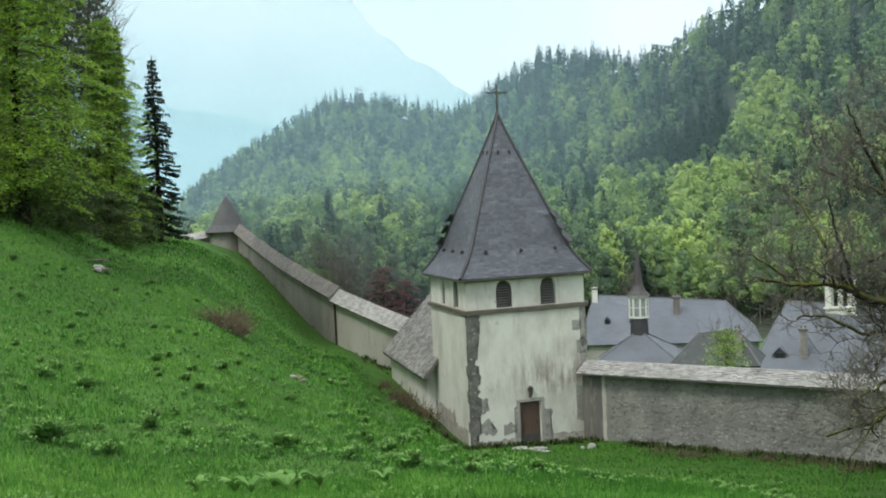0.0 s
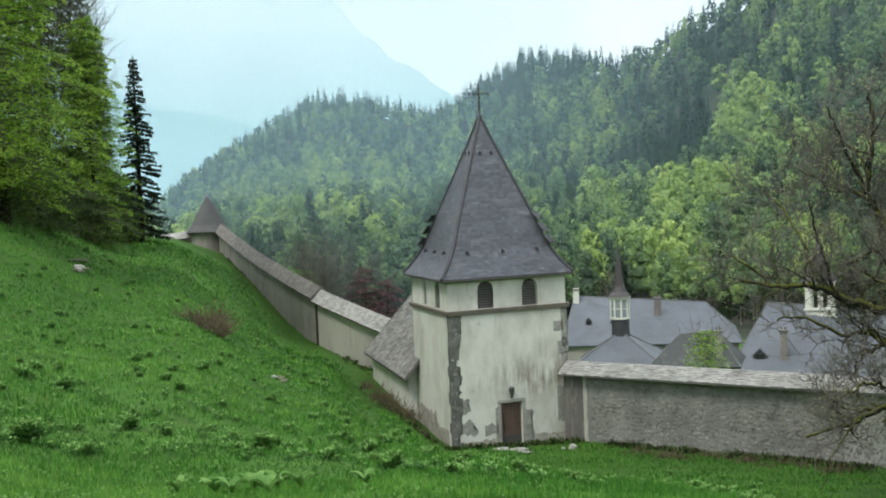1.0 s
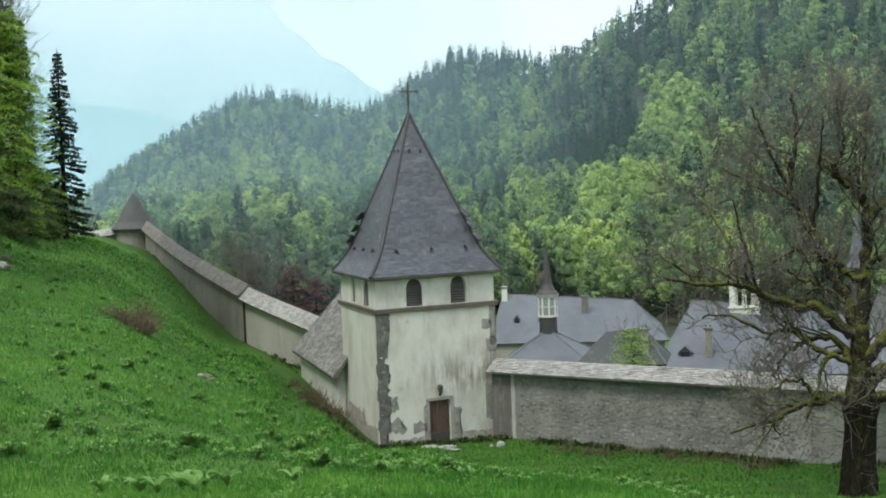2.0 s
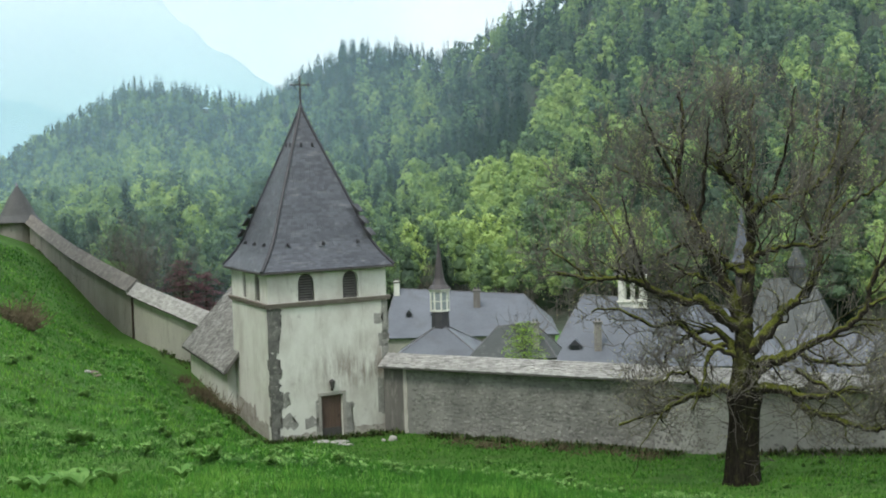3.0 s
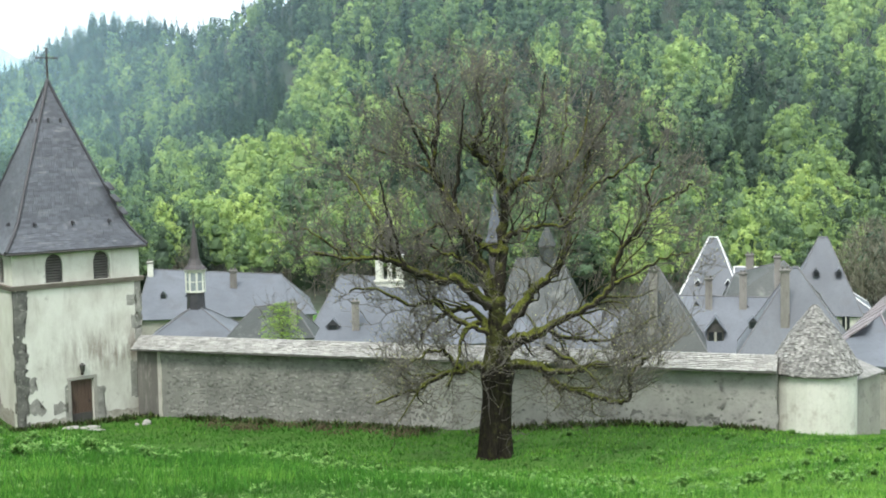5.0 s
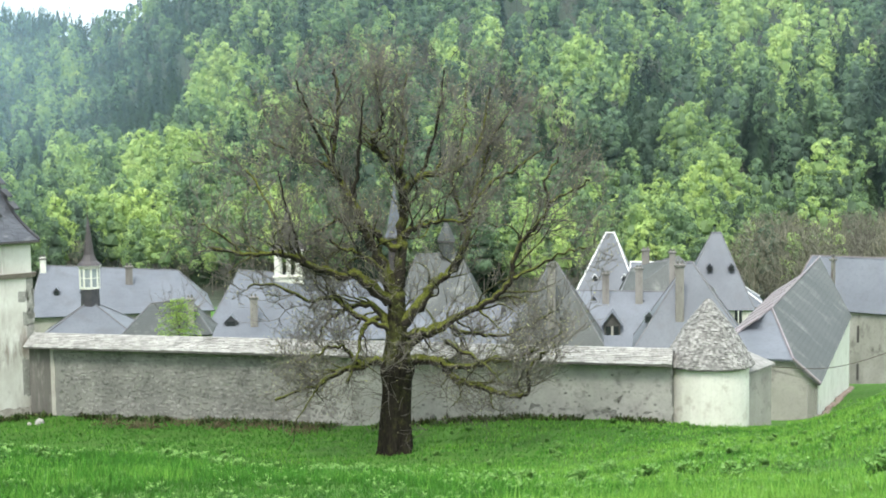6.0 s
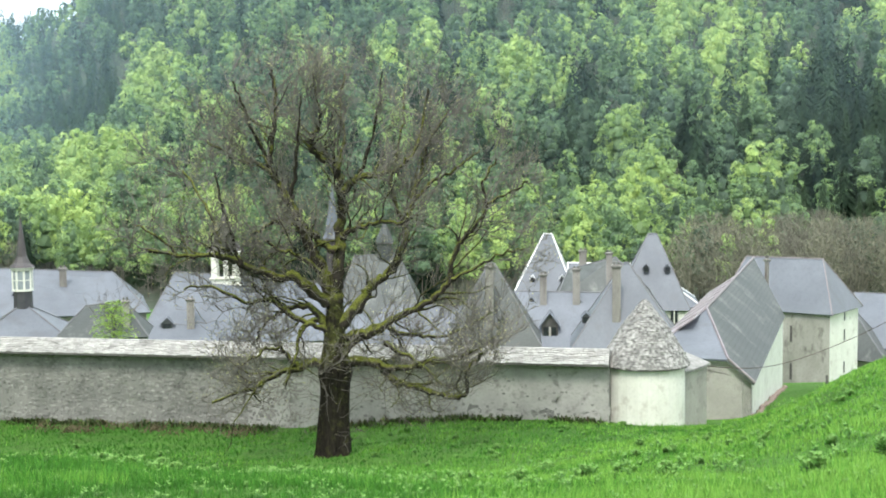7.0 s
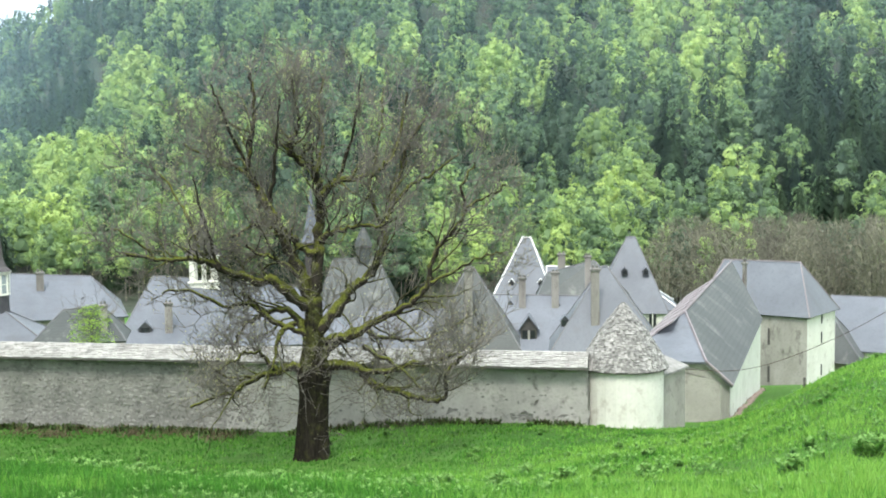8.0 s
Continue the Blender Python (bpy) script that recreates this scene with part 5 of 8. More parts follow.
# ---- barns at the lower gate ----
def near_barn():
    """A barn with a clipped gable towards the meadow, its ridge running back."""
    t = thing("near_barn", "stone barn with a steep greenish slate roof and clipped gable", "barn", at=(38.5, 46.0, 0))
    org = Vector((38.5, 46.0, 0))
    d, p = Vector((0.698, 0.716, 0)), Vector((-0.716, 0.698, 0))

    def at(q, s, z):
        return p * q + d * s + Vector((0, 0, z))
    length, half = 24.5, 2.9
    zr, ze, zl = 2.95, 0.42, 1.6
    slope = (zr - ze) / half
    q_left = 4.9
    back = 36.0

    def wall(pts, inner, mat, name="wall"):
        part(name, add_prism(bmesh.new(), inner, pts), mat, t)
    # clipped gable wall
    q1 = 1.2
    z1 = ze + q1 * slope
    q2 = half + (zr - z1) * (q_left - half) / (zr - zl)
    outline = [(0.18, -2.4), (4.5, -2.4), (4.5, zl - 0.1), (q2, z1 - 0.08), (q1, z1 - 0.08), (0.18, ze + 0.08)]
    wall([at(q, 0.25, z) for q, z in outline], [at(q, 0.7, z) for q, z in outline], PLASTER_GREY, "gable_wall")
    # long white wall
    outline = [(0.25, -2.6), (length, -4.6), (length, ze), (0.25, ze)]
    wall([at(0.18, s, z) for s, z in outline], [at(0.6, s, z) for s, z in outline], PLASTER_WHITE)
    outline = [(0.25, -2.6), (length, -4.6), (length, zl), (0.25, zl)]
    wall([at(4.5, s, z) for s, z in outline], [at(4.1, s, z) for s, z in outline], PLASTER_GREY)
    outline = [(0.2, -4.6), (4.5, -4.6), (4.5, zl), (half, zr), (0.2, ze)]
    wall([at(q, length, z) for q, z in outline], [at(q, length - 0.4, z) for q, z in outline], PLASTER_GREY, "gable_wall")
    # roof: right slope, left slope, clipped end
    hip = 6.5
    part("roof_slope", slab([at(0, 0, ze), at(0, length - 1, ze), at(half, back, zr), at(half, hip, zr), at(q1, 0, z1)], 0.13), SLATE_DARK, t, "greenish slate slope streaked with damp")
    part("roof_slope", slab([at(q_left, 0, zl), at(q2, 0, z1), at(half, hip, zr), at(half, length, zr), at(q_left, length, zl)], 0.13), LEAD, t)
    part("clipped_end", slab([at(q1, 0, z1), at(half, hip, zr), at(q2, 0, z1)], 0.10), SLATE_FAR, t, "pale slate triangle closing the gable")
    up = Vector((0, 0, 0.04))
    for a, b in ((at(q1, 0, z1), at(half, hip, zr)), (at(q2, 0, z1), at(half, hip, zr)), (at(half, hip, zr), at(half, back, zr)), (at(q1, 0, z1), at(0, 0, ze))):
        part("hip", tube(bmesh.new(), [a + up, b + up], [0.06, 0.06], 5), LEAD, t)
    for k in range(7):
        s0, s1 = hip * 0.5 + k * 3.0, hip * 0.5 + k * 3.0 + 2.98
        z_at = lambda q: zr + (zl - zr) * (q - half) / (q_left - half)
        part("lead_sheet", slab([at(half + 0.25, s0, z_at(half + 0.25) + 0.1), at(half + 0.25, s1, z_at(half + 0.25) + 0.06), at(q_left - 0.1, s1, z_at(q_left - 0.1) + 0.06), at(q_left - 0.1, s0, z_at(q_left - 0.1) + 0.1)], 0.06), LEAD, t, "stepped purple-grey lead roof sheet")
    # arch in the gable wall and footing stones
    bm = bmesh.new()
    pts = [(4.35, -1.4), (3.15, -1.4)] + [(3.75 - 0.6 * math.cos(math.pi * k / 8), 0.35 + 0.55 * math.sin(math.pi * k / 8)) for k in range(9)]
    add_prism(bm, [at(q, 0.24, z) for q, z in pts], [at(q, 0.21, z) for q, z in pts])
    part("arched_doorway", bm, WOOD_DARK, t, "dark arched doorway")
    rnd = random.Random(8)
    for k in range(34):
        s = 0.1 + k * 0.72
        q = at(0.05 - rnd.uniform(0, 0.18), s, 0) + org
        g = ground(q.x, q.y)
        m = Matrix.Translation(Vector((q.x, q.y, g)) - org) @ Matrix.Rotation(0.8 + rnd.uniform(-0.3, 0.3), 4, "Z")
        part("footing_stone", box((-0.34, -0.12, -0.6), (0.34, 0.12, rnd.uniform(0.02, 0.14)), m, 0.04), FOOTING, t, "reddish footing stone")


FOOTING = surface("reddish_footing_stone", (0.17, 0.12, 0.10), (0.24, 0.18, 0.15), 0.95, 2, 16, 0.5)
near_barn()


def other_barns():
    t, o = house("great_barn", "tall weathered stone barn with a hipped slate roof", [(67.6, 84.9), (71.6, 76.8), (77.1, 79.5), (73.1, 87.6)], -11, -2.15, [(70.6, 85.6, 1.75), (73.6, 79.8, 1.8)], None, (PLASTER_STAINED, PLASTER_WHITE, PLASTER_STAINED, PLASTER_STAINED), 0.3, 0.5, LEAD)
    for p, a in (((70.2, 79.6, -7.6), -1.11), ((70.2, 79.6, -4.6), -1.11)):
        m = Matrix.Translation(Vector(p) - o) @ Matrix.Rotation(a, 4, "Z")
        part("slit_window", box((-0.08, -0.06, 0), (0.08, 0.05, 1.3), m), WOOD_DARK, t)
    for f, z in ((0.5, -7.2), (0.5, -4.6), (0.5, -3.0)):
        q = Vector((71.6, 76.8, z)).lerp(Vector((77.1, 79.5, z)), f) - o
        part("slit_window", box((-0.07, -0.06, 0), (0.07, 0.06, 0.9), Matrix.Translation(q) @ Matrix.Rotation(0.46, 4, "Z")), GLASS_DARK, t)
    chimney(t, o, (68.2, 80.2, -2.4), 2.1, 0.42, 0.42, -1.1)
    house("barn_wing", "low wing behind the barn under a dark slate roof", [(78.8, 85.1), (80.1, 79.7), (86.8, 86.4), (85.6, 91.8)], -14, -7.08, [(82.0, 90.4, -3.45), (82.3, 86.0, -3.02)], SLATE_DARK)
    house("end_house", "white house with a long pale slate roof", [(82.8, 85.5), (89.6, 75.2), (99.8, 83.4), (93.0, 93.7)], -12, -6.7, [(88.2, 91.4, -2.9), (95.2, 81.4, -2.9)], None, PLASTER_WHITE)


PLASTER_STAINED = surface("stained_old_render", (0.20, 0.196, 0.172), (0.34, 0.33, 0.295), 0.92, 0.4, 6, 0.3, c3=(0.115, 0.108, 0.096), stretch=(1, 1, 0.5))
other_barns()


# ---- leaves in bulk ----
def leaf_quads(centres, normals, size, rng, aspect=0.8):
    """Loose four-cornered leaf sprays at centres, each turned to its normal, slightly folded out of square."""
    n = len(centres)
    normals = normals / np.maximum(np.linalg.norm(normals, axis=1, keepdims=True), 1e-6)
    ref = rng.normal(size=(n, 3))
    u = np.cross(normals, ref)
    u /= np.maximum(np.linalg.norm(u, axis=1, keepdims=True), 1e-6)
    w = np.cross(normals, u)
    s = (np.asarray(size) * np.ones(n))[:, None]
    k = rng.uniform(0.55, 1.0, (n, 4, 1))
    c = np.stack([u, w * aspect, -u, -w * aspect], 1) * s[:, None, :] * k
    return centres[:, None, :] + c


def leaf_tris(centres, normals, size, rng):
    """Loose three-cornered leaf sprays."""
    return leaf_quads(centres, normals, size, rng)[:, :3]


def lump(subdivide):
    """A faceted ball of unit radius: corners and triangles."""
    bm = bmesh.new()
    bmesh.ops.create_icosphere(bm, subdivisions=subdivide, radius=1.0)
    bm.verts.ensure_lookup_table()
    v = np.array([q.co[:] for q in bm.verts])
    t = np.array([[q.index for q in fc.verts] for fc in bm.faces])
    bm.free()
    return v, t


LUMPS = {1: lump(1)}


def broadleaf_template(rng, lobes, leaves, spread):
    """A billowing crown one unit high: rounded lobes of small leaf sprays round a heart tinted dark as inner shade, on
    a short stem.
    """
    def width(z):
        return 0.2 * np.sin(np.pi * np.clip((z - 0.1) / 0.92, 0, 1)) ** 0.75 * np.where(z > 0.6, 1 - 0.6 * (z - 0.6), 1)
    cz = np.sort(0.36 + 0.6 * (np.arange(lobes) + rng.uniform(0, 1, lobes)) / lobes)
    ca = np.arange(lobes) * 2.39996 + rng.uniform(-0.5, 0.5, lobes)
    out = np.stack([np.cos(ca), np.sin(ca), 0 * ca], 1)
    lean = rng.normal(size=2) * 0.03
    far = width(cz) * rng.uniform(0.5, 1.0, lobes) * (1 + 0.2 * np.sin(2 * ca + rng.uniform(0, 6)))
    mid = out * far[:, None] + np.stack([lean[0] * cz, lean[1] * cz, cz], 1)
    rho = rng.uniform(0.048, 0.10, lobes) * (1.16 - 0.4 * cz) * spread
    pick = rng.choice(lobes, lobes * leaves, p=rho**2 / np.sum(rho**2))
    way = rng.normal(size=(len(pick), 3)) + out[pick] * 0.75 + (0, 0, 0.75)
    way /= np.linalg.norm(way, axis=1, keepdims=True)
    c = mid[pick] + way * (rho[pick] * rng.uniform(0.8, 1.12, len(pick)))[:, None] * (1, 1, 0.85)
    size = math.sqrt(float(np.mean(rho**2)) * 2.3 * math.pi * 1.35 / leaves)
    q = leaf_tris(c, way + rng.normal(size=way.shape) * 0.4, rng.uniform(0.6, 1.3, len(pick)) * size, rng)
    lv, lt = LUMPS[1]
    solids = []
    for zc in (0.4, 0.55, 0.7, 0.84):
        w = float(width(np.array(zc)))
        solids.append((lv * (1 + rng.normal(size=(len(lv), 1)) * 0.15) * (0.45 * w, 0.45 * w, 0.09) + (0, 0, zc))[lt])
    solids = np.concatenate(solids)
    # hearts get a lower tint: shade between the lobes painted in
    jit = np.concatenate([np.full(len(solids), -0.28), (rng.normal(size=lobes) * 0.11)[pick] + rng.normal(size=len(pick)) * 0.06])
    trunk = np.array([[[-0.010, 0, 0], [0.010, 0, 0], [0, 0, 0.6]], [[0, -0.010, 0], [0, 0.010, 0], [0, 0, 0.6]]])
    return np.concatenate([solids, q]), trunk, jit


def conifer_template(rng, count):
    """A dense cone of drooping boughs, one unit high."""
    z = 1 - rng.uniform(0.0, 0.92, count) ** 0.6
    z = np.clip(z + rng.normal(size=count) * 0.012, 0.05, 0.985)
    a = rng.uniform(0, 2 * np.pi, count)
    r = (0.26 * (1 - z) ** 0.75 + 0.012) * (1 + 0.25 * np.sin(3 * a + 9 * z)) * np.sqrt(rng.uniform(0.3, 1.15, count))
    out = np.stack([np.cos(a), np.sin(a), np.zeros(count)], 1)
    side = np.stack([-np.sin(a), np.cos(a), np.zeros(count)], 1)
    up = np.array([0, 0, 1.0])
    tip = out * r[:, None] + up * (z - 0.035 * (1 - z) - 0.012 + rng.normal(size=count) * 0.012)[:, None] + side * (rng.normal(size=count) * 0.03)[:, None]
    root = out * (r * 0.45)[:, None] + up * (z + 0.03)[:, None]
    w = (0.95 / math.sqrt(count)) * (0.8 * (1 - z) + 0.2)[:, None] * rng.uniform(0.7, 1.3, (count, 1))
    return np.stack([root + side * w * 0.7, tip, root - side * w * 0.7], 1)


def bare_template(rng, count):
    """A leafless crown: fine twigs at all angles through a rounded crown, on a few thin stems."""
    z = rng.uniform(0.18, 0.9, count)
    a = rng.uniform(0, 2 * np.pi, count)
    reach = 0.22 * np.sin(np.pi * np.clip((z - 0.05) / 0.97, 0, 1)) ** 0.8 * np.sqrt(rng.uniform(0.02, 1.0, count))
    root = np.stack([np.cos(a) * reach, np.sin(a) * reach, z], 1)
    way = rng.normal(size=(count, 3)) * 0.55 + np.stack([np.cos(a) * 0.4, np.sin(a) * 0.4, 0.9 + 0 * a], 1)
    way /= np.linalg.norm(way, axis=1, keepdims=True)
    tip = root + way * rng.uniform(0.04, 0.13, count)[:, None]
    side = np.cross(way, rng.normal(size=(count, 3)))
    side /= np.maximum(np.linalg.norm(side, axis=1, keepdims=True), 1e-6)
    w = 0.085 / math.sqrt(count)
    twigs = np.stack([root + side * w, tip, root - side * w], 1)
    k = 7
    b = rng.uniform(0, 2 * np.pi, k)
    top = np.stack([np.cos(b) * 0.11, np.sin(b) * 0.11, rng.uniform(0.55, 0.9, k)], 1)
    foot = np.stack([-np.sin(b) * 0.008, np.cos(b) * 0.008, 0 * b], 1)
    return np.concatenate([twigs, np.stack([foot, top, -foot], 1)])


# groves on the mountainside: bearing and height as the standpoint sees them, and half-widths, in degrees
DARK_GROVES = [(32.7, 0.7, 1.1, 2.2), (41.1, 2.5, 1.4, 2.5), (43.4, 1.2, 1.5, 3.0), (37.8, -1.3, 0.9, 1.4), (42.2, -2.3, 1.4, 1.5), (45.2, 0.5, 1.1, 2.7), (11.0, 2.3, 1.5, 2.2), (31.0, -0.8, 1.1, 1.0), (36.7, 0.6, 0.9, 1.5), (25.8, 2.0, 2.2, 1.5), (9.6, 0.7, 1.2, 1.5), (22.9, 4.9, 1.5, 1.0), (5.9, 5.2, 3.2, 0.5), (11.0, 1.0, 1.1, 1.2), (12.2, 2.7, 1.0, 1.5), (6.9, 0.3, 1.4, 1.1), (12.9, 5.3, 1.5, 1.0), (4.1, 3.5, 1.7, 0.7), (-2.8, 3.9, 2.2, 0.4), (-5.8, 1.9, 0.9, 1.2), (15.6, 4.0, 1.2, 1.5)]
BRIGHT_GROVES = [(30.3, 4.5, 1.5, 1.2), (29.3, 2.3, 1.7, 1.1), (34.2, -1.8, 2.5, 1.5), (38.5, 4.7, 2.4, 1.5), (37.9, 2.5, 1.5, 1.5), (35.0, 1.9, 1.1, 2.0), (39.9, -1.6, 1.5, 1.1), (43.6, -0.7, 1.0, 1.1), (44.7, 4.6, 1.7, 1.0), (35.6, 4.7, 1.5, 1.5), (10.9, -1.5, 2.0, 1.2), (14.7, 1.3, 1.2, 1.2), (13.8, 4.2, 2.2, 1.0), (23.9, 4.4, 1.5, 1.2), (9.9, -4.3, 2.0, 0.6), (39.0, -3.4, 1.2, 0.6), (8.3, 2.0, 1.9, 1.1), (10.4, 5.2, 1.4, 0.9), (14.8, 2.7, 1.5, 1.0), (13.6, 1.1, 1.4, 1.4), (9.8, -1.3, 1.2, 1.1), (-5.4, 0.6, 2.0, 1.0), (-2.2, 0.0, 1.5, 1.0)]


def grove(b, e):
    """How dark (to 1) or bright (to -1) the wood is in one direction."""
    v = 0.0
    for groves, k in ((DARK_GROVES, 0.6), (BRIGHT_GROVES, -0.55)):
        for gb, ge, wb, we in groves:
            q = ((b - gb) / wb) ** 2 + ((e - ge) / we) ** 2
            if q < 4:
                v += k * math.exp(-0.7 * q)
    return v


def forest():
    """The wooded mountainside: broadleaf crowns in spring leaf, dark conifers and some bare crowns."""
    rng = np.random.default_rng(11)
    # finer crowns for the nearer slopes
    broad = [[broadleaf_template(rng, *c) for _ in range(8)] for c in ((20, 50, 1.0), (14, 30, 1.12), (9, 15, 1.5))]
    coni = [[conifer_template(rng, c) for _ in range(6)] for c in (1500, 460, 170)]
    bare = [[bare_template(rng, c) for _ in range(5)] for c in (620, 320, 130)]
    bag = {"broad": [], "coni": [], "bare": [], "trunk": []}
    tints = {"broad": [], "coni": [], "bare": []}
    d = 185.0
    while d < 2060:
        b = -17.0
        fine = 0 if d < 430 else 1 if d < 850 else 2
        while b < 50:
            d1, _ = rim(b)
            b += math.degrees((9.5 if d > 1000 else 6.2 if d < 340 else 9.0) / d) * rng.uniform(0.5, 1.5) * (0.55 if d > 0.93 * d1 else 1)
            dd = d * (1 + rng.uniform(-0.028, 0.028))
            if dd > d1 * 1.006 or (b < 3 and dd < 240) or (b < 20 and dd < 205) or (b < 30 and dd < 190) or (b > 36.5 and dd < 270 and rng.random() < 0.8):
                continue
            s = (dd - FOOT) / (d1 - FOOT)
            p = spot(b, dd)
            x, y = p.x, p.y
            z = ground(x, y)
            lie = grove(b, math.degrees(math.atan2(z + 14 - EYE, dd))) + (0.06 if 3 < b < 22 and dd > 380 else 0)
            n1 = noise.noise(Vector((x * 0.0075, y * 0.0075, 0.3))) + 0.55 * noise.noise(Vector((x * 0.025, y * 0.025, 4)))
            n2 = noise.noise(Vector((x * 0.011, y * 0.011, 9)))
            crest = 0.75 if s > 0.9 and 2 < b < 9 else 0.55 if s > 0.96 and b > -6 else 0.0
            if rng.random() < 0.27 + 0.4 * n1 + 0.9 * lie + crest - (0.12 if dd < 330 else 0):
                kind, h = "coni", rng.uniform(19, 31)
            elif rng.random() < (0.07 + 0.4 * max(-n2 - 0.05, 0)) * (1 if lie > -0.3 else 0.2):
                kind, h = "bare", rng.uniform(15, 22)
            else:
                kind, h = "broad", rng.uniform(20, 33)
            if dd < 420:
                h *= 0.44 + 0.5 * (dd - 185) / 235
            if s > 0.9:
                z -= (0.05 if kind == "coni" else 0.25) * h
            a = rng.uniform(0, 2 * np.pi)
            ca, sa = math.cos(a), math.sin(a)
            rot = np.array([[ca, -sa, 0], [sa, ca, 0], [0, 0, 1]])
            wide = rng.uniform(0.8, 1.15)
            sc = np.array([h * wide, h * wide, h])
            if kind == "coni":
                q = coni[fine][rng.integers(6)]
            elif kind == "bare":
                q = bare[fine][rng.integers(5)]
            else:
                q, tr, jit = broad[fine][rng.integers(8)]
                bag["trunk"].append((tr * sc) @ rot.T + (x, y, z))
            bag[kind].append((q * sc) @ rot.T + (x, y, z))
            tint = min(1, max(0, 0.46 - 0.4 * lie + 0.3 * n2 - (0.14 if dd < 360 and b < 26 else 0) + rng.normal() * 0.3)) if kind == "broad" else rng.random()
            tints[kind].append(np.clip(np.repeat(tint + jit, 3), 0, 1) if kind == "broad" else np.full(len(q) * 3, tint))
        d *= 1.0 + (0.036 if d < 340 else 0.042 if d < 470 else 0.036 if d < 900 else 0.032)
    # leafless thicket in the damp hollow
    for _ in range(150):
        p = spot(rng.uniform(37, 49), rng.uniform(175, 275))
        h = rng.uniform(8, 15)
        q = bare[0][rng.integers(5)]
        wide = rng.uniform(0.9, 1.5)
        bag["bare"].append(q * (h * wide, h * wide, h) + (p.x, p.y, ground(p.x, p.y)))
        tints["bare"].append(np.full(len(q) * 3, rng.random()))
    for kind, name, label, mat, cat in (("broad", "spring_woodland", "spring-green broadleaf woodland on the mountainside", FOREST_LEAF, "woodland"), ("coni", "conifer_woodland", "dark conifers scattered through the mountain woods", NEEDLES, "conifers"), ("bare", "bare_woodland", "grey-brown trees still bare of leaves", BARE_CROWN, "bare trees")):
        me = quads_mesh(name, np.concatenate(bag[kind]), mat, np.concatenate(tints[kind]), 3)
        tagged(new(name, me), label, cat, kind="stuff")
    me = quads_mesh("woodland_trunks", np.concatenate(bag["trunk"]), TWIG, None, 3)
    tagged(new("woodland_trunks", me), "slim trunks of the mountain woodland", "trunks", kind="stuff")


forest()


# ---- haze sheets in the valley and the far mountain backdrop ----
def mist():
    # upright translucent sheets, added to imitate the haze of distance
    m, n, l, b = shader("translucent_haze")
    tr = n.new("ShaderNodeBsdfTransparent")
    df = n.new("ShaderNodeBsdfDiffuse")
    tl = n.new("ShaderNodeBsdfTranslucent")
    for s in (df, tl):
        s.inputs["Color"].default_value = (0.58, 0.86, 0.98, 1)
    half = n.new("ShaderNodeMixShader")
    half.inputs[0].default_value = 0.5
    l.new(df.outputs["BSDF"], half.inputs[1])
    l.new(tl.outputs["BSDF"], half.inputs[2])
    thin = n.new("ShaderNodeMixShader")
    l.new(tr.outputs["BSDF"], thin.inputs[1])
    l.new(half.outputs["Shader"], thin.inputs[2])
    l.new(thin.outputs["Shader"], n["Material Output"].inputs["Surface"])
    at = n.new("ShaderNodeAttribute")
    at.attribute_name = "tint"
    l.new(at.outputs["Fac"], thin.inputs[0])
    # denser towards the left, thinner towards the right
    for d, dense, clear in ((240.0, 0.07, 0.0), (330.0, 0.05, 0.02), (430.0, 0.05, 0.024), (560.0, 0.05, 0.028), (720.0, 0.05, 0.026), (900.0, 0.05, 0.028), (1100.0, 0.05, 0.03), (1400.0, 0.05, 0.03)):
        verts, faces, thick = [], [], []
        for i in range(49):
            bb = -36 + 2 * i
            p = spot(bb, d)
            verts += [(p.x, p.y, -40), (p.x, p.y, 520)]
            u = eased(min(1, max(0, (bb + 1) / 16)))
            thick += [dense + (clear - dense) * u] * 2
            if i:
                j = 2 * i
                faces.append((j - 2, j, j + 1, j - 1))
        tagged(new("haze_sheet", mesh_of("haze_sheet", verts, faces, m, True, thick)), "translucent bluish sheet standing in for distance haze", "mist", "haze layers", "structure")


mist()


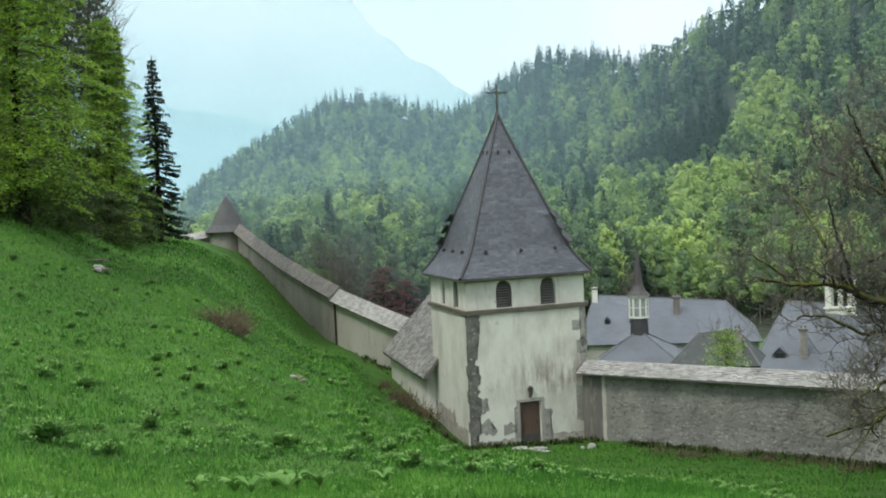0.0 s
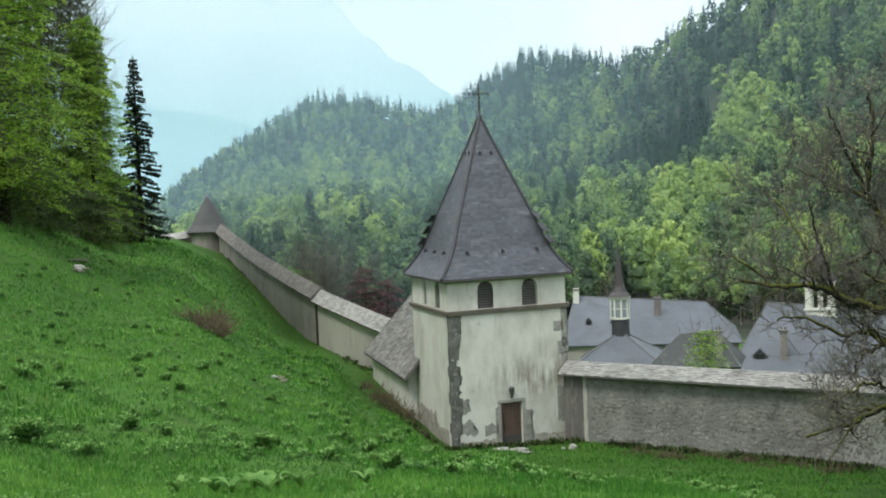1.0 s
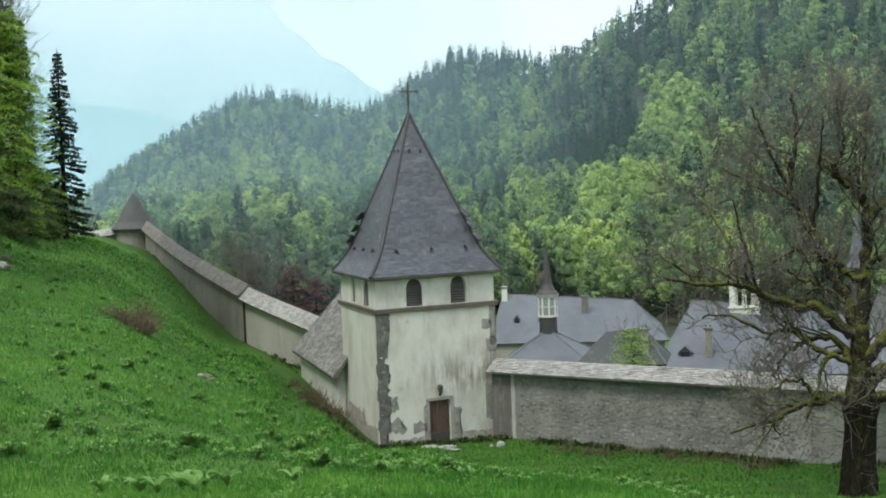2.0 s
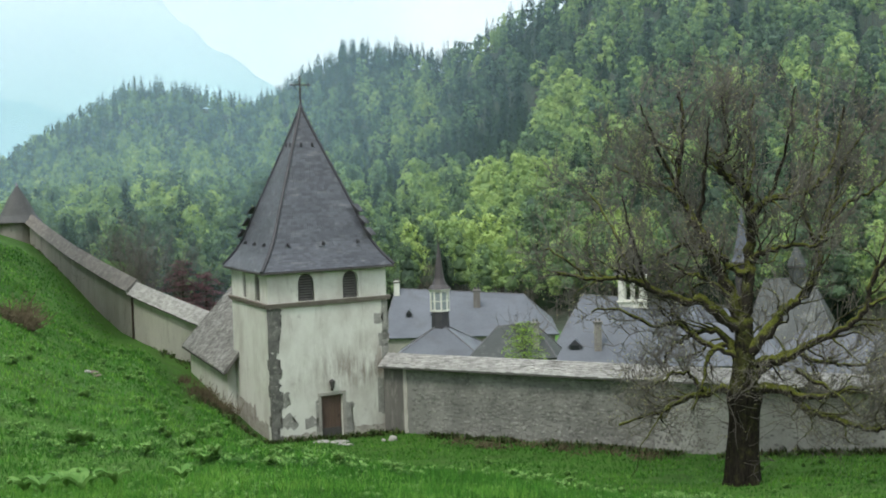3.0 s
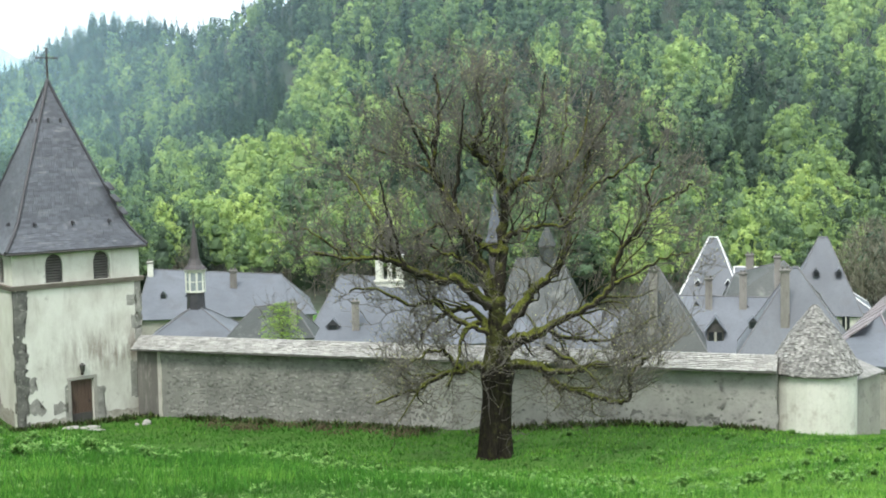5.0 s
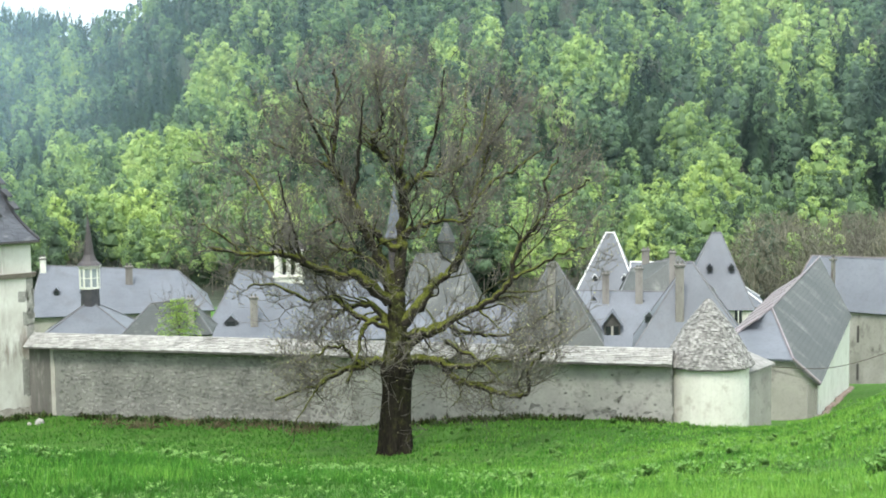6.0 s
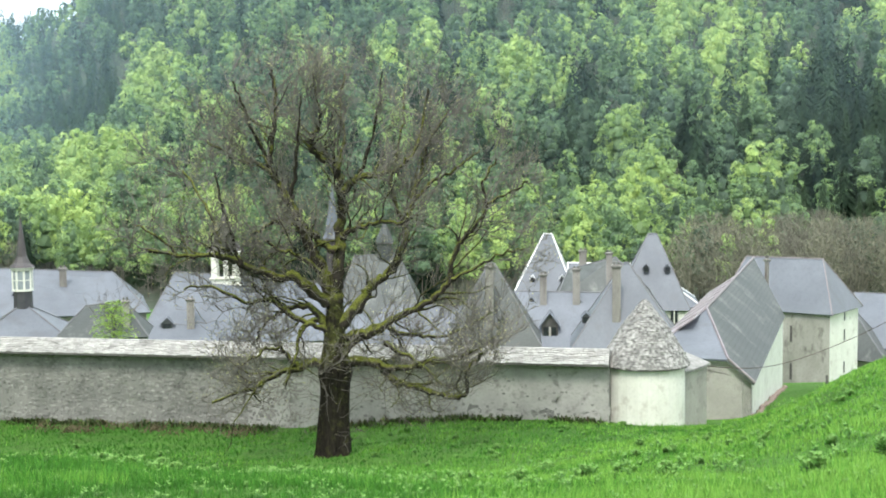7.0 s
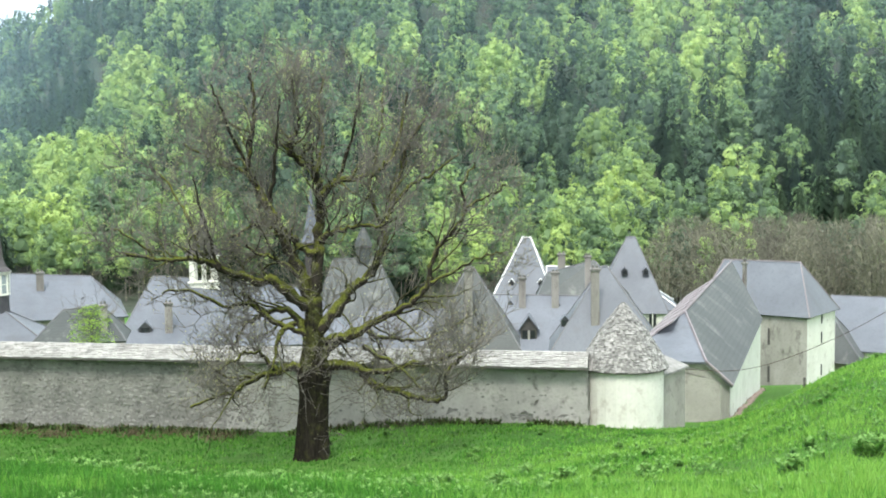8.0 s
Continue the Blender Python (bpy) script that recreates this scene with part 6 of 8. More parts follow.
def far_mountains():
    """Far mountain walls beyond the valley: glowing sheets, haze painted into the colour."""
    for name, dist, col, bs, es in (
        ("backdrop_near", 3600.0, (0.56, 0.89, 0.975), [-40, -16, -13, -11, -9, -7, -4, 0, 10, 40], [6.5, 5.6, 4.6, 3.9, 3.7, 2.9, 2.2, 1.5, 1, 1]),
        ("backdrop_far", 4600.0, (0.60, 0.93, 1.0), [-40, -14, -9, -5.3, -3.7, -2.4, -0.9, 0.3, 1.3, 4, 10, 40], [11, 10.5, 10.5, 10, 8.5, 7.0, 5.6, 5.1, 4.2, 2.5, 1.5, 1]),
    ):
        m, n, l, b = shader(name + "_haze_glow")
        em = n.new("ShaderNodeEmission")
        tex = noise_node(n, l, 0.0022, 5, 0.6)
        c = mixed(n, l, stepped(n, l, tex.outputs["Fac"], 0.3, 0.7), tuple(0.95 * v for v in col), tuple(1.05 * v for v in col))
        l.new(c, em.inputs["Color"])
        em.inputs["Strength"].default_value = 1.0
        # see-through towards the top, standing in for cloud on the heights
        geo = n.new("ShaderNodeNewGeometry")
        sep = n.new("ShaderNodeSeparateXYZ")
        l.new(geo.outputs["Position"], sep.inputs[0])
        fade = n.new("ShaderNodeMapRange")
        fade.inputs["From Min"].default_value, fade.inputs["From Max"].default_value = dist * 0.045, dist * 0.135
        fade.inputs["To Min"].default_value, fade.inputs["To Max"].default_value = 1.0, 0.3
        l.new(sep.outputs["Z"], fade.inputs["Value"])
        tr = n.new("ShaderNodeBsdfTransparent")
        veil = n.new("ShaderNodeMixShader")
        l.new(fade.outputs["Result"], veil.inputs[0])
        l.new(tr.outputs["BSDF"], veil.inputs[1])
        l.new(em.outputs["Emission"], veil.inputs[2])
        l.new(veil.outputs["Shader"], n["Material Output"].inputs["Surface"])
        verts, faces = [], []
        steps = 200
        for i in range(steps + 1):
            bb = -40 + 80 * i / steps
            e = float(np.interp(bb, bs, es)) + 0.3 * noise.noise(Vector((bb * 0.9, dist, 0))) + 0.12 * noise.noise(Vector((bb * 3, dist, 2))) + 0.05 * noise.noise(Vector((bb * 9, dist, 2)))
            p = spot(bb, dist)
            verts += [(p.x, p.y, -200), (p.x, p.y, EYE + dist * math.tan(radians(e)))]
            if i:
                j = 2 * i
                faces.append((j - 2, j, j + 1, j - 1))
        tagged(new(name, mesh_of(name, verts, faces, m, True)), "glowing mountain backdrop with haze painted into its pale blue", "mountain", kind="structure")


far_mountains()


# ---- the old bare tree before the wall ----
class Branches:
    """Collects tapered round limbs into one mesh."""

    def __init__(self):
        self.v, self.f = [], []

    def limb(self, pts, radii, sides):
        base = len(self.v)
        side = Vector((0.31, 0.87, 0.38))
        for i, p in enumerate(pts):
            d = (pts[min(i + 1, len(pts) - 1)] - pts[max(i - 1, 0)]).normalized()
            u = d.cross(side)
            if u.length < 0.1:
                u = d.cross(Vector((1, 0, 0)))
            u.normalize()
            w = d.cross(u)
            for k in range(sides):
                a = 2 * math.pi * k / sides
                self.v.append(p + (u * math.cos(a) + w * math.sin(a)) * radii[i])
        for i in range(len(pts) - 1):
            for k in range(sides):
                a, b = base + i * sides + k, base + i * sides + (k + 1) % sides
                self.f.append((a, b, b + sides, a + sides))

    def mesh(self, name, mat, smooth=True):
        return mesh_of(name, self.v, self.f, mat, smooth)


def smooth_line(pts, n):
    """Points along a soft curve through the given ones."""
    out = []
    for i in range(len(pts) - 1):
        p0, p1, p2, p3 = pts[max(i - 1, 0)], pts[i], pts[i + 1], pts[min(i + 2, len(pts) - 1)]
        for k in range(n):
            t = k / n
            out.append(0.5 * ((2 * p1) + (p2 - p0) * t + (2 * p0 - 5 * p1 + 4 * p2 - p3) * t * t + (3 * p1 - p0 - 3 * p2 + p3) * t**3))
    out.append(pts[-1].copy())
    return out


def wander(rnd, start, way, length, steps, bend, lift):
    pts = [start]
    d = way.normalized()
    for _ in range(steps):
        d = (d + Vector((rnd.gauss(0, bend), rnd.gauss(0, bend), rnd.gauss(0, bend) + lift))).normalized()
        pts.append(pts[-1] + d * length / steps)
    return pts


def trunk_bark():
    """Almost black furrowed bark, with moss growing in a collar under the first fork and low on the foot."""
    mt, n, l, b = shader("dark_trunk_bark")
    groove = noise_node(n, l, 9, 6, 0.7, (1.6, 1.6, 0.22))
    patch = noise_node(n, l, 3.2, 5, 0.7)
    grain = noise_node(n, l, 26, 4, 0.6)
    bark = mixed(n, l, stepped(n, l, groove.outputs["Fac"], 0.38, 0.66), (0.008, 0.007, 0.006), (0.034, 0.029, 0.021))
    g = n.new("ShaderNodeTexCoord")
    sep = n.new("ShaderNodeSeparateXYZ")
    l.new(g.outputs["Object"], sep.inputs[0])
    high = stepped(n, l, sep.outputs["Z"], 1.6, 3.4)
    add = n.new("ShaderNodeMath")
    add.operation = "ADD"
    l.new(high, add.inputs[0])
    l.new(patch.outputs["Fac"], add.inputs[1])
    moss = mixed(n, l, stepped(n, l, grain.outputs["Fac"], 0.35, 0.65), (0.03, 0.033, 0.012), (0.10, 0.108, 0.03))
    part_moss = mixed(n, l, stepped(n, l, patch.outputs["Fac"], 0.52, 0.70), bark, mixed(n, l, 0.45, bark, moss))
    l.new(mixed(n, l, stepped(n, l, add.outputs[0], 1.40, 1.6), part_moss, moss), b.inputs["Base Color"])
    b.inputs["Roughness"].default_value = 0.95
    b.inputs["Specular IOR Level"].default_value = 0.1
    bp = n.new("ShaderNodeBump")
    bp.inputs["Strength"].default_value, bp.inputs["Distance"].default_value = 1.0, 0.09
    l.new(groove.outputs["Fac"], bp.inputs["Height"])
    l.new(bp.outputs["Normal"], b.inputs["Normal"])
    return mt


TRUNK_BARK = trunk_bark()


def old_tree(centre):
    rnd = random.Random(21)
    base = on_ground(centre.x, centre.y)
    right = Vector((centre.y, -centre.x, 0)).normalized()
    away = Vector((centre.x, centre.y, 0)).normalized()
    t = thing("old_tree", "large old bare tree with mossy limbs and opening buds", "tree", at=base)

    def P(x, z, y=0.0):
        return right * x + away * y + Vector((0, 0, z))
    limbs = []

    def bough(line, d0, d1, r0, r1):
        """A limb through points across and up, its depth at both ends and its first and last radius."""
        limbs.append((line, d0, d1, r0, r1))
    # the leader and the great limbs
    bough([(0.04, 3.44), (0.12, 4.23), (0.12, 5.42), (0.24, 6.4), (0.32, 7.38), (0.36, 8.36), (0.41, 9.13), (0.38, 9.72)], 0, 0.2, 0.26, 0.11)
    bough([(0.38, 9.63), (0.18, 10.11), (-0.08, 10.35), (-0.48, 10.52), (-0.62, 10.86), (-0.57, 11.19), (-0.34, 11.44), (-0.36, 12.25), (-0.54, 13.22)], 0, -0.6, 0.13, 0.03)
    bough([(0.39, 9.17), (0.76, 9.52), (1.15, 9.74), (1.84, 9.85), (2.51, 10.11), (2.91, 10.45), (3.3, 11.6), (3.51, 12.75)], 0, 0.9, 0.12, 0.03)
    bough([(-0.03, 5.32), (-0.28, 6.45), (-0.7, 7.32), (-1.03, 8.11), (-1.37, 8.82), (-1.79, 9.61), (-2.07, 10.14), (-1.98, 10.83), (-1.86, 11.51), (-1.81, 12.48), (-1.93, 13.44)], 0, 0.9, 0.2, 0.04)
    bough([(-0.13, 5.32), (-0.72, 5.93), (-1.25, 6.29), (-1.93, 6.37), (-2.45, 6.57), (-3.06, 6.83), (-3.51, 7.11), (-4.03, 7.23), (-5.07, 7.21), (-6.13, 7.48)], 0, -1.4, 0.2, 0.045)
    bough([(0.24, 7.18), (-0.35, 7.49), (-0.69, 7.85), (-1.21, 8.11), (-1.89, 8.22), (-2.42, 7.88), (-2.88, 7.72)], 0, 1.3, 0.13, 0.03)
    bough([(0.03, 6.21), (-0.88, 6.89), (-1.3, 7.15), (-1.74, 7.26), (-2.11, 7.62)], 0, -0.9, 0.1, 0.03)
    bough([(0.34, 7.68), (0.64, 7.88), (1.05, 8.07), (1.75, 8.2), (2.36, 8.11), (2.78, 8.41)], 0, -1.2, 0.11, 0.035)
    bough([(0.3, 4.62), (1.01, 5.37), (1.37, 5.89), (1.83, 6.24), (2.26, 6.74), (2.52, 7.27), (2.63, 7.97), (2.8, 8.66), (3.07, 9.51), (3.32, 10.21), (3.6, 11.02), (4.27, 11.97)], 0, 1.3, 0.19, 0.035)
    bough([(0.25, 4.13), (0.88, 4.26), (1.53, 4.39), (2.23, 4.82), (2.94, 5.15), (3.63, 5.68), (4.08, 6.21), (4.16, 6.88), (4.52, 7.59), (4.77, 7.93), (5.23, 8.7), (5.13, 9.48), (5.6, 10.3)], 0, -1.5, 0.16, 0.03)
    bough([(0.27, 3.24), (1.16, 3.33), (1.78, 3.06), (2.03, 2.7), (2.73, 2.51), (3.42, 2.32), (4.12, 2.18), (4.55, 2.39), (4.52, 3.09), (5.07, 3.77)], 0, -1.7, 0.19, 0.035)
    bough([(1.55, 3.22), (2.74, 3.09), (3.43, 3.3), (4.31, 3.35), (5.17, 3.61), (6.14, 4.15)], -0.5, 0.9, 0.11, 0.025)
    bough([(1.76, 4.02), (2.4, 3.59), (3.09, 3.22), (3.59, 2.68), (4.09, 2.6)], -0.3, -1.3, 0.08, 0.02)
    bough([(0.38, 3.64), (0.98, 4.22), (1.66, 4.51), (2.44, 4.2), (3.42, 3.99), (4.59, 4.17), (5.76, 4.75)], 0, 1.6, 0.13, 0.025)
    bough([(-0.16, 3.15), (-0.76, 3.35), (-1.3, 3.17), (-1.66, 3.11), (-2.17, 2.93), (-2.71, 2.66), (-3.26, 2.49), (-4.05, 2.28)], 0, -1.3, 0.16, 0.03)
    bough([(-1.21, 3.21), (-1.37, 3.45), (-1.64, 3.82), (-2.15, 3.91), (-2.7, 3.66), (-3.17, 3.39)], -0.3, -0.9, 0.09, 0.025)
    bough([(-0.14, 4.24), (-0.48, 5.03), (-0.99, 5.26), (-1.62, 5.15), (-1.96, 4.87), (-2.42, 4.53), (-2.69, 4.0)], 0, 1.2, 0.14, 0.03)
    bough([(-0.14, 4.39), (-0.74, 4.68), (-1.1, 4.32), (-1.29, 3.64), (-1.66, 2.83)], 0, -1.2, 0.11, 0.025)
    bough([(-0.1, 4.83), (-1.07, 4.74), (-2.05, 5.45), (-3.03, 5.37), (-4.2, 5.88), (-5.19, 5.79)], 0, 1.6, 0.12, 0.025)
    bough([(-1.79, 9.61), (-2.39, 10.22), (-2.91, 10.28), (-3.51, 10.57), (-4.28, 11.07)], 0.6, 1.1, 0.07, 0.025)
    bough([(-2.07, 10.14), (-2.52, 11.13), (-2.85, 12.11), (-3.16, 12.98)], 0.7, -0.7, 0.08, 0.02)
    bough([(0.28, 10.01), (0.53, 11.08), (0.42, 12.04), (0.57, 13.29)], -0.2, 0.9, 0.08, 0.02)
    bough([(1.05, 9.7), (1.46, 10.86), (1.67, 12.01), (1.82, 13.26)], 0.4, -1, 0.07, 0.02)
    bough([(2.8, 8.66), (3.67, 9.46), (4.64, 10.03), (5.41, 10.59)], 0.9, 1.8, 0.08, 0.02)
    bough([(5.23, 8.7), (5.98, 9.13), (6.6, 9.51)], -1.2, -1.4, 0.05, 0.02)
    bough([(-3.51, 7.11), (-3.91, 8.24), (-4.47, 9.22), (-5.04, 10.01)], -0.8, 0.5, 0.08, 0.02)
    bough([(-5.07, 7.21), (-5.73, 7.87), (-6.51, 8.28)], -1.1, -1.3, 0.05, 0.02)
    bough([(-3.06, 6.83), (-3.31, 7.83), (-3.55, 8.91), (-3.72, 9.99)], -0.7, -1.8, 0.07, 0.02)
    bough([(-1.37, 8.82), (-1.14, 9.95), (-1.06, 11.11), (-0.9, 12.46)], 0.3, -1.3, 0.08, 0.02)
    bough([(2.63, 7.97), (2.21, 9.11), (2.32, 10.27), (2.63, 11.61), (2.74, 12.96)], 0.8, 2, 0.08, 0.02)
    bough([(4.08, 6.21), (4.8, 6.53), (5.68, 7.1), (6.45, 7.28)], -0.9, -1.9, 0.06, 0.02)
    bough([(1.93, 2.78), (2.22, 2.42), (2.18, 2.06), (1.92, 1.86)], -0.6, -1, 0.04, 0.012)
    # trunk with a flared foot
    trunk = bmesh.new()
    ring = []
    prof = [(-0.5, 0.74), (0.0, 0.66), (0.2, 0.60), (0.7, 0.55), (1.4, 0.53), (2.2, 0.51), (2.6, 0.52), (2.9, 0.60), (3.15, 0.61), (3.4, 0.5), (3.9, 0.40), (4.6, 0.34), (5.3, 0.29), (6.0, 0.2)]
    for k, (z, r) in enumerate(prof):
        row = []
        for q in range(18):
            a = 2 * math.pi * q / 18
            w = 1 + 0.10 * math.sin(5 * a + 0.6) * max(0, 1 - z / 3) + 0.05 * math.sin(9 * a + z * 2) + 0.03 * math.sin(3 * a - z)
            lean = P(0.02 * z, 0)
            row.append(trunk.verts.new(lean + Vector((math.cos(a) * r * w, math.sin(a) * r * w, z))))
        if ring:
            for q in range(18):
                trunk.faces.new((ring[q], ring[(q + 1) % 18], row[(q + 1) % 18], row[q]))
        ring = row
    trunk.faces.new(ring)
    tk = part("trunk", trunk, TRUNK_BARK, t, "thick dark furrowed trunk")
    tk.data.polygons.foreach_set("use_smooth", [True] * len(tk.data.polygons))
    twigs, fine = Branches(), Branches()
    buds, bud_n = [], []
    starts = []
    for pts, d0, d1, r0, r1 in limbs:
        raw = [P(x, z, d0 + (d1 - d0) * (k / (len(pts) - 1)) ** 1.3 + rnd.gauss(0, 0.08)) for k, (x, z) in enumerate(pts)]
        line = smooth_line(raw, 5)
        line = [p + Vector((rnd.gauss(0, 0.035), rnd.gauss(0, 0.035), rnd.gauss(0, 0.035))) if 0 < k < len(line) - 1 else p for k, p in enumerate(line)]
        n = len(line)
        rad = [1.3 * (r0 + (r1 - r0) * (k / (n - 1)) ** 0.62) for k in range(n)]
        one = Branches()
        one.limb(line, [r * (0.92 + 0.10 * math.sin(k * 1.9) + rnd.uniform(-0.1, 0.16)) for k, r in enumerate(rad)], 9)
        part("limb", one.mesh("limb", MOSSY), None, t, "crooked limb with patches of green moss")
        for k in range(5 + len(starts) % 2, n, 3):
            starts.append((line[k], (line[k] - line[k - 1]).normalized(), rad[k], k / n))
    centre_c = Vector((0, 0, 7.6))

    def inside(p):
        x, y = p.dot(right), p.dot(away)
        return (x / 7.7) ** 2 + (y / 6.4) ** 2 + ((p.z - 7.7) / 6.9) ** 2 < 1.0

    def spread(way, ang):
        ref = Vector((rnd.gauss(0, 1), rnd.gauss(0, 1), rnd.gauss(0, 1)))
        s = way.cross(ref).normalized()
        return (way * math.cos(ang) + s * math.sin(ang)).normalized()
    for p, way, r, f in starts:
        for _ in range(2 if f > 0.6 or rnd.random() < 0.5 else 1):
            outw = (p - Vector((0, 0, 5.5))).normalized()
            w = (spread(way, rnd.uniform(0.6, 1.2)) + outw * 0.55 + Vector((0, 0, 0.15))).normalized()
            ln = rnd.uniform(1.1, 2.9) * (0.6 + 0.5 * f)
            b1 = wander(rnd, p, w, ln, 7, 0.34, 0.06)
            if not inside(b1[3]):
                continue
            rb = min(r * 0.45, 0.045)
            own = Branches()
            own.limb(b1, [rb * (1 - 0.75 * k / 7) for k in range(8)], 5)
            part("branch", own.mesh("branch", MOSSY if rb > 0.033 else TWIG), None, t)
            for k in range(2, 8):
                for _ in range(2 if k > 3 else 1):
                    d2 = (b1[k] - b1[k - 1]).normalized()
                    w2 = (spread(d2, rnd.uniform(0.5, 1.1)) + Vector((0, 0, 0.18))).normalized()
                    l2 = rnd.uniform(0.45, 1.15)
                    b2 = wander(rnd, b1[k], w2, l2, 4, 0.25, 0.08)
                    if not inside(b2[2]):
                        continue
                    twigs.limb(b2, [0.014, 0.012, 0.010, 0.008, 0.006], 3)
                    for m in range(1, 5):
                        d3 = (b2[m] - b2[m - 1]).normalized()
                        w3 = (spread(d3, rnd.uniform(0.4, 0.9)) + Vector((0, 0, 0.35))).normalized()
                        b3 = wander(rnd, b2[m], w3, rnd.uniform(0.2, 0.55), 1, 0.2, 0.12)
                        fine.limb(b3, [0.0075, 0.005], 3)
                        if rnd.random() < 0.9:
                            for _ in range(1):
                                buds.append(b3[-1] + Vector((rnd.gauss(0, 0.025), rnd.gauss(0, 0.025), rnd.gauss(0.02, 0.03))))
                                bud_n.append(d3 + Vector((rnd.gauss(0, 1), rnd.gauss(0, 1), rnd.gauss(0, 0.4))))
    ob = part("side_brushwood", twigs.mesh("side_brushwood", TWIG), None, t, "grey-brown spreading side twigs")
    ob["kind"] = "stuff"
    ob = part("fine_brushwood", fine.mesh("fine_brushwood", TWIG, False), None, t, "dense fine upright twigs")
    ob["kind"] = "stuff"
    rng = np.random.default_rng(4)
    q = leaf_quads(np.array(buds), np.array(bud_n), rng.uniform(0.03, 0.06, len(buds)), rng, 0.4)
    ob = part("bud_growth", quads_mesh("bud_growth", q, BUD, np.repeat(rng.random(len(buds)), 4)), None, t, "yellow-green opening buds")
    ob["kind"] = "stuff"
    # shoots round the trunk
    shoots = Branches()
    for k in range(26):
        a = rnd.uniform(0, 2 * math.pi)
        z = rnd.uniform(1.2, 3.2)
        s = Vector((0.5 * math.cos(a), 0.5 * math.sin(a), z))
        shoots.limb(wander(rnd, s, Vector((math.cos(a), math.sin(a), 0.4)), rnd.uniform(0.5, 1.3), 4, 0.25, 0.05), [0.014, 0.012, 0.01, 0.008, 0.006], 3)
    part("shoot_growth", shoots.mesh("shoot_growth", TWIG), None, t)


old_tree(spot(21.46, 45.0))


# ---- the edge of the wood on the slope ----
def layered_tree(name, label, bearing, dist, height, radius, low, boughs, tint, seed, cone=0.5, leaf=0.11, mat=None, twiggy=0, leaves=150, heart=True):
    """A broadleaf tree: tapered trunk and drooping boughs, each carrying a flat fan of leaf sprays; cone 0 is a round crown, 1 widest at the foot."""
    rnd = random.Random(seed)
    rng = np.random.default_rng(seed)
    p = spot(bearing, dist)
    base = on_ground(p.x, p.y, -0.1)
    t = thing(name, label, "tree", at=base)
    trunk = Branches()
    line = [Vector((rnd.gauss(0, 0.06), rnd.gauss(0, 0.06), z)) for z in np.linspace(-0.3, height * 0.94, 10)]
    trunk.limb(line, [0.011 * height * (1 - 0.9 * k / 9) + 0.02 for k in range(10)], 9)
    part("trunk", trunk.mesh("trunk", BARK), None, t, "dark slender trunk")
    limbs = Branches()
    cs, ns, tn = [], [], []
    for k in range(boughs):
        f = (k + rnd.random()) / boughs
        z = low + (height - low) * f
        round_ = math.sin(math.pi * min(1, 0.14 + 0.85 * f)) ** 0.6
        taper = (1 - f) ** 0.7 * min(1, 0.55 + 4 * f)
        ln = radius * (round_ * (1 - cone) + taper * cone) * rnd.uniform(0.6, 1.12) + 0.25
        a = k * 2.39996 + rnd.uniform(-0.4, 0.4)
        out = np.array((math.cos(a), math.sin(a), 0.0))
        side = np.array((-out[1], out[0], 0.0))
        rise = rnd.uniform(0.1, 0.5) * (0.35 + f)

        def along(u):
            return out * (ln * u)[:, None] + np.array((0, 0, 1.0)) * (z + ln * (rise * u - 0.42 * u * u))[:, None]
        limbs.limb([Vector(v) for v in along(np.array([0.0, 0.35, 0.7, 1.0]))], [0.012 * ln + 0.012, 0.009 * ln + 0.01, 0.012, 0.006], 4)
        n = int(leaves * (0.35 + 0.65 * min(1.6, ln / radius)))
        u = 1 - 0.8 * rng.random(n) ** 1.25
        fan = 0.36 * ln * np.sin(np.pi * np.clip(0.1 + 0.82 * u, 0, 1)) + 0.12
        v = rng.uniform(-1, 1, n)
        v = np.round(v * 4) / 4 + rng.normal(size=n) * 0.07
        c = along(u - 0.12 * np.abs(v)) + side * (fan * v)[:, None]
        c[:, 2] += -0.14 * np.abs(fan * v) + rng.normal(size=n) * 0.05
        cs.append(c)
        ns.append(out * 0.35 + (0, 0, 1.0) + rng.normal(size=(n, 3)) * 0.38)
        # tint falls towards the trunk: crown shade put into leaf colour
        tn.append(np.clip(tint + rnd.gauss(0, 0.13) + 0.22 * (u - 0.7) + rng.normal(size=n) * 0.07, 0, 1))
    part("bough_frame", limbs.mesh("bough_frame", TWIG), None, t)["kind"] = "stuff"
    cs, ns, tn = np.concatenate(cs), np.concatenate(ns), np.concatenate(tn)
    size = rng.uniform(leaf * 0.6, leaf, len(cs))
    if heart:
        # large leaves close to the trunk, inner shade painted as a darker tint
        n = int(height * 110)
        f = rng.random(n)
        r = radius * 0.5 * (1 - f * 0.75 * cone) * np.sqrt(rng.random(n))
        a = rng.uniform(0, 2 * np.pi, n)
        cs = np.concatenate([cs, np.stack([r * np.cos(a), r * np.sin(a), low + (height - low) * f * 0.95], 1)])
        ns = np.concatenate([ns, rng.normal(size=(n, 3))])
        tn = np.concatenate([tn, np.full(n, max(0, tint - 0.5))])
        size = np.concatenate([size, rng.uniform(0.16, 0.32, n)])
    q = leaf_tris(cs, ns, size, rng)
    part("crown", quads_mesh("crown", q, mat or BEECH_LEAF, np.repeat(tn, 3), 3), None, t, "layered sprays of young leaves")
